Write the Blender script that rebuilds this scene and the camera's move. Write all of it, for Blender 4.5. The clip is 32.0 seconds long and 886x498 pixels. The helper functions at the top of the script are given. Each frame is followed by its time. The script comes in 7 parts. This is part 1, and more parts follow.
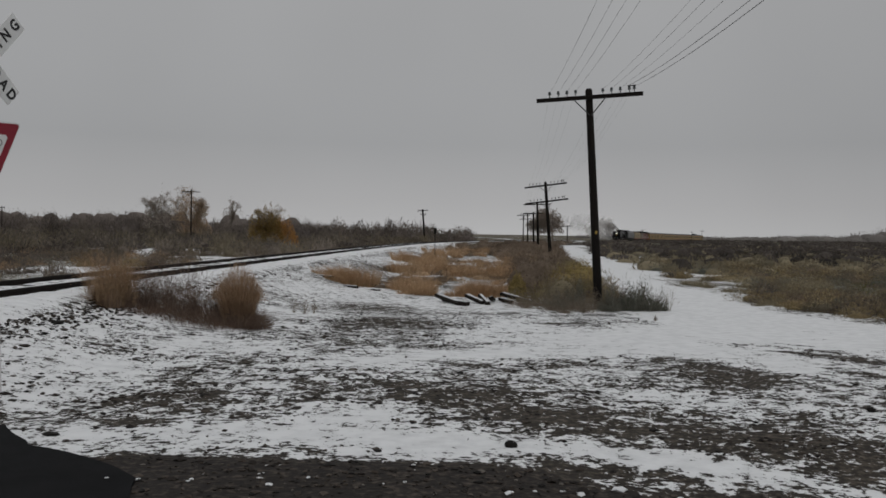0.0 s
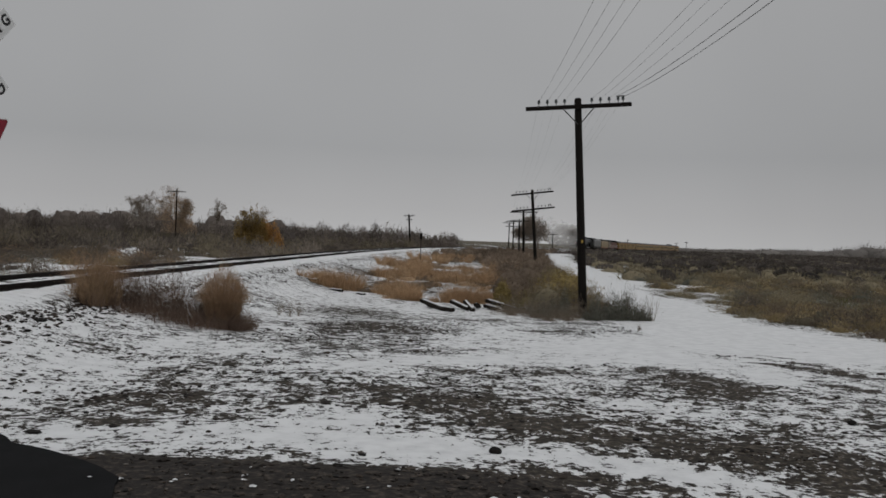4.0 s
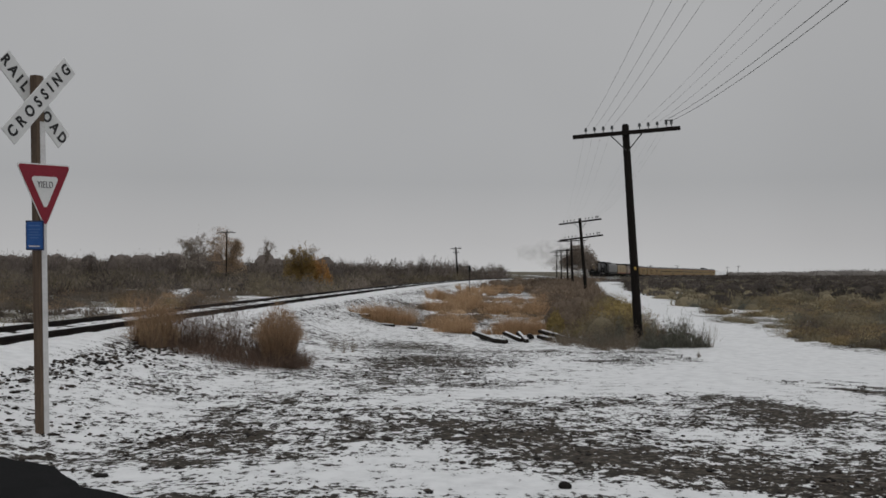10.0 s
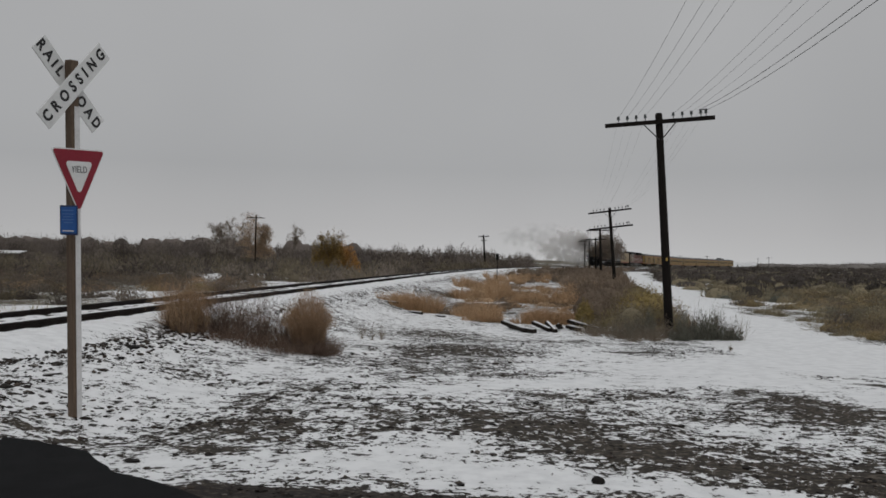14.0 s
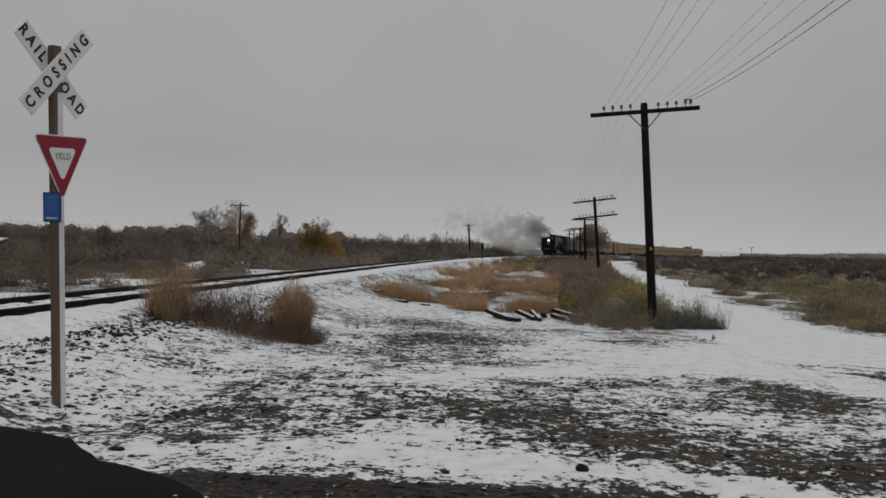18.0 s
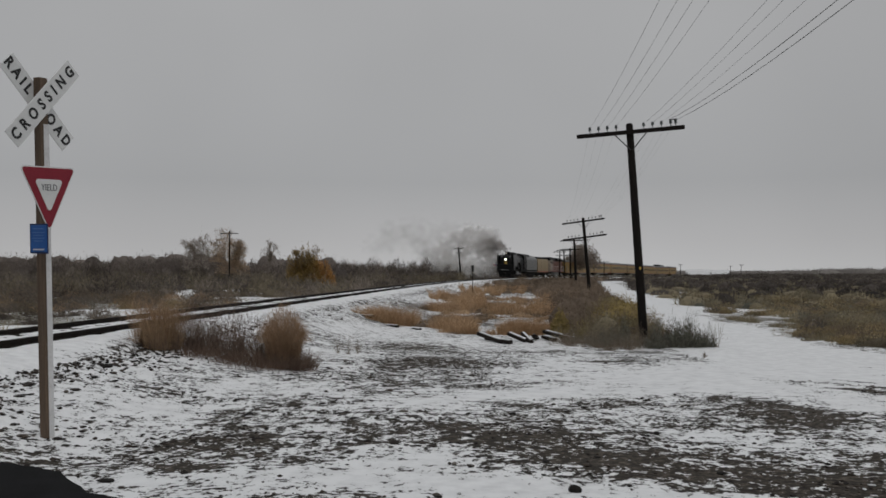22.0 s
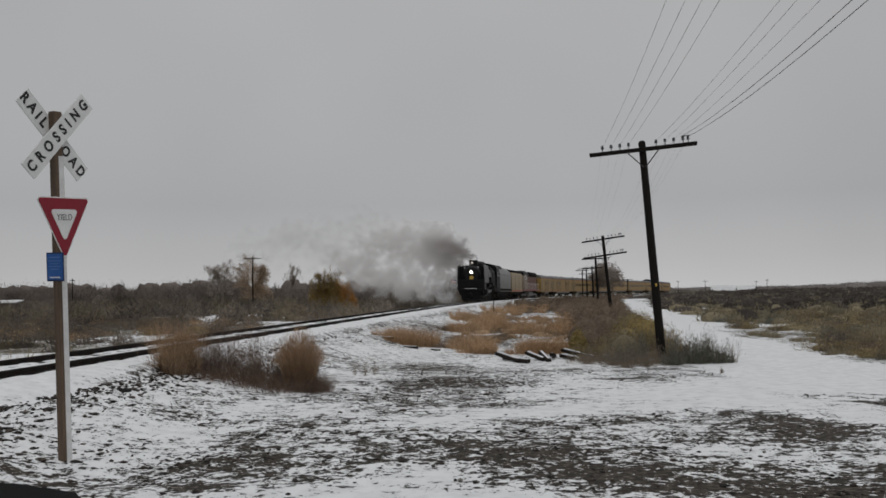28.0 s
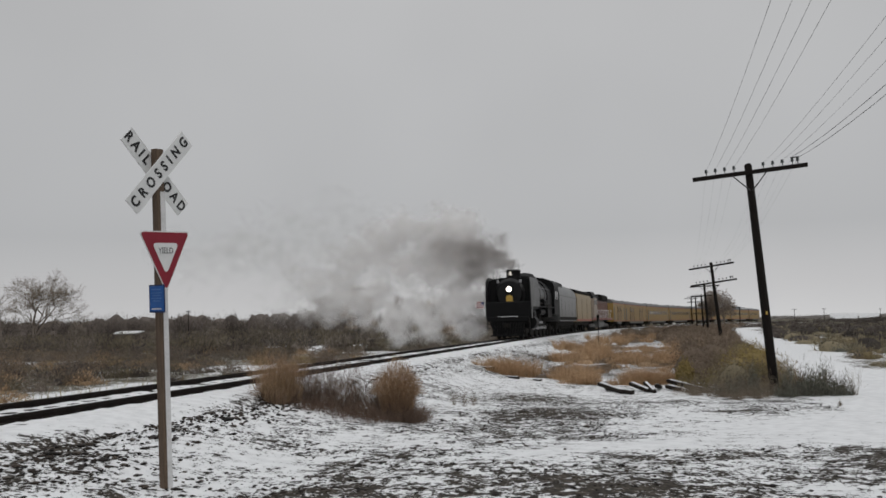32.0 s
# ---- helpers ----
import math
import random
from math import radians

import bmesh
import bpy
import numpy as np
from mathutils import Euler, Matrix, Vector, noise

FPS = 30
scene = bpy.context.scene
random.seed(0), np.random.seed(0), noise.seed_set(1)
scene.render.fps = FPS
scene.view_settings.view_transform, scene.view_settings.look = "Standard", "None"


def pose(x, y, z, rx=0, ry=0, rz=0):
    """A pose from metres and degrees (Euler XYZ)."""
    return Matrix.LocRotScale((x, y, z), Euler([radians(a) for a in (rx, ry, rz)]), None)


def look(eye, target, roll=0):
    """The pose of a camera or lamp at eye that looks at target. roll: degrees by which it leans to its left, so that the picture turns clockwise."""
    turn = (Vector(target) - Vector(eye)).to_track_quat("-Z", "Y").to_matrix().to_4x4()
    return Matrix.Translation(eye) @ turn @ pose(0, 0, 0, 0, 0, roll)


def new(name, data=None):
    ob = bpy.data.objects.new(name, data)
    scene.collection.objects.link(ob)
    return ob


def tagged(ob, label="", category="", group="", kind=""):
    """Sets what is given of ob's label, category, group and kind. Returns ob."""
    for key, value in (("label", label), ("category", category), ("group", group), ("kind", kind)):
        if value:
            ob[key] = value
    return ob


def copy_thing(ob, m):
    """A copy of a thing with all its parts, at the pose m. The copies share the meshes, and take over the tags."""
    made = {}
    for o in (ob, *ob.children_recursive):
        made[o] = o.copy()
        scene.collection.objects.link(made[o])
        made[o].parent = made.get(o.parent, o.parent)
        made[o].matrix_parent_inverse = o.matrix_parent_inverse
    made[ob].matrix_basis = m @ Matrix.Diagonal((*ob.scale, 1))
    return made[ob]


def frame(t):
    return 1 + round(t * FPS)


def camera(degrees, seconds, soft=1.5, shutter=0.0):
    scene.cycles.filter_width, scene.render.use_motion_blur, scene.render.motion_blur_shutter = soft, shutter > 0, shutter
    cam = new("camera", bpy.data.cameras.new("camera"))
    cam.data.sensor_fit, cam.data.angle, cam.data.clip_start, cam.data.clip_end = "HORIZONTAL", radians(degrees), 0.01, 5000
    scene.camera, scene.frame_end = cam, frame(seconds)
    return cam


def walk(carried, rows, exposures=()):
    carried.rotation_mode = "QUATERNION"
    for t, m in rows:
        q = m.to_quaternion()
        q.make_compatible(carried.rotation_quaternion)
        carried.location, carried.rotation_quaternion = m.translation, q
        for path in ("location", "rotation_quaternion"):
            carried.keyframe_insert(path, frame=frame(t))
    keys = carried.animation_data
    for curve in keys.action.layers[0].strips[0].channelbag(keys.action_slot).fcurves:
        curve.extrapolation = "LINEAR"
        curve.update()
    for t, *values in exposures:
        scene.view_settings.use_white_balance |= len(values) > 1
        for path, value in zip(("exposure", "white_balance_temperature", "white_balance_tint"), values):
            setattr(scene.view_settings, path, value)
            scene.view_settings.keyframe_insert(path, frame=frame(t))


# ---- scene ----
PATH = [
    (0, 0.075, -0.098, 1.803, 88.970, -0.916, -4.399),
    (0.5, 0.064, -0.108, 1.795, 88.840, -1.829, -4.223),
    (1, 0.065, -0.106, 1.804, 89.187, -1.572, -4.294),
    (1.5, 0.056, -0.139, 1.811, 89.342, -1.687, -4.129),
    (2, 0.054, -0.099, 1.803, 89.743, -1.750, -3.915),
    (2.5, 0.059, -0.123, 1.802, 89.861, -1.741, -4.403),
    (3, 0.055, -0.104, 1.801, 88.945, -1.652, -4.755),
    (3.5, 0.051, -0.126, 1.804, 89.166, -2.205, -5.342),
    (5.5, 0.018, -0.044, 1.778, 89.546, -1.853, -5.473),
    (6, 0.022, -0.041, 1.779, 88.502, -1.119, -5.839),
    (6.5, -0.013, -0.101, 1.782, 89.402, -1.122, -6.603),
    (7, -0.060, -0.112, 1.792, 89.829, 0.176, -6.256),
    (7.5, -0.013, 0.005, 1.790, 91.198, -0.857, -1.856),
    (8, 0.001, 0.024, 1.794, 90.262, -0.272, -0.893),
    (8.5, -0.039, 0.001, 1.801, 90.998, 0.794, -0.232),
    (9, -0.048, -0.005, 1.802, 91.543, 0.202, 0.119),
    (9.5, -0.051, 0.004, 1.806, 91.870, 0.434, 0.366),
    (10, -0.065, -0.012, 1.791, 91.434, -0.350, -2.273),
    (10.5, -0.101, -0.057, 1.808, 90.934, 0.019, -3.757),
    (11, -0.093, -0.019, 1.807, 90.655, -2.319, -0.534),
    (11.5, -0.139, 0.010, 1.815, 90.559, -0.132, -0.752),
    (12, -0.166, 0.074, 1.805, 91.175, 0.261, -0.950),
    (12.5, -0.141, 0.063, 1.803, 91.650, -0.069, -0.736),
    (13, -0.113, 0.069, 1.815, 91.891, -0.000, 0.000),
    (13.5, -0.116, 0.091, 1.814, 91.230, -1.080, 0.231),
    (14, -0.118, 0.088, 1.813, 90.592, -1.083, -0.490),
    (14.5, -0.124, 0.094, 1.801, 90.286, -1.096, -1.155),
    (16.5, -0.117, 0.079, 1.803, 90.232, -1.100, -1.367),
    (17, -0.127, 0.082, 1.810, 90.409, -1.046, -1.686),
    (17.5, -0.124, 0.088, 1.807, 90.195, -1.085, -1.594),
    (18, -0.127, 0.075, 1.813, 89.871, -1.294, -1.482),
    (18.5, -0.119, 0.057, 1.811, 90.127, -1.312, -1.545),
    (19, -0.119, 0.058, 1.804, 89.683, -1.176, -1.142),
    (19.5, -0.123, 0.061, 1.802, 89.607, -1.534, -1.602),
    (20, -0.130, 0.094, 1.806, 89.901, -1.711, -1.226),
    (20.5, -0.107, 0.068, 1.804, 90.170, -0.353, -1.548),
    (21, -0.117, 0.074, 1.810, 90.821, -0.258, -1.245),
    (21.5, -0.118, 0.078, 1.806, 91.191, -0.086, -1.714),
    (22, -0.105, 0.055, 1.810, 91.428, -0.105, -2.096),
    (22.5, -0.113, 0.044, 1.805, 91.616, -0.190, -2.777),
    (23, -0.120, 0.029, 1.815, 91.872, -0.351, -3.026),
    (23.5, -0.118, 0.024, 1.804, 92.283, -0.131, -3.118),
    (24, -0.104, 0.018, 1.814, 92.187, 0.407, -3.022),
    (24.5, -0.105, 0.018, 1.817, 92.025, 0.548, -3.327),
    (25, -0.106, 0.027, 1.816, 92.701, 0.522, -2.745),
    (25.5, -0.056, 0.022, 1.820, 93.156, 0.834, -1.491),
    (27.5, 0.094, -0.127, 1.789, 93.431, 0.503, -1.066),
    (28, 0.096, -0.135, 1.793, 92.826, 0.999, -0.562),
    (28.5, 0.132, -0.132, 1.786, 94.058, 0.283, 1.280),
    (29, 0.186, -0.127, 1.815, 93.068, 0.716, 1.016),
    (29.5, 0.195, -0.089, 1.791, 93.813, 0.784, 3.523),
    (30, 0.212, 0.002, 1.783, 94.646, 1.913, 5.340),
    (30.5, 0.208, -0.030, 1.795, 95.167, 1.068, 5.651),
    (31, 0.218, -0.031, 1.804, 95.501, 1.195, 5.319),
    (31.5, 0.217, -0.009, 1.794, 95.045, 1.298, 5.735),
    (32, 0.240, -0.016, 1.790, 94.894, 1.245, 6.272),
]
cam = camera(53.8, 32.0, soft=1.6)
walk(cam, [(r[0], pose(*r[1:])) for r in PATH],
     exposures=[(0.0, -0.33), (3.5, -0.31), (6.0, -0.3), (8.0, -0.25), (9.0, -0.15), (13.0, -0.12), (17.0, -0.23), (19.0, -0.25), (22.0, -0.21), (25.0, -0.28), (28.0, -0.09), (30.0, 0.0), (31.0, 0.10), (32.0, 0.14)])

# ---- light: flat overcast winter day ----
scene.cycles.transparent_max_bounces = 256  # smoke is many thin layers deep
world = bpy.data.worlds.new("overcast_sky")
scene.world = world
world.use_nodes = True
wn, wl = world.node_tree.nodes, world.node_tree.links
wn.clear()
w_out = wn.new("ShaderNodeOutputWorld")
w_bg = wn.new("ShaderNodeBackground")
w_sky = wn.new("ShaderNodeTexSky")
w_sky.sky_type = "NISHITA"
w_sky.sun_disc = False
w_sky.sun_elevation, w_sky.sun_rotation = radians(38), radians(140)
w_sky.air_density, w_sky.dust_density = 1.0, 4.0
w_grey = wn.new("ShaderNodeHueSaturation")
w_grey.inputs["Saturation"].default_value = 0.12
w_scale = wn.new("ShaderNodeVectorMath")
w_scale.operation = "SCALE"
w_scale.inputs["Scale"].default_value = 0.10
w_co = wn.new("ShaderNodeTexCoord")
w_sep = wn.new("ShaderNodeSeparateXYZ")
w_ramp = wn.new("ShaderNodeValToRGB")
w_noise = wn.new("ShaderNodeTexNoise")
w_noise.inputs["Scale"].default_value = 2.2
w_noise.inputs["Detail"].default_value = 3.0
w_cloud = wn.new("ShaderNodeMapRange")
w_cloud.inputs["To Min"].default_value, w_cloud.inputs["To Max"].default_value = 0.86, 1.14
w_mul = wn.new("ShaderNodeVectorMath")
w_mul.operation = "SCALE"
w_side = wn.new("ShaderNodeFloatCurve")  # sky dimmed eastward and slightly westward to stand in for lens vignetting
for at, v in ((0.0, 0.90), (0.28, 0.93), (0.5, 1.0), (0.62, 1.0), (0.72, 0.93), (1.0, 0.84)):
    k = w_side.mapping.curves[0].points
    if at in (0.0, 1.0):
        k[0 if at == 0.0 else len(k) - 1].location = (at, v)
    else:
        k.new(at, v)
w_side.mapping.update()
w_half = wn.new("ShaderNodeMath")
w_half.operation = "MULTIPLY_ADD"
w_half.inputs[1].default_value, w_half.inputs[2].default_value = 0.5, 0.5
w_both = wn.new("ShaderNodeMath")
w_both.operation = "MULTIPLY"
w_mix = wn.new("ShaderNodeMix")
w_mix.data_type = "RGBA"
w_mix.inputs["Factor"].default_value = 0.88
els = w_ramp.color_ramp.elements
els[0].position, els[0].color = 0.0, (0.615, 0.615, 0.62, 1)
els[1].position, els[1].color = 1.0, (0.80, 0.81, 0.825, 1)
for at, col in ((0.035, (0.54, 0.538, 0.545, 1)), (0.10, (0.43, 0.435, 0.445, 1)), (0.35, (0.46, 0.462, 0.468, 1)), (0.55, (0.62, 0.625, 0.635, 1))):
    e = els.new(at)
    e.color = col
wl.new(w_co.outputs["Generated"], w_sep.inputs[0])
wl.new(w_sep.outputs["Z"], w_ramp.inputs[0])
wl.new(w_co.outputs["Generated"], w_noise.inputs["Vector"])
wl.new(w_noise.outputs["Fac"], w_cloud.inputs["Value"])
wl.new(w_ramp.outputs["Color"], w_mul.inputs[0])
wl.new(w_sep.outputs["X"], w_half.inputs[0])
wl.new(w_half.outputs[0], w_side.inputs["Value"])
wl.new(w_side.outputs[0], w_both.inputs[0])
wl.new(w_cloud.outputs[0], w_both.inputs[1])
wl.new(w_both.outputs[0], w_mul.inputs["Scale"])
wl.new(w_sky.outputs[0], w_grey.inputs["Color"])
wl.new(w_grey.outputs[0], w_scale.inputs[0])
wl.new(w_scale.outputs[0], w_mix.inputs["A"])
wl.new(w_mul.outputs[0], w_mix.inputs["B"])
wl.new(w_mix.outputs["Result"], w_bg.inputs["Color"])
w_bg.inputs["Strength"].default_value = 1.0
wl.new(w_bg.outputs[0], w_out.inputs[0])

sun = new("sun", bpy.data.lights.new("sun", "SUN"))
sun.data.energy, sun.data.angle, sun.data.color = 0.35, radians(35), (1.0, 0.97, 0.93)
sun.matrix_world = look((30, -40, 45), (0, 20, 0))


# ---- materials ----
def base_mat(name, rough=0.8, metal=0.0):
    m = bpy.data.materials.new(name)
    m.use_nodes = True
    b = m.node_tree.nodes["Principled BSDF"]
    b.inputs["Roughness"].default_value = rough
    b.inputs["Metallic"].default_value = metal
    return m, m.node_tree.nodes, m.node_tree.links, b


def noise_node(n, l, scale, detail=4.0, rough=0.6, coord=None, stretch=None):
    t = n.new("ShaderNodeTexNoise")
    t.inputs["Scale"].default_value, t.inputs["Detail"].default_value, t.inputs["Roughness"].default_value = scale, detail, rough
    if coord is None:
        c = n.new("ShaderNodeTexCoord")
        coord = c.outputs["Object"]
    if stretch:
        mp = n.new("ShaderNodeMapping")
        mp.inputs["Scale"].default_value = stretch
        l.new(coord, mp.inputs["Vector"])
        coord = mp.outputs[0]
    l.new(coord, t.inputs["Vector"])
    return t.outputs["Fac"]


def ramp_node(n, l, fac, stops):
    r = n.new("ShaderNodeValToRGB")
    e = r.color_ramp.elements
    e[0].position, e[0].color = stops[0][0], (*stops[0][1], 1)
    e[1].position, e[1].color = stops[-1][0], (*stops[-1][1], 1)
    for p, c in stops[1:-1]:
        x = e.new(p)
        x.color = (*c, 1)
    l.new(fac, r.inputs[0])
    return r.outputs["Color"]


def mix_node(n, l, fac, a, b, mode="MIX"):
    m = n.new("ShaderNodeMix")
    m.data_type, m.blend_type = "RGBA", mode
    for sock, v in (("Factor", fac), ("A", a), ("B", b)):
        if isinstance(v, (int, float)):
            m.inputs[sock].default_value = v
        elif isinstance(v, tuple):
            m.inputs[sock].default_value = (*v, 1)
        else:
            l.new(v, m.inputs[sock])
    return m.outputs["Result"]


def math_node(n, l, op, a, b=0.0, clamp=False):
    m = n.new("ShaderNodeMath")
    m.operation, m.use_clamp = op, clamp
    for i, v in ((0, a), (1, b)):
        if isinstance(v, (int, float)):
            m.inputs[i].default_value = v
        else:
            l.new(v, m.inputs[i])
    return m.outputs[0]


def bump_node(n, l, b, height, strength=0.4, dist=0.02):
    k = n.new("ShaderNodeBump")
    k.inputs["Strength"].default_value, k.inputs["Distance"].default_value = strength, dist
    l.new(height, k.inputs["Height"])
    l.new(k.outputs[0], b.inputs["Normal"])


def paint(name, dark, light, scale=6.0, rough=0.7, metal=0.0, bump=0.3, stretch=None, grain=40.0, dist=0.01, spec=0.4):
    """A worn two-tone surface: broad stains, fine grain and relief."""
    m, n, l, b = base_mat(name, rough, metal)
    b.inputs["Specular IOR Level"].default_value = spec
    broad = noise_node(n, l, scale, 5, 0.65, None, stretch)
    fine = noise_node(n, l, grain, 3, 0.6, None, stretch)
    f = math_node(n, l, "ADD", math_node(n, l, "MULTIPLY", broad, 0.65), math_node(n, l, "MULTIPLY", fine, 0.35))
    l.new(ramp_node(n, l, f, [(0.32, dark), (0.68, light)]), b.inputs["Base Color"])
    rr = n.new("ShaderNodeMapRange")
    rr.inputs["To Min"].default_value, rr.inputs["To Max"].default_value = max(rough - 0.12, 0.05), min(rough + 0.12, 1)
    l.new(broad, rr.inputs["Value"])
    l.new(rr.outputs[0], b.inputs["Roughness"])
    bump_node(n, l, b, fine, bump, dist)
    return m


def plant(name, tones, trans=0.35):
    """Blades, twigs or leaves: each piece has its own tone."""
    m, n, l, b = base_mat(name, 0.75)
    g = n.new("ShaderNodeNewGeometry")
    tone = ramp_node(n, l, g.outputs["Random Per Island"], [(i / (len(tones) - 1), c) for i, c in enumerate(tones)])
    at = n.new("ShaderNodeAttribute")
    at.attribute_name = "tone"
    tone = mix_node(n, l, 1.0, tone, math_node(n, l, "ADD", at.outputs["Fac"], 1.0), "MULTIPLY")
    co = n.new("ShaderNodeTexCoord")
    fine = noise_node(n, l, 5.0, 5, 0.7, co.outputs["Object"])
    tone = mix_node(n, l, 1.0, tone, math_node(n, l, "ADD", math_node(n, l, "MULTIPLY", fine, 1.3), 0.5), "MULTIPLY")
    tone = mix_node(n, l, 1.0, tone, (1.03, 1.0, 0.965), "MULTIPLY")
    patch = noise_node(n, l, 0.8, 2, 0.5, co.outputs["Object"])
    l.new(mix_node(n, l, math_node(n, l, "MULTIPLY", patch, 0.5), tone, tones[0]), b.inputs["Base Color"])
    b.inputs["Specular IOR Level"].default_value = 0.15
    tr = n.new("ShaderNodeBsdfTranslucent")
    l.new(tone, tr.inputs["Color"])
    mx = n.new("ShaderNodeMixShader")
    mx.inputs[0].default_value = trans
    l.new(b.outputs[0], mx.inputs[1])
    l.new(tr.outputs[0], mx.inputs[2])
    l.new(mx.outputs[0], n["Material Output"].inputs["Surface"])
    return m


def ground_material():
    """Thin wet snow over gravel, soil and dead grass; the cover attribute tells how much snow has stayed."""
    m, n, l, b = base_mat("snowy_ground", 0.85)
    co = n.new("ShaderNodeTexCoord").outputs["Object"]
    at = n.new("ShaderNodeAttribute")
    at.attribute_name = "cover"
    so = n.new("ShaderNodeAttribute")
    so.attribute_name = "grass"
    n1 = noise_node(n, l, 1.1, 3, 0.6, co)
    n2 = noise_node(n, l, 4.4, 5, 0.62, co)
    n3 = noise_node(n, l, 15.0, 4, 0.62, co)
    f = math_node(n, l, "ADD", math_node(n, l, "MULTIPLY", n1, 0.14), math_node(n, l, "MULTIPLY", n2, 0.38))
    f = math_node(n, l, "ADD", f, math_node(n, l, "MULTIPLY", n3, 0.48))
    n4 = noise_node(n, l, 42.0, 2, 0.6, co)
    f = math_node(n, l, "ADD", f, math_node(n, l, "MULTIPLY", math_node(n, l, "SUBTRACT", n4, 0.5), 0.12))
    thr = math_node(n, l, "SUBTRACT", 0.70, math_node(n, l, "MULTIPLY", at.outputs["Fac"], 0.40))
    mask = math_node(n, l, "MULTIPLY", math_node(n, l, "SUBTRACT", f, math_node(n, l, "SUBTRACT", thr, 0.006)), 52.0, True)
    soil = ramp_node(n, l, n3, [(0.30, (0.011, 0.0093, 0.0073)), (0.48, (0.035, 0.029, 0.0225)), (0.70, (0.138, 0.115, 0.09))])
    red = math_node(n, l, "MULTIPLY", math_node(n, l, "SUBTRACT", n2, 0.52), 6.0, True)
    soil = mix_node(n, l, math_node(n, l, "MULTIPLY", red, 0.22), soil, (0.085, 0.05, 0.032))
    straw = ramp_node(n, l, n2, [(0.3, (0.05, 0.044, 0.033)), (0.5, (0.105, 0.092, 0.063)), (0.7, (0.18, 0.155, 0.108))])
    grit = ramp_node(n, l, n3, [(0.3, (0.008, 0.0068, 0.006)), (0.52, (0.023, 0.0185, 0.0155)), (0.72, (0.085, 0.068, 0.055))])
    soil = mix_node(n, l, math_node(n, l, "MULTIPLY", so.outputs["Fac"], -1.0, True), soil, grit)
    bare = mix_node(n, l, math_node(n, l, "MULTIPLY", so.outputs["Fac"], 1.0, True), soil, straw)
    snow = ramp_node(n, l, n2, [(0.3, (0.66, 0.67, 0.68)), (0.6, (0.81, 0.82, 0.83))])
    l.new(mix_node(n, l, mask, bare, snow), b.inputs["Base Color"])
    rr = n.new("ShaderNodeMapRange")
    rr.inputs["To Min"].default_value, rr.inputs["To Max"].default_value = 0.9, 0.62
    l.new(mask, rr.inputs["Value"])
    l.new(rr.outputs[0], b.inputs["Roughness"])
    b.inputs["Specular IOR Level"].default_value = 0.25
    h = math_node(n, l, "ADD", mask, math_node(n, l, "MULTIPLY", n3, 0.8))
    bump_node(n, l, b, h, 0.6, 0.025)
    return m


M_GROUND = ground_material()
M_ASPHALT = paint("wet_asphalt", (0.0055, 0.0057, 0.0062), (0.017, 0.0173, 0.0185), 3.0, 0.9, 0, 0.5, None, 90, spec=0.06)


def stone_material():
    """Wet mixed gravel: every stone its own shade of brown or grey."""
    m, n, l, b = base_mat("gravel_stone", 0.8)
    g = n.new("ShaderNodeNewGeometry")
    tone = ramp_node(n, l, g.outputs["Random Per Island"], [(0.0, (0.008, 0.007, 0.006)), (0.45, (0.026, 0.0205, 0.017)), (0.78, (0.05, 0.038, 0.03)), (0.95, (0.085, 0.07, 0.058)), (1.0, (0.16, 0.145, 0.13))])
    fine = noise_node(n, l, 45.0, 4, 0.65)
    l.new(mix_node(n, l, 1.0, tone, math_node(n, l, "ADD", fine, 0.5), "MULTIPLY"), b.inputs["Base Color"])
    b.inputs["Specular IOR Level"].default_value = 0.25
    bump_node(n, l, b, fine, 0.5, 0.01)
    return m


M_STONE = stone_material()
M_SNOW = paint("snow", (0.65, 0.66, 0.675), (0.78, 0.79, 0.805), 4.0, 0.65, 0, 0.4)
M_RAIL = paint("rusty_rail_steel", (0.006, 0.0047, 0.004), (0.022, 0.0165, 0.0135), 5.0, 0.8, 0, 0.3, spec=0.15)
M_TIE = paint("creosoted_timber", (0.008, 0.0065, 0.0055), (0.036, 0.03, 0.025), 4.0, 0.95, 0, 0.6, (1, 8, 8), spec=0.12)
M_POLE = paint("weathered_pole_timber", (0.004, 0.0034, 0.003), (0.018, 0.0145, 0.0125), 5.0, 0.95, 0, 0.6, (8, 8, 0.7), spec=0.15)
M_POST = paint("brown_post_timber", (0.055, 0.038, 0.027), (0.155, 0.108, 0.074), 4.0, 0.8, 0, 0.4, (8, 8, 0.6))
M_WHITE = paint("white_sign_sheet", (0.62, 0.63, 0.63), (0.76, 0.77, 0.77), 3.0, 0.45, 0, 0.05)
M_WHITE_STRIP = paint("white_post_strip", (0.5, 0.5, 0.5), (0.74, 0.74, 0.75), 5.0, 0.5, 0, 0.1)
M_BLACK = paint("black_lettering", (0.012, 0.012, 0.013), (0.03, 0.03, 0.032), 8.0, 0.6, 0, 0.05)
M_GREYPRINT = paint("faded_grey_print", (0.10, 0.10, 0.105), (0.18, 0.18, 0.185), 8.0, 0.6, 0, 0.05)
M_RED = paint("red_sign_sheet", (0.19, 0.008, 0.02), (0.27, 0.013, 0.032), 4.0, 0.45, 0, 0.05)
M_BLUE = paint("blue_sign_sheet", (0.016, 0.085, 0.30), (0.03, 0.125, 0.40), 6.0, 0.4, 0, 0.05)
M_NAVY = paint("dark_blue_edge", (0.008, 0.02, 0.07), (0.014, 0.035, 0.11), 6.0, 0.4, 0, 0.05)
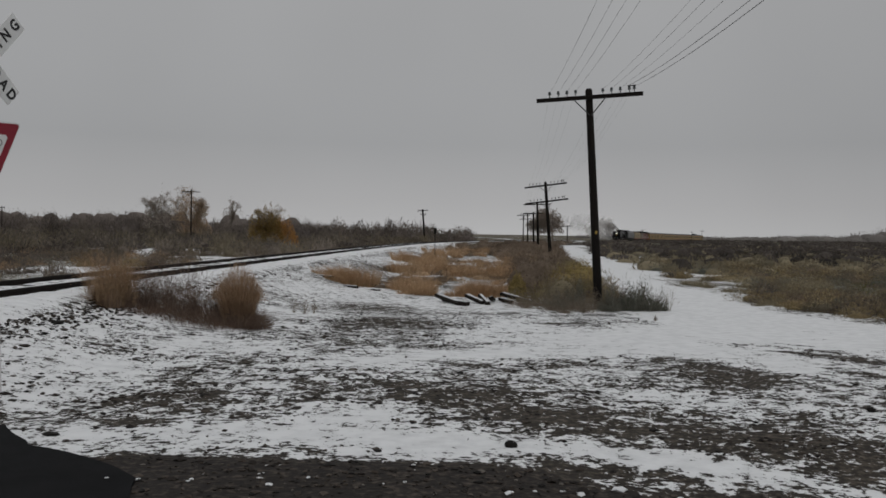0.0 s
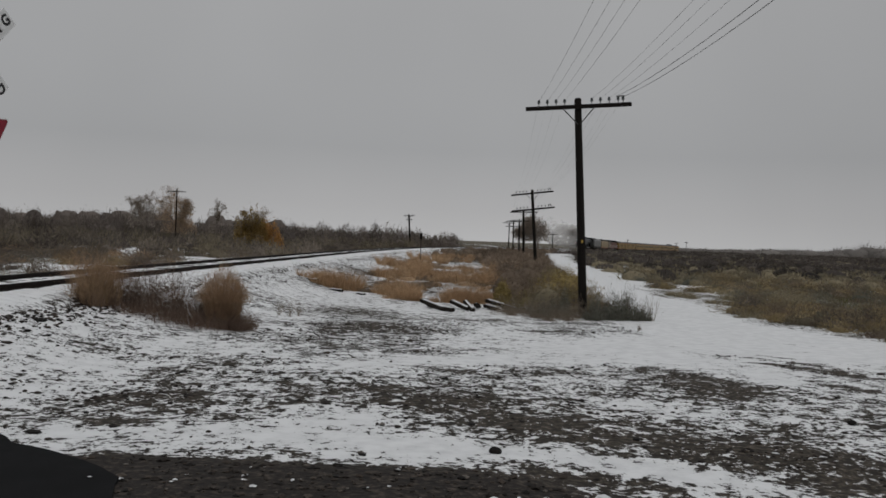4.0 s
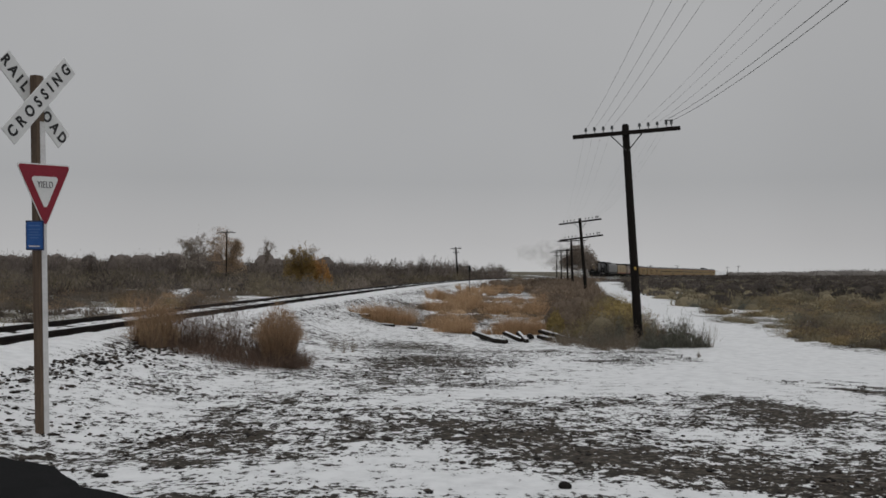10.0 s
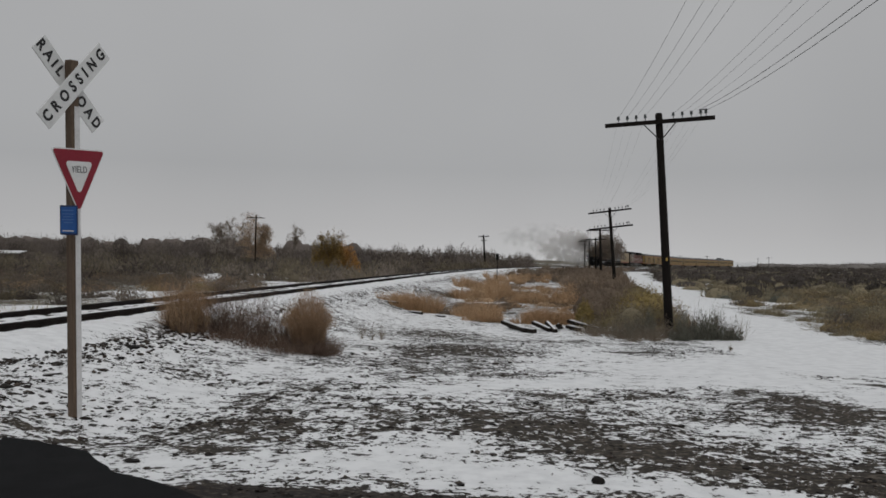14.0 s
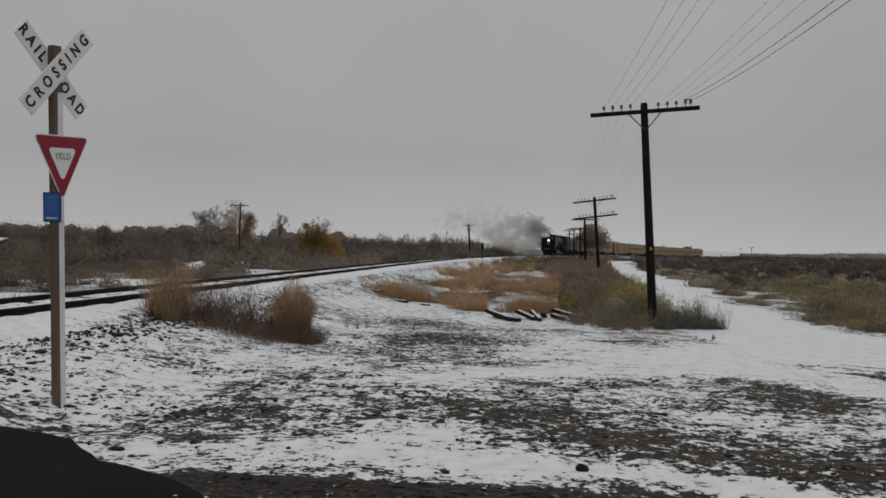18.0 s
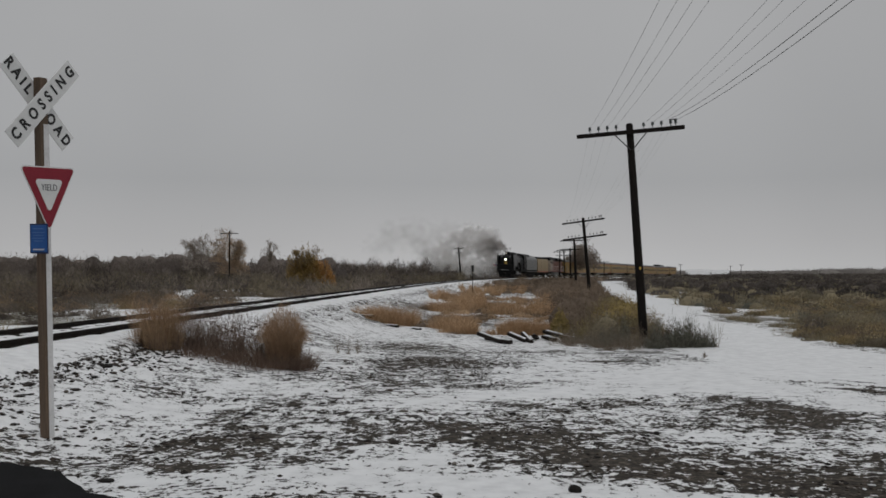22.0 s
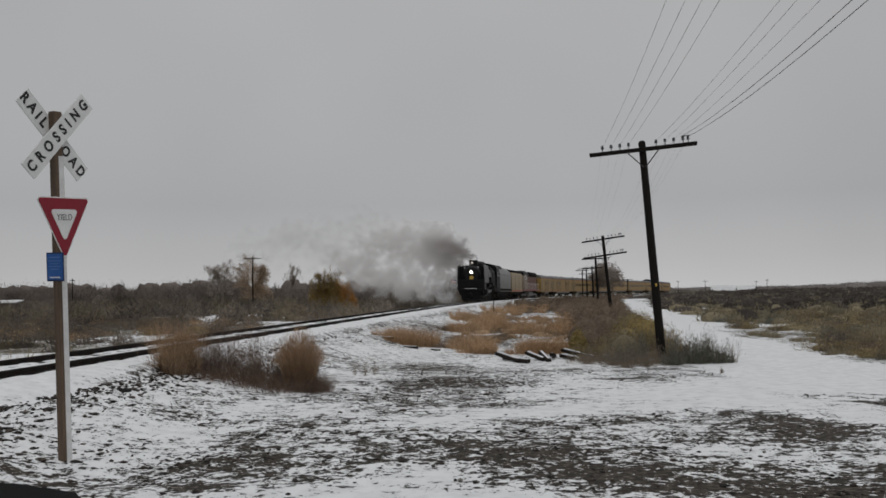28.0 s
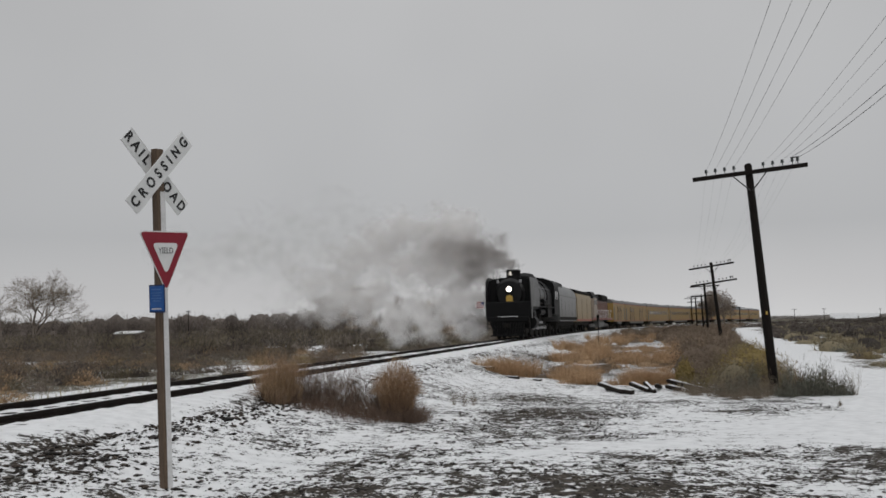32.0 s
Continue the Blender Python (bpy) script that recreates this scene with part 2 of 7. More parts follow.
M_PALEBLUE = paint("faded_blue_print", (0.07, 0.17, 0.42), (0.11, 0.23, 0.5), 6.0, 0.4, 0, 0.05)
M_STEEL = paint("galvanised_steel", (0.25, 0.25, 0.26), (0.42, 0.42, 0.43), 8.0, 0.5, 0.7, 0.1)
M_WIRE = paint("dark_line_wire", (0.03, 0.03, 0.03), (0.07, 0.068, 0.066), 8.0, 0.8, 0, 0.0, spec=0.2)
M_CABLE = paint("dark_cable_sheath", (0.010, 0.010, 0.010), (0.028, 0.027, 0.026), 8.0, 0.8, 0, 0.0, spec=0.2)
M_GLASS_INS = paint("aged_insulator_glass", (0.03, 0.035, 0.035), (0.07, 0.08, 0.08), 8.0, 0.25, 0, 0.0)
M_LOCO = paint("sooty_black_engine_paint", (0.0025, 0.0025, 0.0027), (0.007, 0.007, 0.0074), 1.5, 0.5, 0, 0.15, spec=0.12)
M_LOCO_SHEEN = paint("polished_black_sheet", (0.007, 0.007, 0.0074), (0.019, 0.019, 0.02), 1.2, 0.36, 0, 0.1, spec=0.45)
M_CREAM = paint("faded_cream_paint", (0.20, 0.145, 0.07), (0.31, 0.235, 0.13), 0.9, 0.45, 0, 0.1)
M_FLAG_RED = paint("red_flag_cloth", (0.22, 0.03, 0.03), (0.34, 0.05, 0.05), 6.0, 0.8, 0, 0.2)
M_FLAG_BLUE = paint("blue_flag_cloth", (0.02, 0.03, 0.10), (0.04, 0.055, 0.16), 6.0, 0.8, 0, 0.2)
M_LOCO_GREY = paint("graphite_smokebox_paint", (0.006, 0.006, 0.0063), (0.016, 0.016, 0.0165), 2.0, 0.6, 0.0, 0.15, spec=0.16)
M_TENDER = paint("grey_tender_paint", (0.055, 0.056, 0.056), (0.115, 0.116, 0.114), 1.2, 0.34, 0, 0.08)
M_YELLOW = paint("armour_yellow_paint", (0.215, 0.137, 0.04), (0.31, 0.20, 0.063), 0.8, 0.45, 0, 0.08)
M_YELLOWDARK = paint("dull_ochre_paint", (0.16, 0.10, 0.035), (0.24, 0.15, 0.052), 0.8, 0.45, 0, 0.08)
M_ROOF = paint("grey_roof_paint", (0.07, 0.069, 0.068), (0.145, 0.143, 0.14), 1.0, 0.55, 0, 0.1)
M_REDLINE = paint("red_trim_paint", (0.27, 0.03, 0.022), (0.38, 0.055, 0.04), 2.0, 0.45, 0, 0.05)
M_MAROON = paint("brown_red_engine_paint", (0.09, 0.034, 0.024), (0.17, 0.07, 0.045), 1.5, 0.45, 0, 0.1)
M_PALENOSE = paint("faded_pale_engine_paint", (0.20, 0.165, 0.13), (0.32, 0.27, 0.225), 1.5, 0.45, 0, 0.1)
M_UNDER = paint("underframe_grime", (0.006, 0.0056, 0.0052), (0.021, 0.019, 0.017), 3.0, 0.85, 0, 0.3, spec=0.12)
M_WINDOW = paint("dark_window_glass", (0.012, 0.014, 0.016), (0.03, 0.034, 0.04), 1.0, 0.08, 0, 0.0)
M_GOLD = paint("gilded_plate", (0.40, 0.25, 0.05), (0.62, 0.42, 0.10), 8.0, 0.35, 0.5, 0.05)
M_BRASS = paint("polished_bell_metal", (0.55, 0.5, 0.42), (0.8, 0.76, 0.68), 6.0, 0.25, 0.8, 0.0)
M_SHEET = paint("weathered_shed_roof", (0.5, 0.5, 0.5), (0.78, 0.79, 0.8), 0.8, 0.6, 0.1, 0.1)
M_BARN = paint("weathered_barn_board", (0.07, 0.06, 0.052), (0.18, 0.155, 0.135), 1.2, 0.85, 0, 0.2)
M_BARK = paint("grey_brown_bark", (0.11, 0.09, 0.076), (0.27, 0.23, 0.195), 5.0, 0.9, 0, 0.6, (3, 3, 0.6))

M_TUMBLE = plant("russet_dry_stems", [(0.19, 0.128, 0.082), (0.31, 0.213, 0.138), (0.45, 0.325, 0.22)])
M_GOLDGRASS = plant("golden_dead_grass", [(0.29, 0.188, 0.108), (0.41, 0.285, 0.175), (0.54, 0.40, 0.265)])
M_TWIG = plant("bare_grey_twigs", [(0.085, 0.062, 0.051), (0.155, 0.115, 0.095), (0.24, 0.187, 0.156)], 0.1)
M_SAGE = plant("grey_green_sage", [(0.08, 0.083, 0.07), (0.145, 0.147, 0.123), (0.24, 0.238, 0.20)])
M_OLIVE = plant("olive_brown_brush", [(0.14, 0.118, 0.066), (0.185, 0.156, 0.087), (0.24, 0.2, 0.114)])
M_OLIVELEAF = plant("dull_olive_leaves", [(0.16, 0.115, 0.045), (0.255, 0.18, 0.068), (0.36, 0.26, 0.105)])
M_OLIVEGOLD = plant("olive_gold_brush", [(0.19, 0.15, 0.062), (0.26, 0.205, 0.085), (0.34, 0.27, 0.12)])
M_BROWNBRUSH = plant("brown_dead_brush", [(0.115, 0.09, 0.069), (0.16, 0.127, 0.098), (0.215, 0.172, 0.135)])
M_GREYBRUSH = plant("grey_brown_brush", [(0.11, 0.097, 0.084), (0.165, 0.144, 0.124), (0.24, 0.21, 0.18)])
M_DUNBRUSH = plant("dun_olive_brush", [(0.11, 0.096, 0.07), (0.155, 0.135, 0.098), (0.215, 0.188, 0.14)])
M_DARKBRUSH = plant("dark_bare_brush", [(0.066, 0.058, 0.053), (0.092, 0.081, 0.073), (0.126, 0.11, 0.099)])
M_STRAWBROWN = plant("pale_brown_dry_stems", [(0.20, 0.137, 0.085), (0.31, 0.222, 0.142), (0.43, 0.32, 0.215)])
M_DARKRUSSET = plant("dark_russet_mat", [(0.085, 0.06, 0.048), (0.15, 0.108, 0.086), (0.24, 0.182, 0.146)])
M_GREYTWIG = plant("pale_grey_twigs", [(0.13, 0.11, 0.085), (0.20, 0.17, 0.135), (0.29, 0.25, 0.205)], 0.2)
M_TANSAGE = plant("tan_sage", [(0.17, 0.15, 0.104), (0.235, 0.207, 0.143), (0.31, 0.275, 0.195)])
M_STRAW = plant("pale_straw", [(0.16, 0.125, 0.07), (0.26, 0.21, 0.12), (0.36, 0.30, 0.185)])
M_GREENISH = plant("faded_green_grass", [(0.08, 0.08, 0.035), (0.13, 0.125, 0.055), (0.20, 0.185, 0.09)])
M_FARWOOD = plant("bare_winter_wood", [(0.115, 0.1, 0.092), (0.15, 0.131, 0.121), (0.192, 0.168, 0.156)], 0.25)
M_PALETWIG = plant("pale_bare_twigs", [(0.27, 0.24, 0.22), (0.35, 0.315, 0.285), (0.44, 0.395, 0.36)], 0.3)
M_TANTWIG = plant("tan_grey_twigs", [(0.15, 0.125, 0.105), (0.21, 0.175, 0.148), (0.27, 0.23, 0.195)], 0.2)
# distance haze painted into the twigs as a paler, flatter grey
M_FARTREE = plant("haze_grey_far_twigs", [(0.17, 0.16, 0.153), (0.195, 0.184, 0.176), (0.22, 0.21, 0.2)], 0.25)
M_YELLEAF = plant("yellow_autumn_leaves", [(0.28, 0.155, 0.055), (0.42, 0.235, 0.082), (0.55, 0.325, 0.125)])
M_RUSTLEAF = plant("rusty_autumn_leaves", [(0.27, 0.195, 0.13), (0.38, 0.285, 0.2), (0.5, 0.39, 0.285)])


def glow(name, col, power):
    m, n, l, b = base_mat(name, 0.3)
    b.inputs["Base Color"].default_value = (*col, 1)
    b.inputs["Emission Color"].default_value = (*col, 1)
    b.inputs["Emission Strength"].default_value = power
    return m


M_HEADLIGHT = glow("lit_headlight_lens", (1.0, 0.93, 0.80), 4.0)


def vapour(name, dark, light, body=0.6):
    m, n, l, b = base_mat(name, 1.0)
    g = n.new("ShaderNodeNewGeometry")
    tone = ramp_node(n, l, g.outputs["Random Per Island"], [(0.0, dark), (1.0, light)])
    d = n.new("ShaderNodeBsdfDiffuse")
    t = n.new("ShaderNodeBsdfTranslucent")
    l.new(tone, d.inputs["Color"])
    l.new(tone, t.inputs["Color"])
    mx = n.new("ShaderNodeMixShader")
    mx.inputs[0].default_value = 0.5
    l.new(d.outputs[0], mx.inputs[1])
    l.new(t.outputs[0], mx.inputs[2])
    clear = n.new("ShaderNodeBsdfTransparent")
    thin = n.new("ShaderNodeMixShader")
    at = n.new("ShaderNodeAttribute")
    at.attribute_name = "soft"
    f = at.outputs["Fac"]
    rise = math_node(n, l, "MULTIPLY", math_node(n, l, "MULTIPLY", f, f), math_node(n, l, "SUBTRACT", 3.0, math_node(n, l, "MULTIPLY", f, 2.0)))
    l.new(math_node(n, l, "MULTIPLY", rise, body), thin.inputs[0])
    l.new(clear.outputs[0], thin.inputs[1])
    l.new(mx.outputs[0], thin.inputs[2])
    l.new(thin.outputs[0], n["Material Output"].inputs["Surface"])
    return m


M_SMOKE_DARK = vapour("dark_coal_smoke", (0.36, 0.335, 0.32), (0.60, 0.57, 0.55), 0.165)
M_SMOKE_MID = vapour("grey_smoke", (0.81, 0.797, 0.787), (0.875, 0.863, 0.854), 0.16)
M_SMOKE_THIN = vapour("thin_smoke", (0.82, 0.812, 0.806), (0.90, 0.894, 0.889), 0.05)
M_SMOKE_PALE = vapour("pale_steam", (0.92, 0.914, 0.908), (0.96, 0.955, 0.95), 0.20)


# ---- mesh tools ----
def put(name, mesh, material, parent=None, label=""):
    mesh.materials.clear()
    mesh.materials.append(material)
    ob = new(name, mesh)
    if parent is not None:
        ob.parent = parent
    if label:
        ob["label"] = label
    return ob


def part(name, bm, material, parent=None, label="", smooth=False):
    me = bpy.data.meshes.new(name)
    bm.normal_update()
    bm.to_mesh(me)
    bm.free()
    if smooth:
        me.polygons.foreach_set("use_smooth", [True] * len(me.polygons))
        me.set_sharp_from_angle(angle=radians(40))
    return put(name, me, material, parent, label)


def soup(name, V, F, material, parent=None, label="", attrs=None, smooth=False):
    """A mesh from arrays of corners and of triangles or quads."""
    V, F = np.asarray(V, dtype=np.float32), np.asarray(F, dtype=np.int32)
    me = bpy.data.meshes.new(name)
    k = F.shape[1]
    me.vertices.add(len(V))
    me.vertices.foreach_set("co", V.ravel())
    me.loops.add(F.size)
    me.loops.foreach_set("vertex_index", F.ravel())
    me.polygons.add(len(F))
    me.polygons.foreach_set("loop_start", np.arange(0, F.size, k, dtype=np.int32))
    me.polygons.foreach_set("use_smooth", np.full(len(F), smooth))
    me.update(calc_edges=True)
    for key, val in (attrs or {}).items():
        a = me.attributes.new(key, "FLOAT", "POINT")
        a.data.foreach_set("value", np.asarray(val, dtype=np.float32))
    return put(name, me, material, parent, label)


def thing(name, at, label, category, group="", kind=""):
    ob = new(name)
    ob.matrix_world = at if isinstance(at, Matrix) else pose(*at)
    return tagged(ob, label, category, group, kind)


def box(bm, c, s, bevel=0.0, m=None):
    mm = Matrix.Translation(c) @ Matrix.Diagonal((*s, 1))
    if m is not None:
        mm = m @ mm
    r = bmesh.ops.create_cube(bm, size=1.0, matrix=mm)
    if bevel:
        ed = {e for v in r["verts"] for e in v.link_edges}
        bmesh.ops.bevel(bm, geom=list(ed), offset=bevel, segments=1, affect="EDGES", profile=0.5)
    return bm


def rod(bm, a, b, r0, r1=None, seg=10, cap=True):
    a, b = Vector(a), Vector(b)
    d = b - a
    m = Matrix.Translation((a + b) / 2) @ d.to_track_quat("Z", "Y").to_matrix().to_4x4()
    bmesh.ops.create_cone(bm, cap_ends=cap, segments=seg, radius1=r0, radius2=r0 if r1 is None else r1, depth=d.length, matrix=m)
    return bm


def turned(bm, prof, seg=16, m=None):
    """A body turned round its z axis from (radius, z) pairs."""
    rings = []
    m = m or Matrix.Identity(4)
    for r, z in prof:
        rings.append([bm.verts.new(m @ Vector((r * math.cos(2 * math.pi * i / seg), r * math.sin(2 * math.pi * i / seg), z))) for i in range(seg)])
    for a, b in zip(rings, rings[1:]):
        for i in range(seg):
            bm.faces.new((a[i], a[(i + 1) % seg], b[(i + 1) % seg], b[i]))
    bm.faces.new(rings[0][::-1])
    bm.faces.new(rings[-1])
    return bm


def extruded(bm, outline, depth, m=None):
    """A plate: an outline in x and z, given its depth along y."""
    m = m or Matrix.Identity(4)
    f = [bm.verts.new(m @ Vector((x, -depth / 2, z))) for x, z in outline]
    k = [bm.verts.new(m @ Vector((x, depth / 2, z))) for x, z in outline]
    bm.faces.new(f)
    bm.faces.new(k[::-1])
    for i in range(len(f)):
        j = (i + 1) % len(f)
        bm.faces.new((f[j], f[i], k[i], k[j]))
    bmesh.ops.recalc_face_normals(bm, faces=bm.faces[:])
    return bm


def lettering(name, text, size, material, parent, at, spacing=1.0, label="", bold=0.0):
    cu = bpy.data.curves.new(name, "FONT")
    cu.body, cu.size, cu.align_x, cu.align_y, cu.extrude, cu.space_character = text, size, "CENTER", "CENTER", 0.002, spacing
    cu.resolution_u, cu.offset = 3, size * bold
    tmp = new("lettering_draft", cu)
    me = bpy.data.meshes.new_from_object(tmp.evaluated_get(bpy.context.evaluated_depsgraph_get()))
    bpy.data.objects.remove(tmp)
    ob = put(name, me, material, parent, label)
    ob.matrix_local = at
    return ob


def value_noise(x, y, seed=0):
    """Smooth noise in -1..1 over a plane, for arrays."""
    xi, yi = np.floor(x).astype(np.int64), np.floor(y).astype(np.int64)
    fx, fy = x - xi, y - yi
    fx, fy = fx * fx * (3 - 2 * fx), fy * fy * (3 - 2 * fy)

    def h(a, b):
        n = (a * 374761393 + b * 668265263 + seed * 1442695041) & 0xFFFFFFFF
        n = ((n ^ (n >> 13)) * 1274126177) & 0xFFFFFFFF
        return ((n ^ (n >> 16)) & 0xFFFF) / 32767.5 - 1.0

    a, b, c, d = h(xi, yi), h(xi + 1, yi), h(xi, yi + 1), h(xi + 1, yi + 1)
    return (a * (1 - fx) + b * fx) * (1 - fy) + (c * (1 - fx) + d * fx) * fy


# ---- the line of the railway: a long right-hand curve ----
KAPPA = [0.00009, 0.00032, 0.00068, 0.00118, 0.00139, 0.00176, 0.00183, 0.00113, 0.00099, 0.00116, 0.00093, 0.00055, 0.0003, 0.00017, 0.0001, 0.00006]
_s = np.arange(0.0, 761.0, 1.0)
_th = 0.1182 + np.cumsum(np.interp(_s, np.arange(16) * 30.0, KAPPA))
_x, _y = -8.50 + np.cumsum(np.sin(_th)), 7.49 + np.cumsum(np.cos(_th))
_b = np.arange(1.0, 101.0, 1.0)
_tb = 0.1182 - _b * 0.00009
_xb, _yb = -8.50 - np.cumsum(np.sin(_tb)), 7.49 - np.cumsum(np.cos(_tb))
TS = np.concatenate([-_b[::-1], _s + 1.0])
TX, TY, TH = np.concatenate([_xb[::-1], _x]), np.concatenate([_yb[::-1], _y]), np.concatenate([_tb[::-1], _th])
RAIL_TOP = ((-100, 0.63), (60, 0.64), (110, 0.60), (150, 0.50), (200, 0.42), (265, 0.35), (313, 0.15), (370, -0.4), (760, -1.2))


def rail_z(s):
    return np.interp(s, [a for a, _ in RAIL_TOP], [b for _, b in RAIL_TOP])


def on_track(s, d=0.0):
    """Place at s metres along the line, d metres to its right, with the heading."""
    x, y, h = np.interp(s, TS, TX), np.interp(s, TS, TY), np.interp(s, TS, TH)
    return x + d * np.cos(h), y - d * np.sin(h), h


def off_track(x, y):
    return (x - np.interp(y, TY, TX)) * np.cos(np.interp(y, TY, TH)), np.interp(y, TY, TS)


def smooth(a, b, v):
    t = np.clip((v - a) / (b - a), 0, 1)
    return t * t * (3 - 2 * t)


LANE_Y = (0, 19, 24, 37, 50, 68, 91, 137, 240)
LANE_L = (4, 7.0, 7.8, 9.7, 12.0, 15.3, 20.2, 29.0, 56.0)
LANE_R = (14, 11.8, 11.6, 13.4, 15.6, 18.6, 23.0, 32.5, 60.0)


def lane(x, y):
    """1 on the snowed-up track road beside the poles, 0 off it."""
    l, r = np.interp(y, LANE_Y, LANE_L), np.interp(y, LANE_Y, LANE_R)
    wob = 0.3 * value_noise(x * 0.5, y * 0.35, 5) + 0.75 * value_noise(x * 0.16, y * 0.13, 6)
    w = 0.25 + y * 0.012
    return smooth(l - w, l + w, x + wob) * (1 - smooth(r - w, r + w, x + wob)) * (y > 14)


def ground_z(x, y):
    x, y = np.asarray(x, dtype=float), np.asarray(y, dtype=float)
    base = -0.33 * smooth(8, 25, y) * smooth(-6, 3, x) - 0.30 * smooth(14, 40, y) * (1 - smooth(-6, 3, x))
    base = base + 0.25 * smooth(40, 70, y) * smooth(-2, 6, x) * (1 - smooth(16, 26, x))
    near = np.exp(-np.hypot(x, y - 15) / 60)
    base = base + 0.05 * value_noise(x * 0.35, y * 0.35, 1) * near + 0.018 * value_noise(x * 1.7, y * 1.7, 2) * near
    base = base + 0.25 * value_noise(x * 0.03, y * 0.03, 3) * smooth(30, 120, np.hypot(x, y)) * (1 - smooth(600, 900, np.hypot(x, y)))
    base = base - 0.085 * np.exp(-((x + 4.1) ** 2 + (y - 9.4) ** 2) / 5.0)
    d, s = off_track(x, y)
    top = rail_z(s) - 0.27
    right = 1 - smooth(1.9, 5.2, d)
    left = 1 - smooth(1.9, 4.5, -d)
    k = np.where(d > 0, right, left)
    inside = (y < 640).astype(float)
    return base * (1 - k * inside) + top * k * inside


PATCHES = [  # x, y, half length, half width, turn, change of snow cover
    (0.45, 10.4, 1.05, 0.95, -8, -0.16),
    (2.15, 8.35, 1.6, 0.5, -38, -0.19),
    (4.0, 7.3, 1.1, 0.55, -25, -0.26),
    (3.35, 10.9, 0.5, 0.5, 0, -0.13),
    (2.7, 12.7, 0.65, 0.4, 0, -0.12),
    (4.45, 12.9, 0.35, 0.3, 0, -0.24),
    (0.25, 17.4, 1.25, 3.7, -12, -0.20),
    (4.8, 11.3, 0.62, 1.15, 14, -0.38),
    (6.1, 12.1, 0.6, 0.8, 0, 0.2),
    (4.1, 9.25, 0.9, 0.38, -30, 0.15),
    (5.6, 9.8, 0.5, 0.7, 0, 0.12),
    (5.3, 14.0, 1.5, 0.6, 0, 0.22),
    (5.0, 8.5, 0.5, 0.35, 0, 0.10),
    (7.0, 13.6, 1.3, 0.22, -62, -0.55),
    (6.6, 11.2, 0.6, 0.25, -62, -0.35),
    (-5.0, 10.25, 1.5, 0.55, -42, -0.36),
    (-3.4, 10.0, 1.5, 0.45, -8, -0.30),
    (-2.3, 8.4, 0.55, 0.26, -38, -0.30),
    (-1.85, 10.5, 0.45, 0.55, -5, -0.15),
    (-1.0, 8.75, 0.5, 0.34, -5, -0.13),
    (-3.3, 14.4, 0.8, 1.3, 10, -0.10),
    (-2.9, 11.4, 1.5, 1.1, 0, -0.06),
    (1.98, 6.5, 0.4, 0.14, -20, -0.26),
    (2.75, 6.72, 1.1, 0.22, -38, 0.28),
    (-5.3, 13.0, 1.5, 1.9, 20, 0.20),
    (-3.0, 9.9, 1.9, 0.7, -10, -0.08),
    (-0.3, 7.75, 1.7, 0.36, -8, 0.20),
    (1.45, 7.2, 1.2, 0.30, -14, 0.26),
    (1.6, 13.6, 2.0, 0.55, 30, 0.26),
    (-1.9, 19.4, 0.9, 1.6, 0, 0.14),
    (-1.8, 14.4, 0.9, 1.5, 0, 0.13),
    (5.4, 16.2, 2.7, 2.6, -9, 0.34),
    (5.0, 9.6, 0.7, 0.30, -50, 0.08)]


STREAKS = [  # dark wheel scrapes through the clean snow
    (7.15, 14.4, 0.9, 0.17, -53, -0.62), (7.65, 14.95, 0.8, 0.13, -53, -0.55), (9.6, 18.2, 0.6, 0.14, -52, -0.5), (8.6, 16.2, 0.5, 0.1, -50, -0.4), (6.2, 16.6, 0.35, 0.1, 0, -0.4), (4.2, 19.6, 0.7, 0.16, 5, -0.38)]


SNOWBANKS = [  # open snow among the scrub beyond the railway: x, y, half length, half width, turn
    (-20.8, 82.0, 12.0, 1.7, 104), (-18.7, 90.0, 10.0, 0.9, 101), (-11.2, 60.0, 6.0, 1.0, 100), (-15.4, 44.5, 4.0, 1.9, 109)]


def banked(x, y):
    k = np.zeros(np.shape(x))
    for px, py, a, b, ang in SNOWBANKS:
        ca, sa = math.cos(radians(ang)), math.sin(radians(ang))
        u, v = (x - px) * ca + (y - py) * sa, -(x - px) * sa + (y - py) * ca
        k = np.maximum(k, np.exp(-((u / a) ** 2 + (v / b) ** 2)))
    return k


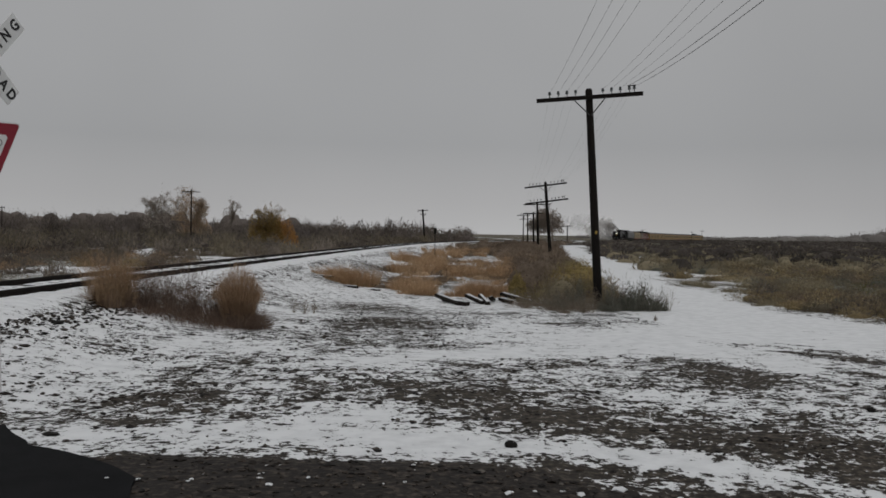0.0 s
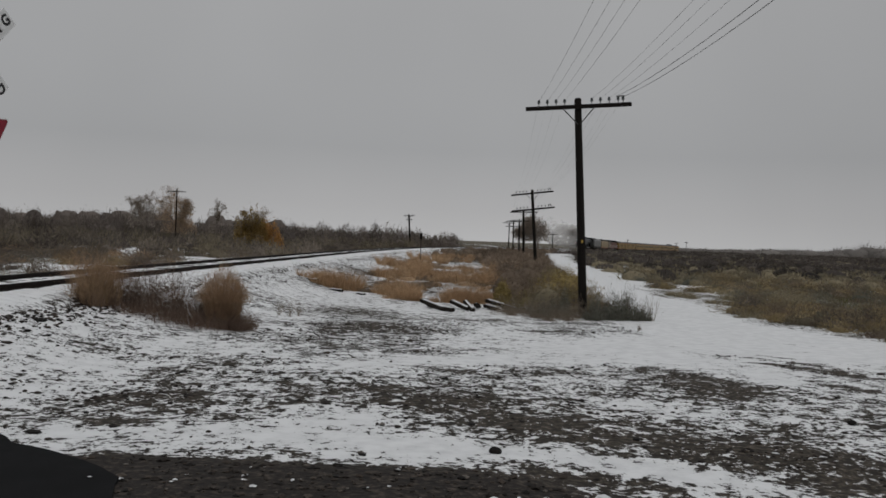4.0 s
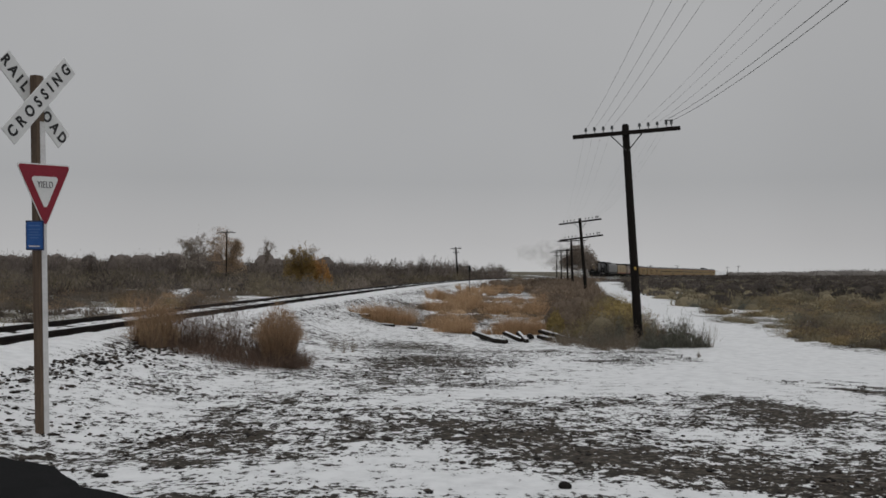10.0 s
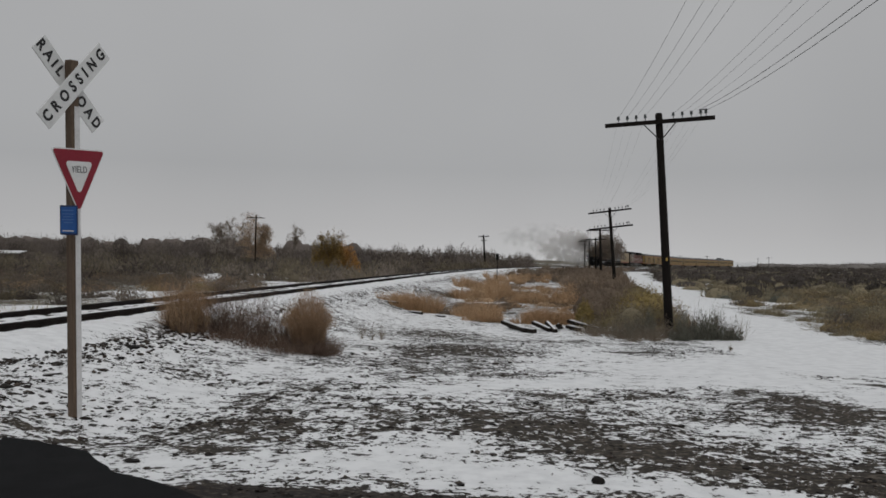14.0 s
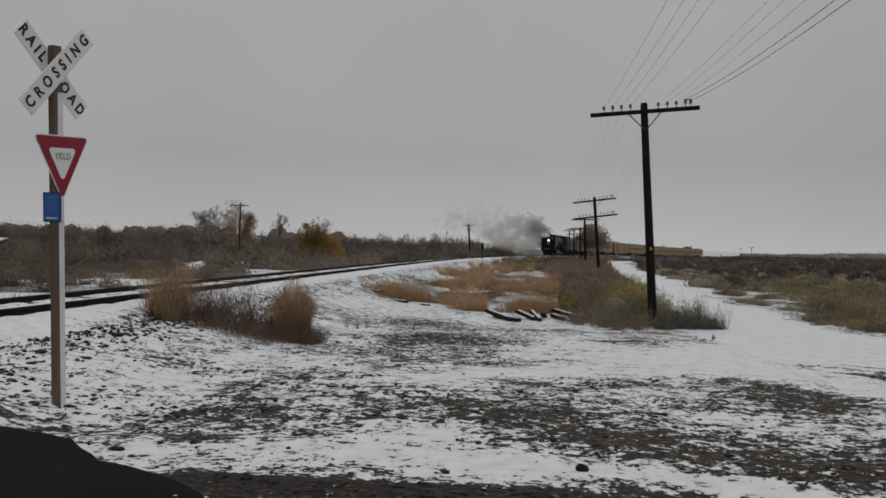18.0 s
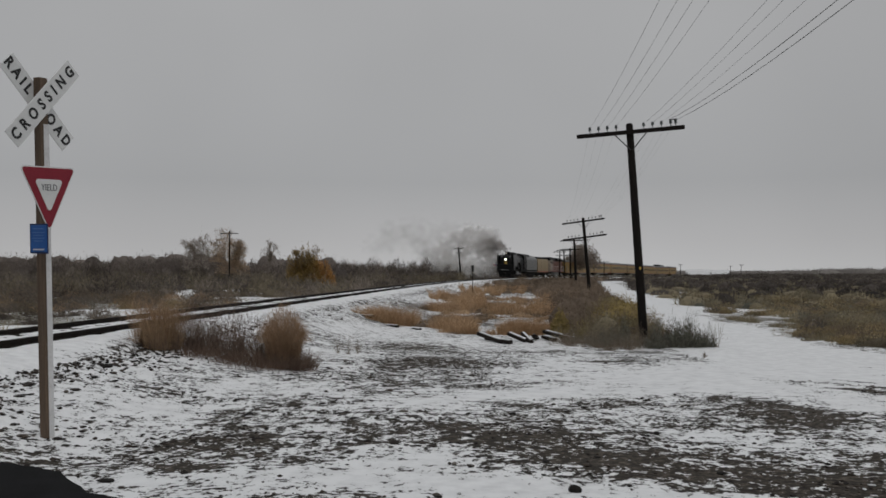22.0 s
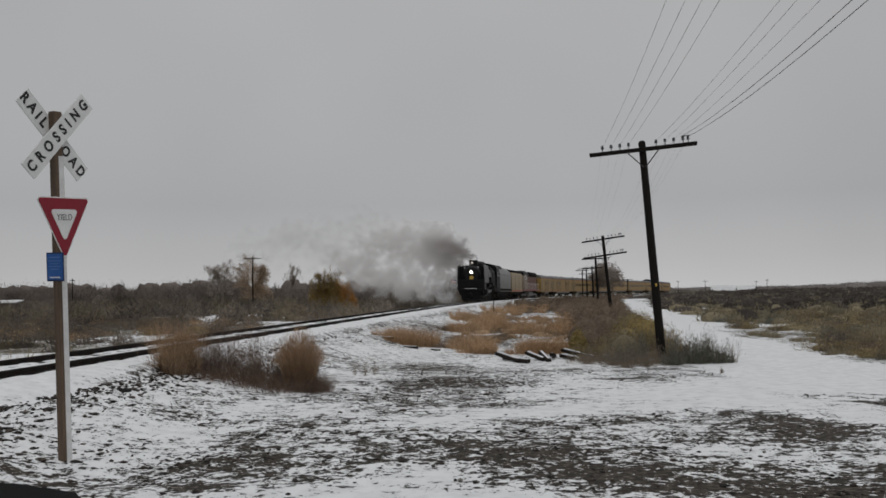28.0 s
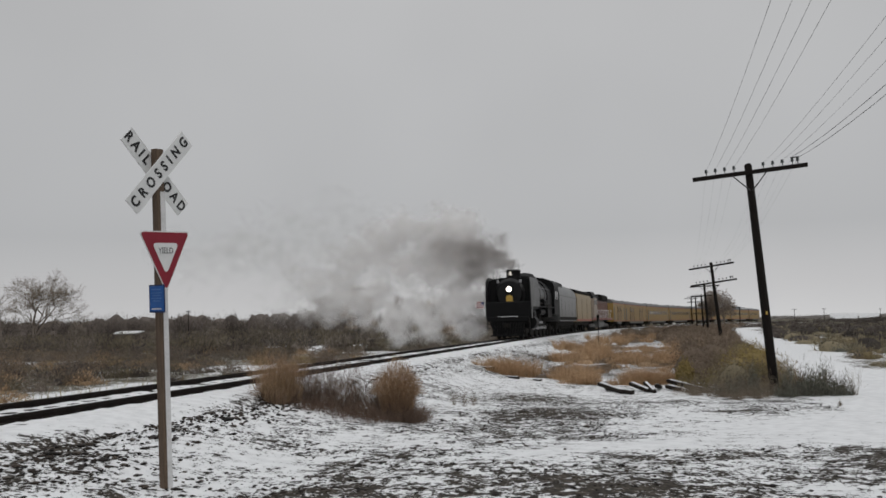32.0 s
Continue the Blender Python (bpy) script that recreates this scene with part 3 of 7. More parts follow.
def snow_cover(x, y):
    c = np.full(np.shape(x), 0.553) + 0.10 * value_noise(x * 0.6, y * 0.8, 9) + 0.07 * value_noise(x * 1.6, y * 2.2, 10)
    for px, py, a, b, ang, dv in PATCHES:
        ca, sa = math.cos(radians(ang)), math.sin(radians(ang))
        u, v = (x - px) * ca + (y - py) * sa, -(x - px) * sa + (y - py) * ca
        c = c + dv * np.exp(-((u / a) ** 2 + (v / b) ** 2))
    c = c - 0.085 * smooth(2.0, 4.5, x) * (1 - smooth(9.0, 12.0, y))
    d, s = off_track(x, y)
    slope = smooth(2.2, 2.8, d) * (1 - smooth(4.6, 6.0, d)) * (y > 9)
    c = c * (1 - slope) + (0.625 + 0.13 * value_noise(x * 1.1, y * 1.1, 15)) * slope
    # open brush land beyond the lot
    field = np.maximum(smooth(25, 32, y) * smooth(np.interp(y, (25, 60, 100, 160), (10.5, 11.0, 9.0, 5.0)), np.interp(y, (25, 60, 100, 160), (12.5, 13.5, 12.0, 9.0)), d), smooth(11.5, 13, x) * smooth(16, 22, y))
    field = np.maximum(field, smooth(3.2, 4.6, -d))
    patchy = 0.22 + 0.42 * smooth(0.25, 0.6, value_noise(x * 0.22, y * 0.16, 12)) + 0.1 * value_noise(x * 0.8, y * 0.6, 13)
    patchy = patchy + 0.30 * (1 - smooth(0.5, 5.0, x - np.interp(y, LANE_Y, LANE_R))) * (x > np.interp(y, LANE_Y, LANE_R)) * (y < 90)
    patchy = patchy + (0.12 + 0.30 * (1 - smooth(4.5, 12.0, -d))) * (d < 0) * (y < 120)
    patchy = patchy * (1 - 0.4 * smooth(80, 200, np.hypot(x, y)))
    patchy = patchy + 0.6 * banked(x, y)
    c = c * (1 - field) + patchy * field
    toe = smooth(2.2, 4, d) * (1 - smooth(9, 13, d)) * smooth(21, 25, y) * (1 - smooth(90, 130, y))
    c = c * (1 - toe * 0.8) + (0.52 + 0.26 * value_noise(x * 0.5, y * 0.3, 33)) * toe * 0.8
    bank = 1 - smooth(1.85, 2.1, np.abs(d))
    c = np.where(y < 300, c * (1 - bank) + 0.93 * bank, c)
    l = lane(x, y)
    c = c * (1 - l) + 0.97 * l
    for px, py, a, b, ang, dv in STREAKS:
        ca, sa = math.cos(radians(ang)), math.sin(radians(ang))
        u, v = (x - px) * ca + (y - py) * sa, -(x - px) * sa + (y - py) * ca
        c = c + dv * np.exp(-((u / a) ** 2 + (v / b) ** 2))
    c = np.maximum(c, 0.33 * (y < 30) * (1 - field))
    # bare gravel along the road
    edge = np.interp(x, (-30, -4.4, -2.7, -1.4, 0.4, 1.4, 2.4, 3.6, 9, 30), (14, 7.45, 6.98, 6.93, 6.75, 6.4, 6.0, 5.5, 4.2, 2.0)) + 0.16 * value_noise(x * 2.2, y * 2.2, 21)
    g = 1 - smooth(-0.12, 0.16, y - edge)
    c = c * (1 - g) + 0.13 * g
    return np.clip(c, 0, 1), np.where(g > 0.02, -g, np.clip(field * (1 - l) + 0.15 * toe, 0, 1))


# ---- ground, road and railway ----
def spread(a, b, step, grow, lo, hi):
    mid = list(np.arange(a, b + 1e-6, step))
    up, d = [], step
    v = b
    while v < hi:
        d *= grow
        v += d
        up.append(v)
    dn, d, v = [], step, a
    while v > lo:
        d *= grow
        v -= d
        dn.append(v)
    return np.array(dn[::-1] + mid + up)


def build_ground():
    gx, gy = spread(-15, 15, 0.15, 1.11, -3500, 3500), spread(3, 33, 0.15, 1.10, -400, 4500)
    X, Y = np.meshgrid(gx, gy)
    x, y = X.ravel(), Y.ravel()
    z = ground_z(x, y)
    c, g = snow_cover(x, y)
    nx, ny = len(gx), len(gy)
    i = np.arange(ny - 1)[:, None] * nx + np.arange(nx - 1)[None, :]
    F = np.stack([i, i + 1, i + 1 + nx, i + nx], -1).reshape(-1, 4)
    ob = soup("ground", np.c_[x, y, z], F, M_GROUND, attrs={"cover": c, "grass": g}, smooth=True)
    tagged(ob, "patchy wet snow over gravel, soil and dead grass", "ground", kind="structure")


def build_road():
    rng = np.random.default_rng(3)
    edge = [(-16.0, 16.4), (-9.0, 11.6), (-5.6, 9.3), (-4.4, 8.5), (-3.75, 8.27), (-3.2, 7.9), (-2.9, 7.5), (-2.7, 7.2), (-2.35, 6.98), (-1.9, 6.62), (-1.6, 6.22), (-1.5, 5.7), (-1.4, 4.6), (-1.5, 2.0), (-1.6, -6.0)]
    pts = []
    for (x0, y0), (x1, y1) in zip(edge, edge[1:]):
        k = max(2, int(math.hypot(x1 - x0, y1 - y0) / 0.15))
        for j in range(k):
            t = j / k
            pts.append((x0 + (x1 - x0) * t + rng.normal(0, 0.013), y0 + (y1 - y0) * t + rng.normal(0, 0.013)))
    back = [(-9.5, -6.0), (-16.0, -2.0), (-22.0, 7.0), (-20.0, 13.5)]
    bm = bmesh.new()
    top = [bm.verts.new((x, y, 0.036)) for x, y in pts + back]
    low = [bm.verts.new((x, y, -0.12)) for x, y in pts + back]
    bm.faces.new(top)
    for a in range(len(top)):
        b = (a + 1) % len(top)
        bm.faces.new((top[a], low[a], low[b], top[b]))
    bmesh.ops.recalc_face_normals(bm, faces=bm.faces[:])
    bmesh.ops.triangulate(bm, faces=[f for f in bm.faces if len(f.verts) > 4])
    ob = part("road", bm, M_ASPHALT)
    tagged(ob, "dark wet asphalt road with a ragged edge", "road", kind="structure")


def sweep(prof, s_list, closed=True):
    """Corners and faces of a profile of (d, dz) pairs carried along the line."""
    s = np.asarray(s_list)
    V = []
    for d, dz in prof:
        x, y, h = on_track(s, d)
        V.append(np.c_[x, y, rail_z(s) + dz])
    V = np.stack(V, 1)
    n, k = V.shape[0], V.shape[1]
    i = np.arange(n - 1)[:, None] * k
    j = np.arange(k if closed else k - 1)[None, :]
    jn = (j + 1) % k
    F = np.stack([i + j, i + jn, i + k + jn, i + k + j], -1).reshape(-1, 4)
    return V.reshape(-1, 3), F


def build_track():
    s_all = np.concatenate([np.arange(-90, -8, 1.0), np.arange(-8, 55, 0.14), np.arange(55, 90, 1.0), np.arange(90, 740, 4.0)])
    V, F = sweep([(-4.8, -1.2), (-2.1, -0.2), (-1.45, -0.10), (-0.85, -0.085), (-0.70, -0.135), (-0.58, -0.095), (-0.44, -0.096), (-0.36, -0.112), (-0.26, -0.112), (-0.18, -0.096), (-0.06, -0.092), (0.22, -0.097), (0.40, -0.098), (0.56, -0.106), (0.635, -0.130), (0.70, -0.14), (0.86, -0.14), (1.02, -0.09), (1.45, -0.085), (2.1, -0.2), (4.8, -1.2)], s_all, False)
    V[:, 2] += 0.012 * value_noise(V[:, 0] * 2, V[:, 1] * 2, 31) + 0.014 * value_noise(V[:, 0] * 6, V[:, 1] * 6, 32)
    c, g = snow_cover(V[:, 0], V[:, 1])
    bed = soup("ballast_bed", V, F, M_GROUND, attrs={"cover": np.clip(c + 0.02, 0, 0.95), "grass": g * 0})
    tagged(bed, "snow-covered stone ballast bank under the rails", "ballast", kind="structure")
    track = thing("railway_track", (0, 0, 0), "single track of rusty rails on snow-dusted timber sleepers", "railway track", kind="structure")
    prof = [(-0.037, 0), (0.037, 0), (0.037, -0.035), (0.010, -0.05), (0.010, -0.145), (0.07, -0.16), (0.07, -0.175), (-0.07, -0.175), (-0.07, -0.16), (-0.010, -0.145), (-0.010, -0.05), (-0.037, -0.035)]
    for side in (-0.755, 0.755):
        V, F = sweep([(side + a, b) for a, b in prof], s_all)
        soup("rail", V, F, M_RAIL, track)
    bm = bmesh.new()
    box(bm, (0, 0, 0), (2.6, 0.23, 0.18), 0.015)
    me = bpy.data.meshes.new("sleeper")
    bm.to_mesh(me)
    bm.free()
    rng = np.random.default_rng(5)
    far_v, far_f = [], []
    cube_v = np.array([[a, b, c] for a in (-1.3, 1.3) for b in (-0.115, 0.115) for c in (-0.09, 0.09)])
    cube_f = np.array([[0, 1, 3, 2], [4, 6, 7, 5], [0, 4, 5, 1], [2, 3, 7, 6], [0, 2, 6, 4], [1, 5, 7, 3]])
    for i, s in enumerate(np.arange(-6, 300, 0.53)):
        x, y, hd = on_track(s, rng.normal(0, 0.03))
        z = float(rail_z(s)) - 0.193 + rng.normal(0, 0.007)
        hd = -float(hd) + rng.normal(0, 0.01)
        if s < 90:
            ob = put("sleeper", me, M_TIE, track)
            ob.matrix_local = Matrix.Translation((float(x), float(y), z)) @ Matrix.Rotation(hd, 4, "Z")
        else:
            ca, sa = math.cos(hd), math.sin(hd)
            R = np.array([[ca, -sa, 0], [sa, ca, 0], [0, 0, 1]])
            far_f.append(cube_f + 8 * len(far_v))
            far_v.append(cube_v @ R.T + (x, y, z))
    ob = soup("far_sleepers", np.concatenate(far_v), np.concatenate(far_f), M_TIE, track)
    ob["kind"] = "stuff"


def stones(name, P, R, material, label, category, seed):
    """Loose stones: rough octahedral lumps, squashed and turned at random."""
    rng = np.random.default_rng(seed)
    base = np.array([[1, 0, 0], [-1, 0, 0], [0, 1, 0], [0, -1, 0], [0, 0, 1], [0, 0, -1], [.6, .6, .5], [-.6, .6, .5], [-.6, -.6, .5], [.6, -.6, .5]], dtype=float)
    faces = np.array([[6, 4, 9], [7, 4, 6], [8, 4, 7], [9, 4, 8], [0, 6, 9], [2, 7, 6], [1, 8, 7], [3, 9, 8], [0, 2, 6], [2, 1, 7], [1, 3, 8], [3, 0, 9], [2, 0, 5], [1, 2, 5], [3, 1, 5], [0, 3, 5]])
    n = len(P)
    j = base[None] * (1 + rng.normal(0, 0.18, (n, 10, 3)))
    j = j * np.stack([rng.uniform(0.7, 1.4, n), rng.uniform(0.7, 1.2, n), rng.uniform(0.3, 0.6, n)], -1)[:, None, :] * np.asarray(R)[:, None, None]
    a = rng.uniform(0, 6.28, n)
    x = j[..., 0] * np.cos(a)[:, None] - j[..., 1] * np.sin(a)[:, None]
    y = j[..., 0] * np.sin(a)[:, None] + j[..., 1] * np.cos(a)[:, None]
    V = np.stack([x, y, j[..., 2]], -1) + np.asarray(P)[:, None, :]
    F = faces[None] + 10 * np.arange(n)[:, None, None]
    return tagged(soup(name, V.reshape(-1, 3), F.reshape(-1, 3), material), label, category, kind="stuff")


def build_stones():
    rng = np.random.default_rng(8)
    x = rng.uniform(-3.2, 12, 9000)
    y = rng.uniform(2.6, 7.6, 9000)
    c, _ = snow_cover(x, y)
    k = c < 0.34
    x, y = x[k], y[k]
    stones("roadside_gravel", np.c_[x, y, ground_z(x, y) + 0.004], rng.gamma(2.2, 0.0056, len(x)) + 0.005, M_STONE, "dark loose gravel along the road edge", "gravel", 9)
    stones("snow_crumbs", np.c_[x, y, ground_z(x, y) + 0.004][::18], rng.gamma(2.0, 0.007, len(x[::18])) + 0.007, M_SNOW, "crumbs of snow among the roadside gravel", "snow", 12)
    s = np.r_[rng.uniform(-4, 12, 1500), rng.uniform(12, 60, 600)]
    d = 2.32 + np.abs(rng.normal(0, 0.62, 2100)) - 0.2 + 0.15 * np.sin(s * 0.9)
    px, py, _ = on_track(s, d)
    stones("ballast_stones", np.c_[px, py, np.maximum(ground_z(px, py), rail_z(s) - 0.24 - np.clip(np.abs(d) - 2, 0, 3) * 0.307) + 0.012], rng.gamma(2.4, 0.0085, 2100) + 0.008, M_STONE, "dark ballast stones along the bank's shoulder", "ballast", 10)
    x, y = rng.uniform(-10, 9, 5200), rng.uniform(7, 22, 5200)
    c, _ = snow_cover(x, y)
    d, _ = off_track(x, y)
    k = (c < 0.62) & (d > 2.4)
    x, y = x[k], y[k]
    stones("scattered_stones", np.c_[x, y, ground_z(x, y) + 0.006], rng.gamma(2.0, 0.006, len(x)) + 0.006, M_STONE, "small stones and clods poking through the snow", "stones", 11)
    # dark clods and turned stones round the sign and along the bank's foot
    x, y = np.r_[rng.uniform(-9, 2, 2600), rng.normal(-4.2, 1.2, 1500), rng.normal(-2.3, 0.42, 260)], np.r_[rng.uniform(7.4, 19, 2600), rng.normal(9.95, 0.42, 1500), rng.normal(8.35, 0.2, 260)]
    c, _ = snow_cover(x, y)
    d, _ = off_track(x, y)
    k = (d > 2.5) & (rng.uniform(0, 1, len(x)) < np.clip(0.95 - 1.25 * c, 0.03, 1)) & (c > 0.2) & (value_noise(x * 1.3, y * 1.3, 17) > -0.25)
    x, y = x[k], y[k]
    stones("frozen_clods", np.c_[x, y, ground_z(x, y) + 0.004], rng.gamma(1.8, 0.009, len(x)) + 0.008, M_STONE, "dark frozen clods and stones on thin snow", "clods", 13)
    ex, ey = np.array([1.26, 5.23]), np.array([7.29, 8.57])
    for a, b, r in zip(ex, ey, (0.055, 0.05)):
        bm = bmesh.new()
        bmesh.ops.create_icosphere(bm, subdivisions=2, radius=r)
        for v in bm.verts:
            v.co *= 1 + 0.25 * noise.noise(v.co * 14 + Vector((a, b, 0)))
            v.co.z *= 0.65
        ob = part("stone", bm, M_UNDER)
        ob.location = (a, b, float(ground_z(a, b)) + r * 0.35)
        tagged(ob, "dark fist-sized stone lying on the snow", "stone", "loose stones")


# ---- crossing sign ----
def blade(parent, name, text_parts, m, label, centre=-0.012, length=1.18, gap=1.57):
    bm = bmesh.new()
    box(bm, (centre, 0, 0), (length, 0.012, 0.222), 0.003)
    ob = part(name, bm, M_WHITE, parent, label)
    ob.matrix_local = m
    for txt, cx in text_parts:
        lettering("lettering", txt, 0.164, M_BLACK, ob, Matrix.Translation((cx - 0.012, -0.008, 0)) @ pose(0, 0, 0, 90, 0, 0) @ Matrix.Diagonal((0.88, 1, 1, 1)), gap, "black capital letters", 0.034)
    return ob


def build_sign():
    lean = Matrix.Rotation(radians(3.3), 4, "X") @ Matrix.Rotation(radians(-0.45), 4, "Y")
    yaw = 64.6
    root = thing("crossing_sign", Matrix.Translation((-4.01, 9.65, -0.005)) @ lean @ pose(0, 0, 0, 0, 0, yaw),
                 "railroad crossbuck and red yield sign on a brown timber post", "road sign")
    bm = bmesh.new()
    box(bm, (-0.006, 0, 1.80), (0.106, 0.092, 4.12), 0.006)
    part("post", bm, M_POST, root)
    bm = bmesh.new()
    box(bm, (0.018, -0.048, 1.66), (0.068, 0.004, 3.42))
    part("reflective_strip", bm, M_WHITE_STRIP, root, "white strip on the post's front")
    tilt = 46.0
    blade(root, "crossing_blade", [("CROSSING", 0)], Matrix.Translation((-0.012, -0.056, 3.606)) @ Matrix.Rotation(radians(-tilt), 4, "Y"), "white blade lettered in black", gap=1.84)
    blade(root, "railroad_blade", [("RAIL", -0.335), ("ROAD", 0.325)], Matrix.Translation((0, 0.053, 3.606)) @ Matrix.Rotation(radians(tilt), 4, "Y"), "white blade lettered in black", 0.012, 1.13)

    def tri(half, top, bot, rad):
        pts = []
        for cx, cz, a0 in ((half - rad, top - rad, -30), (-half + rad, top - rad, 90), (0, bot + rad * 1.4, 210)):
            for k in range(5):
                a = radians(a0 + k * 30)
                pts.append((cx + rad * math.cos(a), cz + rad * math.sin(a)))
        return pts

    plate = new("yield_sign")
    plate.parent = root
    plate.matrix_local = Matrix.Translation((0.025, -0.056, 2.615))
    bm = extruded(bmesh.new(), tri(0.345, 0.305, -0.37, 0.03), 0.006)
    yb = part("yield_border", bm, M_WHITE, plate, "thin white edge")
    bm = extruded(bmesh.new(), tri(0.331, 0.292, -0.35, 0.025), 0.006)
    ob = part("yield_face", bm, M_RED, plate, "red triangular sheet")
    ob.location.y = -0.004
    bm = extruded(bmesh.new(), tri(0.17, 0.17, -0.17, 0.03), 0.004)
    ob = part("yield_centre", bm, M_WHITE, plate, "white triangle")
    ob.location.y = -0.009
    lettering("lettering", "YIELD", 0.1, M_GREYPRINT, plate, Matrix.Translation((0, -0.013, 0.08)) @ pose(0, 0, 0, 90, 0, 0) @ Matrix.Diagonal((0.78, 1, 1, 1)), 1.05, "dark capital letters")
    # notice on the post's side
    side = new("notice_sign")
    side.parent = root
    side.matrix_local = Matrix.Translation((-0.064, 0.0, 2.155)) @ pose(0, 0, 0, 0, 0, -90)
    bm = bmesh.new()
    box(bm, (0, 0.004, 0), (0.262, 0.005, 0.318), 0.004)
    part("notice_edge", bm, M_NAVY, side, "dark blue edge")
    bm = bmesh.new()
    box(bm, (0, 0, 0), (0.232, 0.006, 0.286), 0.004)
    part("notice_plate", bm, M_BLUE, side, "blue sheet")
    for k, (w, z, hh) in enumerate(((0.20, 0.105, 0.012), (0.23, 0.065, 0.008), (0.18, 0.035, 0.008), (0.22, 0.005, 0.008), (0.16, -0.025, 0.008), (0.20, -0.115, 0.014))):
        bm = bmesh.new()
        box(bm, (0, -0.005, z), (w * 0.78, 0.003, hh))
        part("notice_line", bm, M_WHITE_STRIP if k == 5 else M_PALEBLUE, side)


# ---- pole line ----
def insulator():
    return turned(bmesh.new(), [(0.012, -0.09), (0.012, 0.0), (0.042, 0.0), (0.047, 0.03), (0.032, 0.045), (0.038, 0.075), (0.022, 0.1)], 8)


def utility_pole(at, height, lean, yaw, arms, r=0.135, label="dark weathered timber telegraph pole leaning slightly", pins=(-1.14, -0.89, -0.64, -0.39, 0.39, 0.64, 0.89), dead=1.22, group="telegraph poles along the railway", tag=0.0):
    stand_at = Matrix.Translation(at) @ Matrix.Rotation(radians(lean), 4, "Y") @ pose(0, 0, 0, 0, 0, yaw)
    root = thing("telegraph_pole", stand_at, label, "telegraph pole", group)
    bm = bmesh.new()
    turned(bm, [(r * 1.12, -0.4), (r * 1.08, 0.3), (r * 0.98, height * 0.5), (r * 0.86, height - 0.05), (r * 0.6, height)], 12)
    part("pole_shaft", bm, M_POLE, root, smooth=True)
    if tag:
        bm = bmesh.new()
        box(bm, (0.02, -r - 0.012, tag), (0.05, 0.012, 0.085), 0.003)
        part("pole_tag", bm, M_GOLD, root, "small brass-coloured tag")
    out = []
    for drop, half, tilt in arms:
        arm = new("crossarm")
        arm.parent = root
        on_pole = Matrix.Translation((0, -r * 0.9 - 0.04, height - drop)) @ Matrix.Rotation(radians(tilt), 4, "Y")
        arm.matrix_local = on_pole
        bm = bmesh.new()
        box(bm, (0, 0, 0), (half * 2, 0.085, 0.115), 0.008)
        part("arm_beam", bm, M_POLE, arm)
        for sgn in (-1, 1):
            bm = bmesh.new()
            rod(bm, (sgn * 0.46, -0.05, -0.04), (sgn * 0.03, -0.04, -0.52), 0.016, seg=6)
            part("arm_brace", bm, M_WIRE, arm)
        for px in pins:
            if abs(px) < half:
                o = part("insulator", insulator(), M_GLASS_INS, arm, smooth=True)
                o.location = (px, 0, 0.14)
                out.append(stand_at @ on_pole @ Vector((px, 0, 0.2)))
        if dead:
            for dx in (-0.07, 0.07):
                o = part("insulator", insulator(), M_GLASS_INS, arm, smooth=True)
                o.location = (dead + dx, 0, 0.14)
            bm = bmesh.new()
            box(bm, (dead, 0, 0.25), (0.24, 0.03, 0.03), 0.004)
            part("dead_end_bracket", bm, M_WIRE, arm)
            out.append(stand_at @ on_pole @ Vector((dead - 0.08, 0, 0.26)))
            out.append(stand_at @ on_pole @ Vector((dead + 0.08, 0, 0.22)))
    return out


def wire(bm, a, b, sag, r):
    a, b = Vector(a), Vector(b)
    n = 22
    pts = []
    for i in range(n + 1):
        t = i / n
        p = a.lerp(b, t)
        p.z -= 4 * sag * t * (1 - t)
        pts.append(p)
    side = (b - a).cross(Vector((0, 0, 1))).normalized()
    rings = []
    for p in pts:
        rings.append([bm.verts.new(p + side * (r * math.cos(k * 2.0944)) + Vector((0, 0, r * math.sin(k * 2.0944)))) for k in range(3)])
    for u, v in zip(rings, rings[1:]):
        for k in range(3):
            bm.faces.new((u[k], u[(k + 1) % 3], v[(k + 1) % 3], v[k]))


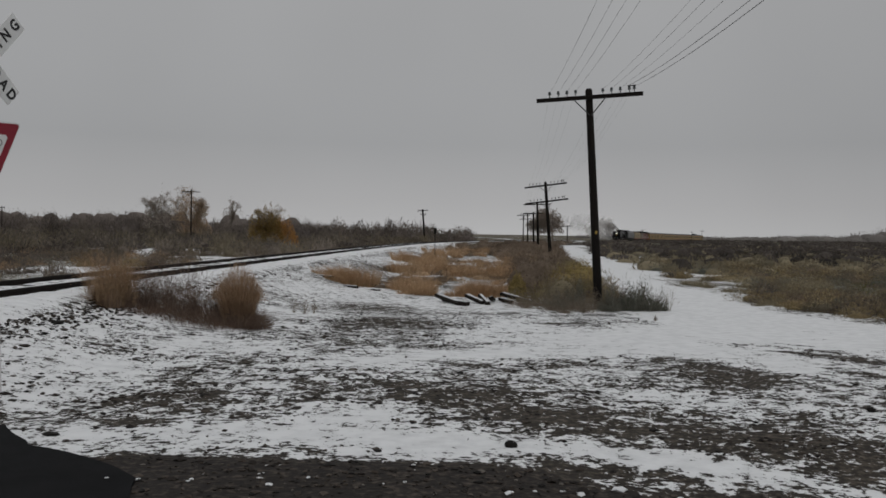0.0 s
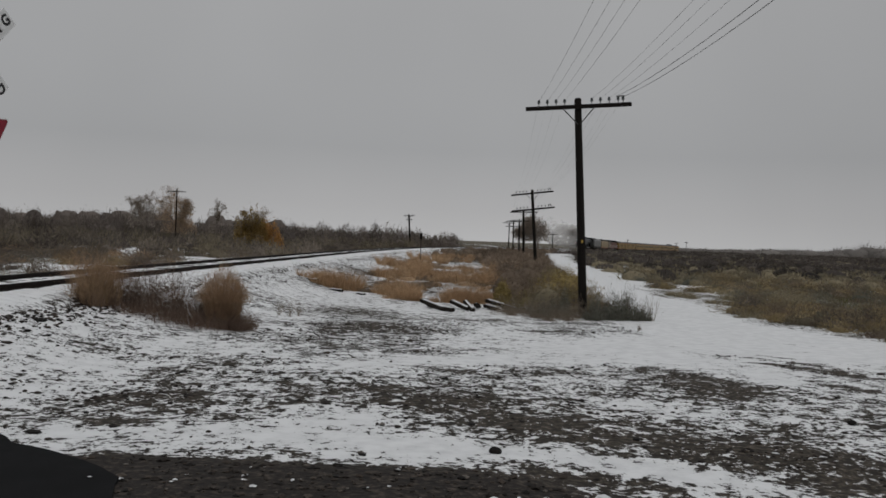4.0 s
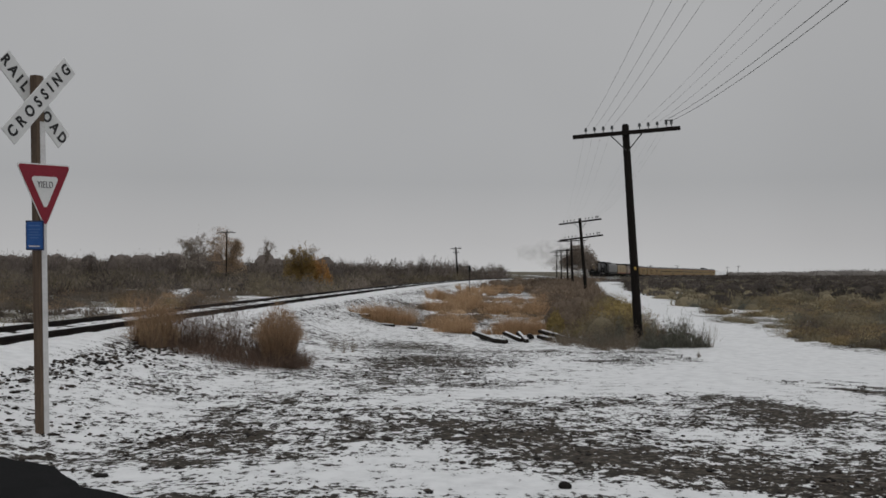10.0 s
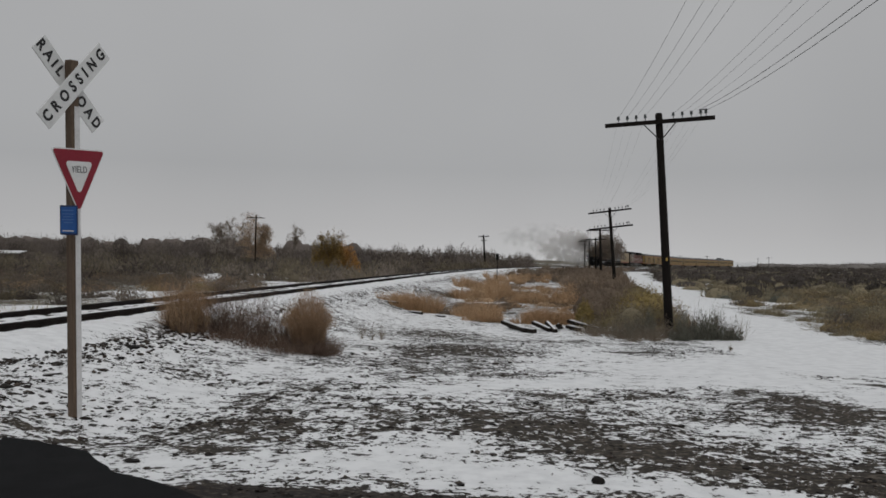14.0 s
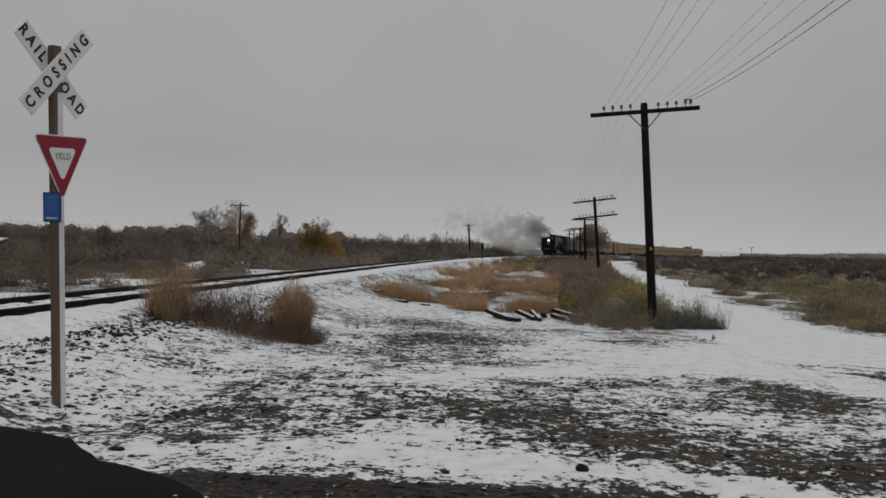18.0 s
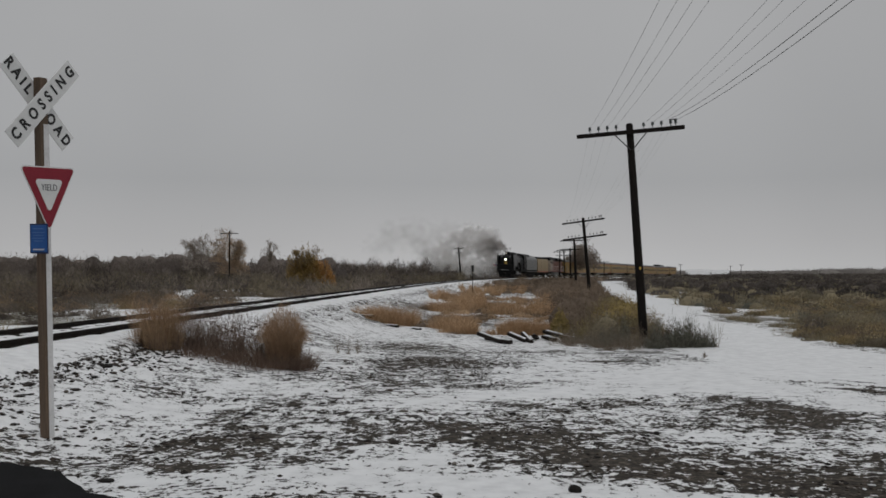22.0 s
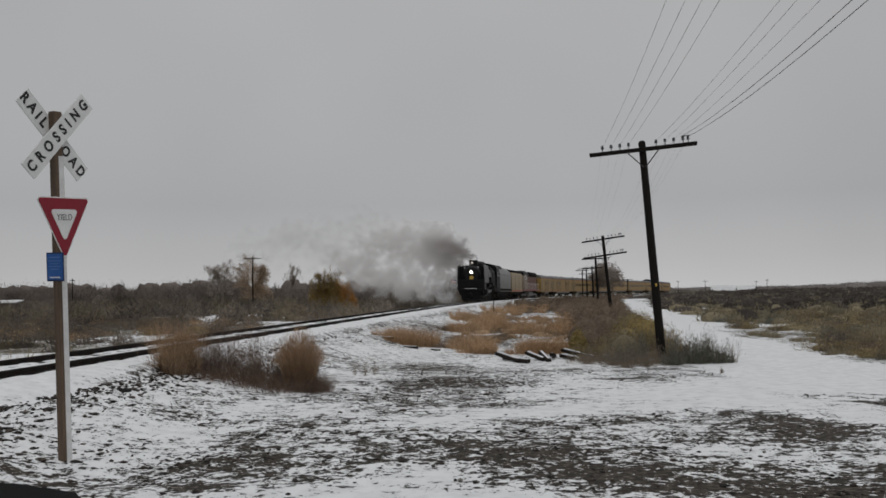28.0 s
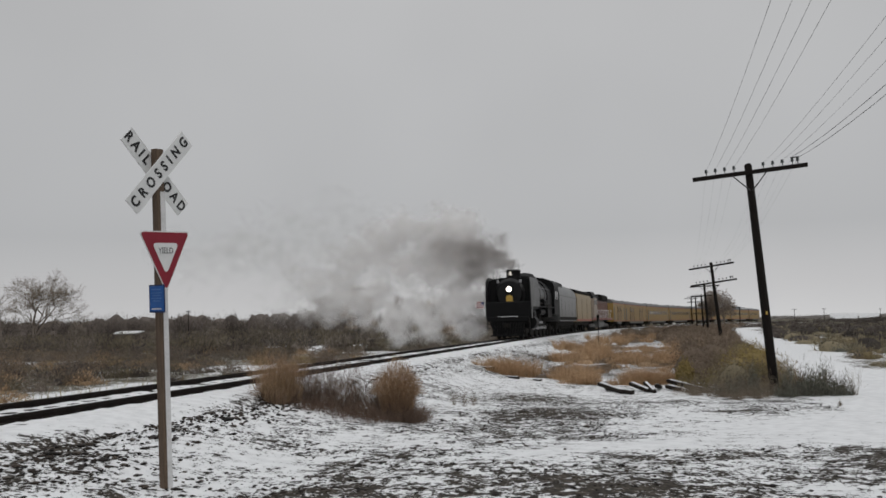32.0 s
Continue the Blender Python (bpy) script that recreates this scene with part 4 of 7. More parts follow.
def build_poles():
    lines = []
    p0 = utility_pole((1.0, -12.0, -0.1), 6.1, 0.5, -8, [(0.27, 1.52, 0)], label="dark timber telegraph pole standing behind the road")
    p1 = utility_pole((6.62, 25.05, -0.35), 6.45, -3.7, -10, [(0.27, 1.53, -0.6)], 0.118, "dark leaning timber telegraph pole rising from sagebrush", tag=2.25)
    p2 = utility_pole((12.68, 62.0, -0.3), 5.95, -4.9, -10, [(0.27, 1.52, -2.6), (1.42, 1.55, -2.6)], 0.12, "dark timber telegraph pole with two crossarms, leaning")
    p3 = utility_pole((17.95, 95.0, -0.3), 5.7, -2.2, -11, [(0.25, 1.5, 0)], 0.13, dead=0)
    p4 = utility_pole((24.0, 131.0, -0.3), 5.6, -1.5, -13, [(0.25, 1.5, 0)], 0.13, dead=0)
    p5 = utility_pole((29.2, 166.0, -0.3), 6.3, -1, -15, [(0.25, 1.5, 0), (1.2, 1.5, 0)], 0.13, dead=0)
    p6 = utility_pole((34.6, 203.0, -0.3), 6.8, 0, -17, [(0.25, 1.5, 0)], 0.13, dead=0)
    p7 = utility_pole((55.5, 250.0, -0.3), 5.0, 0, -18, [(0.25, 1.5, 0)], 0.14, dead=0)
    for a, b, sag in ((p0, p1, 0.55), (p1, p2, 0.5), (p2, p3, 0.45), (p3, p4, 0.4)):
        for k, (u, v) in enumerate(zip(a, b)):
            bm = bmesh.new()
            heavy = k >= 7 and a is p0  # the two cables end at the near pole
            wire(bm, u, v, sag * (1.5 if heavy else 0.8 + 0.35 * random.random()), 0.0064 if heavy else (0.0028 if a is p0 else 0.0018))
            ob = part("line_wire", bm, M_CABLE if heavy else M_WIRE)
            tagged(ob, "thin dark wire strung between the poles", "wire", "telegraph wires")
    far = dict(dead=0, group="far poles", label="distant dark timber utility pole")
    utility_pole((-31.0, 150.0, -0.4), 9.0, 0, 5, [(0.5, 1.5, 0)], 0.11, **far)
    utility_pole((9.1, 160.0, -0.4), 6.6, -4.5, 5, [(0.3, 1.0, 0), (1.0, 0.55, 0)], 0.17, **far)
    utility_pole((-61.8, 150.0, -0.4), 5.6, 0, 20, [(0.3, 0.4, 0)], 0.075, **far)
    for x, y in ((112, 400), (124.5, 400), (153, 400), (185, 500)):
        utility_pole((x, y, -0.5), 5.6, 0, -15, [(0.4, 1.0, 0)], 0.11, **far)


def build_marker():
    root = thing("track_marker", (4.85, 70.2, -0.1), "thin dark trackside post with a small rectangular board", "track marker")
    bm = rod(bmesh.new(), (0, 0, -0.2), (0, 0, 2.3), 0.03, seg=8)
    part("marker_post", bm, M_UNDER, root)
    bm = bmesh.new()
    box(bm, (0, -0.045, 2.1), (0.2, 0.03, 0.5), 0.01)
    part("marker_board", bm, M_UNDER, root)


def build_timbers():
    rows = [(2.3, 26.5, -66, 1.6, 6.0), (2.5, 26.1, -64, 1.5, 1.0), (3.15, 26.7, -70, 1.25, 7), (3.4, 26.4, -84, 1.2, 9), (3.72, 26.9, -104, 0.8, -8), (4.12, 26.7, -66, 0.7, 4), (4.55, 27.2, -60, 1.7, 6), (-1.9, 33.6, -50, 1.2, 0), (-0.9, 32.2, -40, 0.9, 0), (0.1, 31.4, -65, 0.6, 0)]
    for x, y, a, ln, tilt in rows:
        root = thing("old_sleeper", Matrix.Translation((x, y, float(ground_z(x, y)) + (0.07 if y < 30 else 0.0) + 0.5 * ln * math.sin(radians(abs(tilt))) * 0.6)) @ pose(0, 0, 0, 0, tilt, a) @ pose(0, 0, 0, 8 if int(ln * 10) % 2 else 16), "discarded dark railway sleeper lying in the snow", "timber", "discarded sleepers")
        bm = bmesh.new()
        box(bm, (0, 0, 0), (ln * 0.95, 0.14, 0.1), 0.012)
        for v in bm.verts:
            v.co += Vector((0, 0.006, 0.006)) * noise.noise(v.co * 3 + Vector((x, y, 0)))
        part("sleeper_beam", bm, M_TIE, root)
        bm = bmesh.new()
        box(bm, (0, 0.02, 0.057), (ln * 0.84, 0.066, 0.018), 0.006)
        part("snow_cap", bm, M_SNOW, root, "thin snow on its top")


# ---- plants ----
def blades(rng, P, h, w, lean, out=None):
    """Bent blades: five corners, three faces each. out: the way each one leans."""
    n = len(P)
    a = rng.uniform(0, 6.283, n)
    if out is None:
        b = rng.uniform(0, 6.283, n)
        out = np.c_[np.cos(b), np.sin(b)]
    ln = np.asarray(lean) * np.ones(n)
    h = np.asarray(h) * np.ones(n)
    w = np.asarray(w) * np.ones(n)
    side = np.c_[np.cos(a), np.sin(a), np.zeros(n)] * w[:, None] * 0.5
    mid = P + np.c_[out * (ln * h * 0.3)[:, None], h * 0.55]
    tip = P + np.c_[out * (ln * h)[:, None], h * np.sqrt(np.clip(1 - 0.5 * ln ** 2, 0.15, 1))]
    V = np.stack([P - side, P + side, mid - side * 0.8, mid + side * 0.8, tip], 1)
    F = np.array([[0, 1, 3], [0, 3, 2], [2, 3, 4]])[None] + 5 * np.arange(n)[:, None, None]
    return V.reshape(-1, 3), F.reshape(-1, 3)


def join(*sets):
    V, F, o = [], [], 0
    for v, f in sets:
        V.append(v)
        F.append(f + o)
        o += len(v)
    return np.concatenate(V), np.concatenate(F)


def sprays(rng, C, R, H, n, length, width, lump=0.25, up=0.5, crowd=0.45):
    """Twig or leaf sprays that fill domes round the centres C: slim triangles, thickest towards the outside."""
    m = len(C)
    d = rng.normal(0, 1, (m, n, 3))
    d[..., 2] = np.abs(d[..., 2]) * 0.9
    d /= np.linalg.norm(d, axis=-1, keepdims=True)
    ph = rng.uniform(0, 6.28, (m, 1, 4))
    az = np.arctan2(d[..., 1], d[..., 0])
    lumps = 1 + lump * (np.sin(2 * az + ph[..., 0]) * 0.6 + np.sin(5 * az + ph[..., 1] + 3 * d[..., 2]) * 0.5 + np.sin(4 * d[..., 2] + ph[..., 2]) * 0.4)
    rad = np.power(rng.uniform(0.02, 1, (m, n)), crowd) * lumps
    p = d * rad[..., None] * np.stack([R, R, H], -1)[:, None, :] + C[:, None, :]
    q = d + rng.normal(0, 0.55, (m, n, 3)) + np.array([0, 0, up])
    q /= np.linalg.norm(q, axis=-1, keepdims=True)
    s = np.cross(q, rng.normal(0, 1, (m, n, 3)))
    s /= np.linalg.norm(s, axis=-1, keepdims=True) + 1e-9
    ln = length * rng.uniform(0.5, 1.3, (m, n, 1))
    wd = width * rng.uniform(0.6, 1.4, (m, n, 1))
    V = np.stack([p - q * ln * 0.5 - s * wd * 0.5, p - q * ln * 0.5 + s * wd * 0.5, p + q * ln * 0.5], 2).reshape(-1, 3)
    return V, np.arange(len(V)).reshape(-1, 3)


def leaves(rng, C, R, H, n, size, fuzz=0.5):
    """Small clumps of twigs or leaves that clothe each shrub's dome: stubby flakes turned every way."""
    m = len(C)
    d = rng.normal(0, 1, (m, n, 3))
    d[..., 2] = np.abs(d[..., 2]) * 0.9 - 0.1
    d /= np.linalg.norm(d, axis=-1, keepdims=True)
    ph = rng.uniform(0, 6.28, (m, 1, 4))
    az = np.arctan2(d[..., 1], d[..., 0])
    lumps = 1 + 0.05 * np.sin(3 * az + ph[..., 0] + 2 * d[..., 2]) + 0.03 * np.sin(6 * az + ph[..., 1] - 5 * d[..., 2]) + 0.03 * np.sin(7 * d[..., 2] + ph[..., 2])
    rad = rng.uniform(0.7, 1.0 + 0.1 * fuzz, (m, n)) * lumps
    p = d * rad[..., None] * np.stack([R, R, H], -1)[:, None, :] + C[:, None, :]
    face = d + rng.normal(0, fuzz, (m, n, 3))
    q = np.cross(face, rng.normal(0, 1, (m, n, 3)))
    q /= np.linalg.norm(q, axis=-1, keepdims=True) + 1e-9
    s = np.cross(q, face)
    s /= np.linalg.norm(s, axis=-1, keepdims=True) + 1e-9
    z = size * rng.uniform(0.6, 1.3, (m, n, 1))
    V = np.stack([p - q * z * 0.5 - s * z * 0.45, p - q * z * 0.5 + s * z * 0.45, p + q * z * 0.6], 2).reshape(-1, 3)
    return V, np.arange(len(V)).reshape(-1, 3)


def cores(rng, C, R, H, lump=0.08):
    """The dense lumpy heart of each shrub: a low dome of soft bulges."""
    m = len(C)
    az = np.arange(9) * 2 * math.pi / 9
    el = np.radians([-8, 18, 42, 66])
    d = np.stack([np.cos(el)[:, None] * np.cos(az), np.cos(el)[:, None] * np.sin(az), np.sin(el)[:, None] * np.ones(9)], -1).reshape(-1, 3)
    d = np.r_[d, [[0, 0, 1.0]]]
    q = len(d)
    rad = 1 + lump * rng.normal(0, 1, (m, q)).clip(-1.6, 1.6) * 0.8
    V = d[None] * rad[..., None] * np.stack([R, R, H], -1)[:, None, :] + C[:, None, :]
    F = []
    for r in range(3):
        for j in range(9):
            a, b = r * 9 + j, r * 9 + (j + 1) % 9
            F += [(a, b, b + 9), (a, b + 9, a + 9)]
    F += [(27 + j, 27 + (j + 1) % 9, 36) for j in range(9)]
    F = np.array(F)[None] + q * np.arange(m)[:, None, None]
    return V.reshape(-1, 3), F.reshape(-1, 3)


def stems(rng, C, R, H, n, width):
    """Thin stems from each foot out to its dome."""
    m = len(C)
    d = rng.normal(0, 1, (m, n, 3))
    d[..., 2] = np.abs(d[..., 2]) + 0.5
    d /= np.linalg.norm(d, axis=-1, keepdims=True)
    tip = C[:, None, :] + d * np.stack([R, R, H], -1)[:, None, :] * rng.uniform(0.6, 1.05, (m, n, 1))
    foot = C[:, None, :] + np.c_[rng.normal(0, 0.12, m * n), rng.normal(0, 0.12, m * n), np.full(m * n, -0.05)].reshape(m, n, 3) * R[:, None, None]
    s = np.cross(d, rng.normal(0, 1, (m, n, 3)))
    s /= np.linalg.norm(s, axis=-1, keepdims=True) + 1e-9
    V = np.stack([foot - s * width * 0.5, foot + s * width * 0.5, tip], 2).reshape(-1, 3)
    return V, np.arange(len(V)).reshape(-1, 3)


def clump_points(rng, cx, cy, r, n):
    a, q = rng.uniform(0, 6.283, n), np.sqrt(rng.uniform(0, 1, n)) * r
    x, y = cx + q * np.cos(a), cy + q * np.sin(a)
    return np.c_[x, y, ground_z(x, y) - 0.02], np.c_[np.cos(a), np.sin(a)], q / r


def build_near_bushes():
    rng = np.random.default_rng(41)

    def tumble(name, x, y, r, h, n, label, mat_, waist=0.35, wisp=0.2):
        z = float(ground_z(x, y))
        root = thing(name, (x, y, z), label, "bush", "dry bushes beside the lot")
        n = int(n * 1.3)
        P, o, q = clump_points(rng, 0, 0, r * 0.5, n)
        P[:, 2] = 0
        lean = (0.1 + 0.7 * np.power(q, 1.2) * rng.uniform(0.4, 1.1, n)) * r / h
        hh = h * rng.uniform(0.45, 1.08, n) * (1 - 0.25 * q)
        soup("stem_mass", *blades(rng, P, hh, 0.0045, lean, o), mat_, root)
        C = np.array([[0, 0, h * waist]])
        top = sprays(rng, C, np.array([r]), np.array([h * (1 - waist)]), n * 2, wisp, 0.0055, 0.22, 0.7)
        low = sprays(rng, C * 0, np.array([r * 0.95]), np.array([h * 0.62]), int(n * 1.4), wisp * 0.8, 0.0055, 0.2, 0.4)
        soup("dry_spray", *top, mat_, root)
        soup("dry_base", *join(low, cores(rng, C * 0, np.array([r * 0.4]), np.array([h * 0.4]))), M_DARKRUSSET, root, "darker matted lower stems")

    tumble("round_bush", -2.53, 16.8, 0.58, 1.2, 1750, "rounded russet tumbleweed bush, dense and dry", M_TUMBLE, 0.42, 0.15)
    tumble("weed_clump", -5.1, 17.0, 0.55, 1.06, 300, "tall russet clump of dry weeds", M_TUMBLE, 0.45, 0.22)
    tumble("weed_clump", -4.7, 17.05, 0.46, 1.02, 320, "tall russet clump of dry weeds", M_TUMBLE, 0.45, 0.22)
    tumble("weed_clump", -4.85, 16.65, 0.5, 0.85, 420, "pale brown clump of dry weeds", M_STRAWBROWN, 0.2, 0.22)
    for x, y, r, h in ((-3.95, 17.3, 0.5, 1.12), (-3.45, 17.3, 0.48, 1.1), (-4.15, 17.0, 0.45, 0.85), (-3.05, 17.1, 0.45, 0.86), (-3.6, 16.9, 0.5, 0.74), (-4.4, 17.2, 0.45, 0.95)):
        z = float(ground_z(x, y))
        root = thing("bare_shrub", (x, y, z), "leafless grey-brown shrub standing in snow", "shrub", "bare shrubs beside the lot")
        c = np.zeros((1, 3))
        soup("stem_mass", *stems(rng, c, np.array([r]), np.array([h]), 170, 0.008), M_TWIG, root)
        soup("twig_mass", *sprays(rng, c, np.array([r]), np.array([h]), 1300, 0.17, 0.005, 0.3, 0.9), M_TWIG, root)
    for x, y, r, h in ((-2.9, 16.2, 0.6, 0.34), (-2.45, 16.5, 0.45, 0.42), (-2.35, 16.9, 0.4, 0.4), (-2.15, 16.6, 0.3, 0.42), (-3.05, 16.55, 0.5, 0.42), (-3.5, 16.45, 0.6, 0.34), (-4.1, 16.5, 0.45, 0.28)):
        z = float(ground_z(x, y))
        root = thing("low_weeds", (x, y, z), "low mat of dark russet dry weeds", "weeds", "low weeds")
        P, o, q = clump_points(rng, 0, 0, r, 300)
        P[:, 2] = 0
        soup("stem_mass", *join(blades(rng, P, h * rng.uniform(0.3, 1.1, 300), 0.005, 0.8, o), sprays(rng, np.zeros((1, 3)), np.array([r]), np.array([h]), 560, 0.14, 0.006, 0.4, 0.4)), M_DARKRUSSET, root)
    # sage at the pole's foot
    for x, y, r, h, n in ((7.15, 24.5, 0.58, 0.98, 2300), (7.7, 24.55, 0.55, 0.88, 2000), (8.15, 24.45, 0.42, 0.62, 1000), (6.7, 24.15, 0.42, 0.6, 1000), (6.0, 25.7, 0.55, 0.85, 1500), (5.6, 25.1, 0.6, 0.6, 1300)):
        z = float(ground_z(x, y))
        root = thing("sagebrush", (x, y, z), "grey-green sagebrush growing round the pole's foot", "bush", "sagebrush at the pole")
        c = np.zeros((1, 3))
        soup("stem_mass", *stems(rng, c, np.array([r]), np.array([h * 1.15]), 70, 0.012), M_TWIG, root)
        k = 11
        a, q = rng.uniform(0, 6.283, k), np.sqrt(rng.uniform(0, 1, k)) * r * 0.85
        tuft = np.c_[q * np.cos(a), q * np.sin(a), np.full(k, 0.02)]
        tall = h * rng.uniform(0.5, 1.15, k) * (1 - 0.35 * (q / r) ** 2)
        soup("foliage", *join(sprays(rng, tuft, np.full(k, r * 0.3), tall, n // 7, 0.10, 0.013, 0.3, 1.6), cores(rng, c, np.array([r * 0.45]), np.array([h * 0.4]))), M_SAGE, root)
    for x, y, r, h, n in ((5.1, 24.4, 0.55, 0.4, 800), (4.45, 25.0, 0.5, 0.36, 600), (5.85, 23.75, 0.5, 0.36, 700), (5.3, 25.3, 0.6, 0.6, 1000), (4.6, 26.0, 0.5, 0.55, 800), (6.35, 24.6, 0.5, 0.6, 900), (5.75, 24.7, 0.6, 0.62, 1000), (5.2, 23.3, 0.28, 0.18, 250)):
        z = float(ground_z(x, y))
        root = thing("wispy_shrub", (x, y, z), "low wispy grey-brown shrub by the pole's foot", "shrub", "wispy shrubs at the pole")
        c = np.zeros((1, 3))
        soup("twig_mass", *join(stems(rng, c, np.array([r]), np.array([h]), 120, 0.007), sprays(rng, c, np.array([r]), np.array([h]), n, 0.14, 0.007, 0.35, 0.7)), M_GREYTWIG, root)
    for x, y, r, h, m_, lb in ((7.4, 31.0, 0.95, 1.25, M_OLIVEGOLD, "lumpy olive-gold shrub beside the lane"), (6.7, 29.8, 0.8, 1.05, M_OLIVEGOLD, "lumpy olive-gold shrub beside the lane"), (8.1, 33.2, 0.8, 1.2, M_OLIVEGOLD, "lumpy olive-gold shrub beside the lane"), (4.75, 28.4, 0.32, 0.85, M_OLIVEGOLD, "slim olive-gold weed clump near the sleepers"),
                              (5.4, 30.2, 0.8, 0.95, M_BROWNBRUSH, "tangled brown shrub near the poles"), (6.1, 27.6, 0.75, 0.85, M_TANSAGE, "tan and grey-green shrub near the pole"), (5.9, 33.5, 1.0, 1.3, M_BROWNBRUSH, "tangled brown shrub near the poles"), (7.2, 37.0, 1.1, 1.4, M_BROWNBRUSH, "tangled brown shrub near the poles"), (8.9, 39.0, 0.9, 1.25, M_OLIVE, "olive-brown shrub beside the lane"), (6.9, 27.9, 0.6, 0.75, M_OLIVE, "olive-brown shrub beside the lane")):
        z = float(ground_z(x, y))
        root = thing("brush_shrub", (x, y, z), lb, "shrub", "shrubs along the poles")
        c, R, H = np.zeros((1, 3)), np.array([r]), np.array([h])
        V, F = join(leaves(rng, c, R, H, 1100, 0.06), cores(rng, c, R * 0.7, H * 0.75))
        soup("foliage", V, F, m_, root, smooth=True)
        twig = soup("twig_mass", *join(stems(rng, c, R, H * 1.08, 90, 0.01), sprays(rng, c, R, H, 500, 0.16, 0.009, 0.3, 1.0)), M_TWIG if m_ is M_BROWNBRUSH else m_, root)
        twig["kind"] = "stuff"
    for x, y, h in ((8.45, 24.3, 1.15), (7.0, 21.0, 0.16), (-1.8, 20.6, 0.45), (-1.55, 20.4, 0.5), (-1.35, 20.7, 0.38)):
        z = float(ground_z(x, y))
        root = thing("dry_sprig", (x, y, z), "thin dry weed stalk rising from the snow", "weed", "dry sprigs")
        c = np.zeros((1, 3))
        soup("stalk", *join(stems(rng, c, np.array([h * 0.4]), np.array([h]), 22, 0.008), sprays(rng, c + (0, 0, h * 0.2), np.array([h * 0.35]), np.array([h * 0.75]), 90, 0.08, 0.008, 0.3, 1.0)), M_GREYTWIG, root)


def scatter(rng, n, x0, x1, y0, y1, keep):
    x, y = rng.uniform(x0, x1, n), rng.uniform(y0, y1, n)
    k = keep(x, y)
    return x[k], y[k]


def field(name, x, y, r, h, n, length, width, material, label, category, rng, up=0.6, lump=0.3, heart=0.6, vary=0.3, leafy=0.0):
    C = np.c_[x, y, ground_z(x, y) - 0.03]
    r, h = np.asarray(r) * np.ones(len(x)), np.asarray(h) * np.ones(len(x))
    if leafy:
        wood = category == "wood"
        sv, sf = sprays(rng, C, r, h, int(n * 1.15), leafy * (1.9 if wood else 1.6), leafy * (0.3 if wood else 0.36), 0.2, 0.9 if wood else 0.5, 0.22 if wood else 0.45)
    else:
        sv, sf = sprays(rng, C, r, h, n, length, width, lump, up)
    heart = heart * (0.86 if leafy else 1.0)
    cv, cf = cores(rng, C, r * heart, h * heart, 0.1)
    tone = (vary * rng.normal(0, 0.6, len(x)) + 0.8 * vary * value_noise(x * 0.11, y * 0.07, 90)).clip(-0.6, 0.8)
    tone = np.r_[np.repeat(tone, len(sv) // max(1, len(x))), np.repeat(tone, len(cv) // max(1, len(x)))]
    V, F = join((sv, sf), (cv, cf))
    return tagged(soup(name, V, F, material, attrs={"tone": tone}, smooth=True), label, category, kind="stuff")


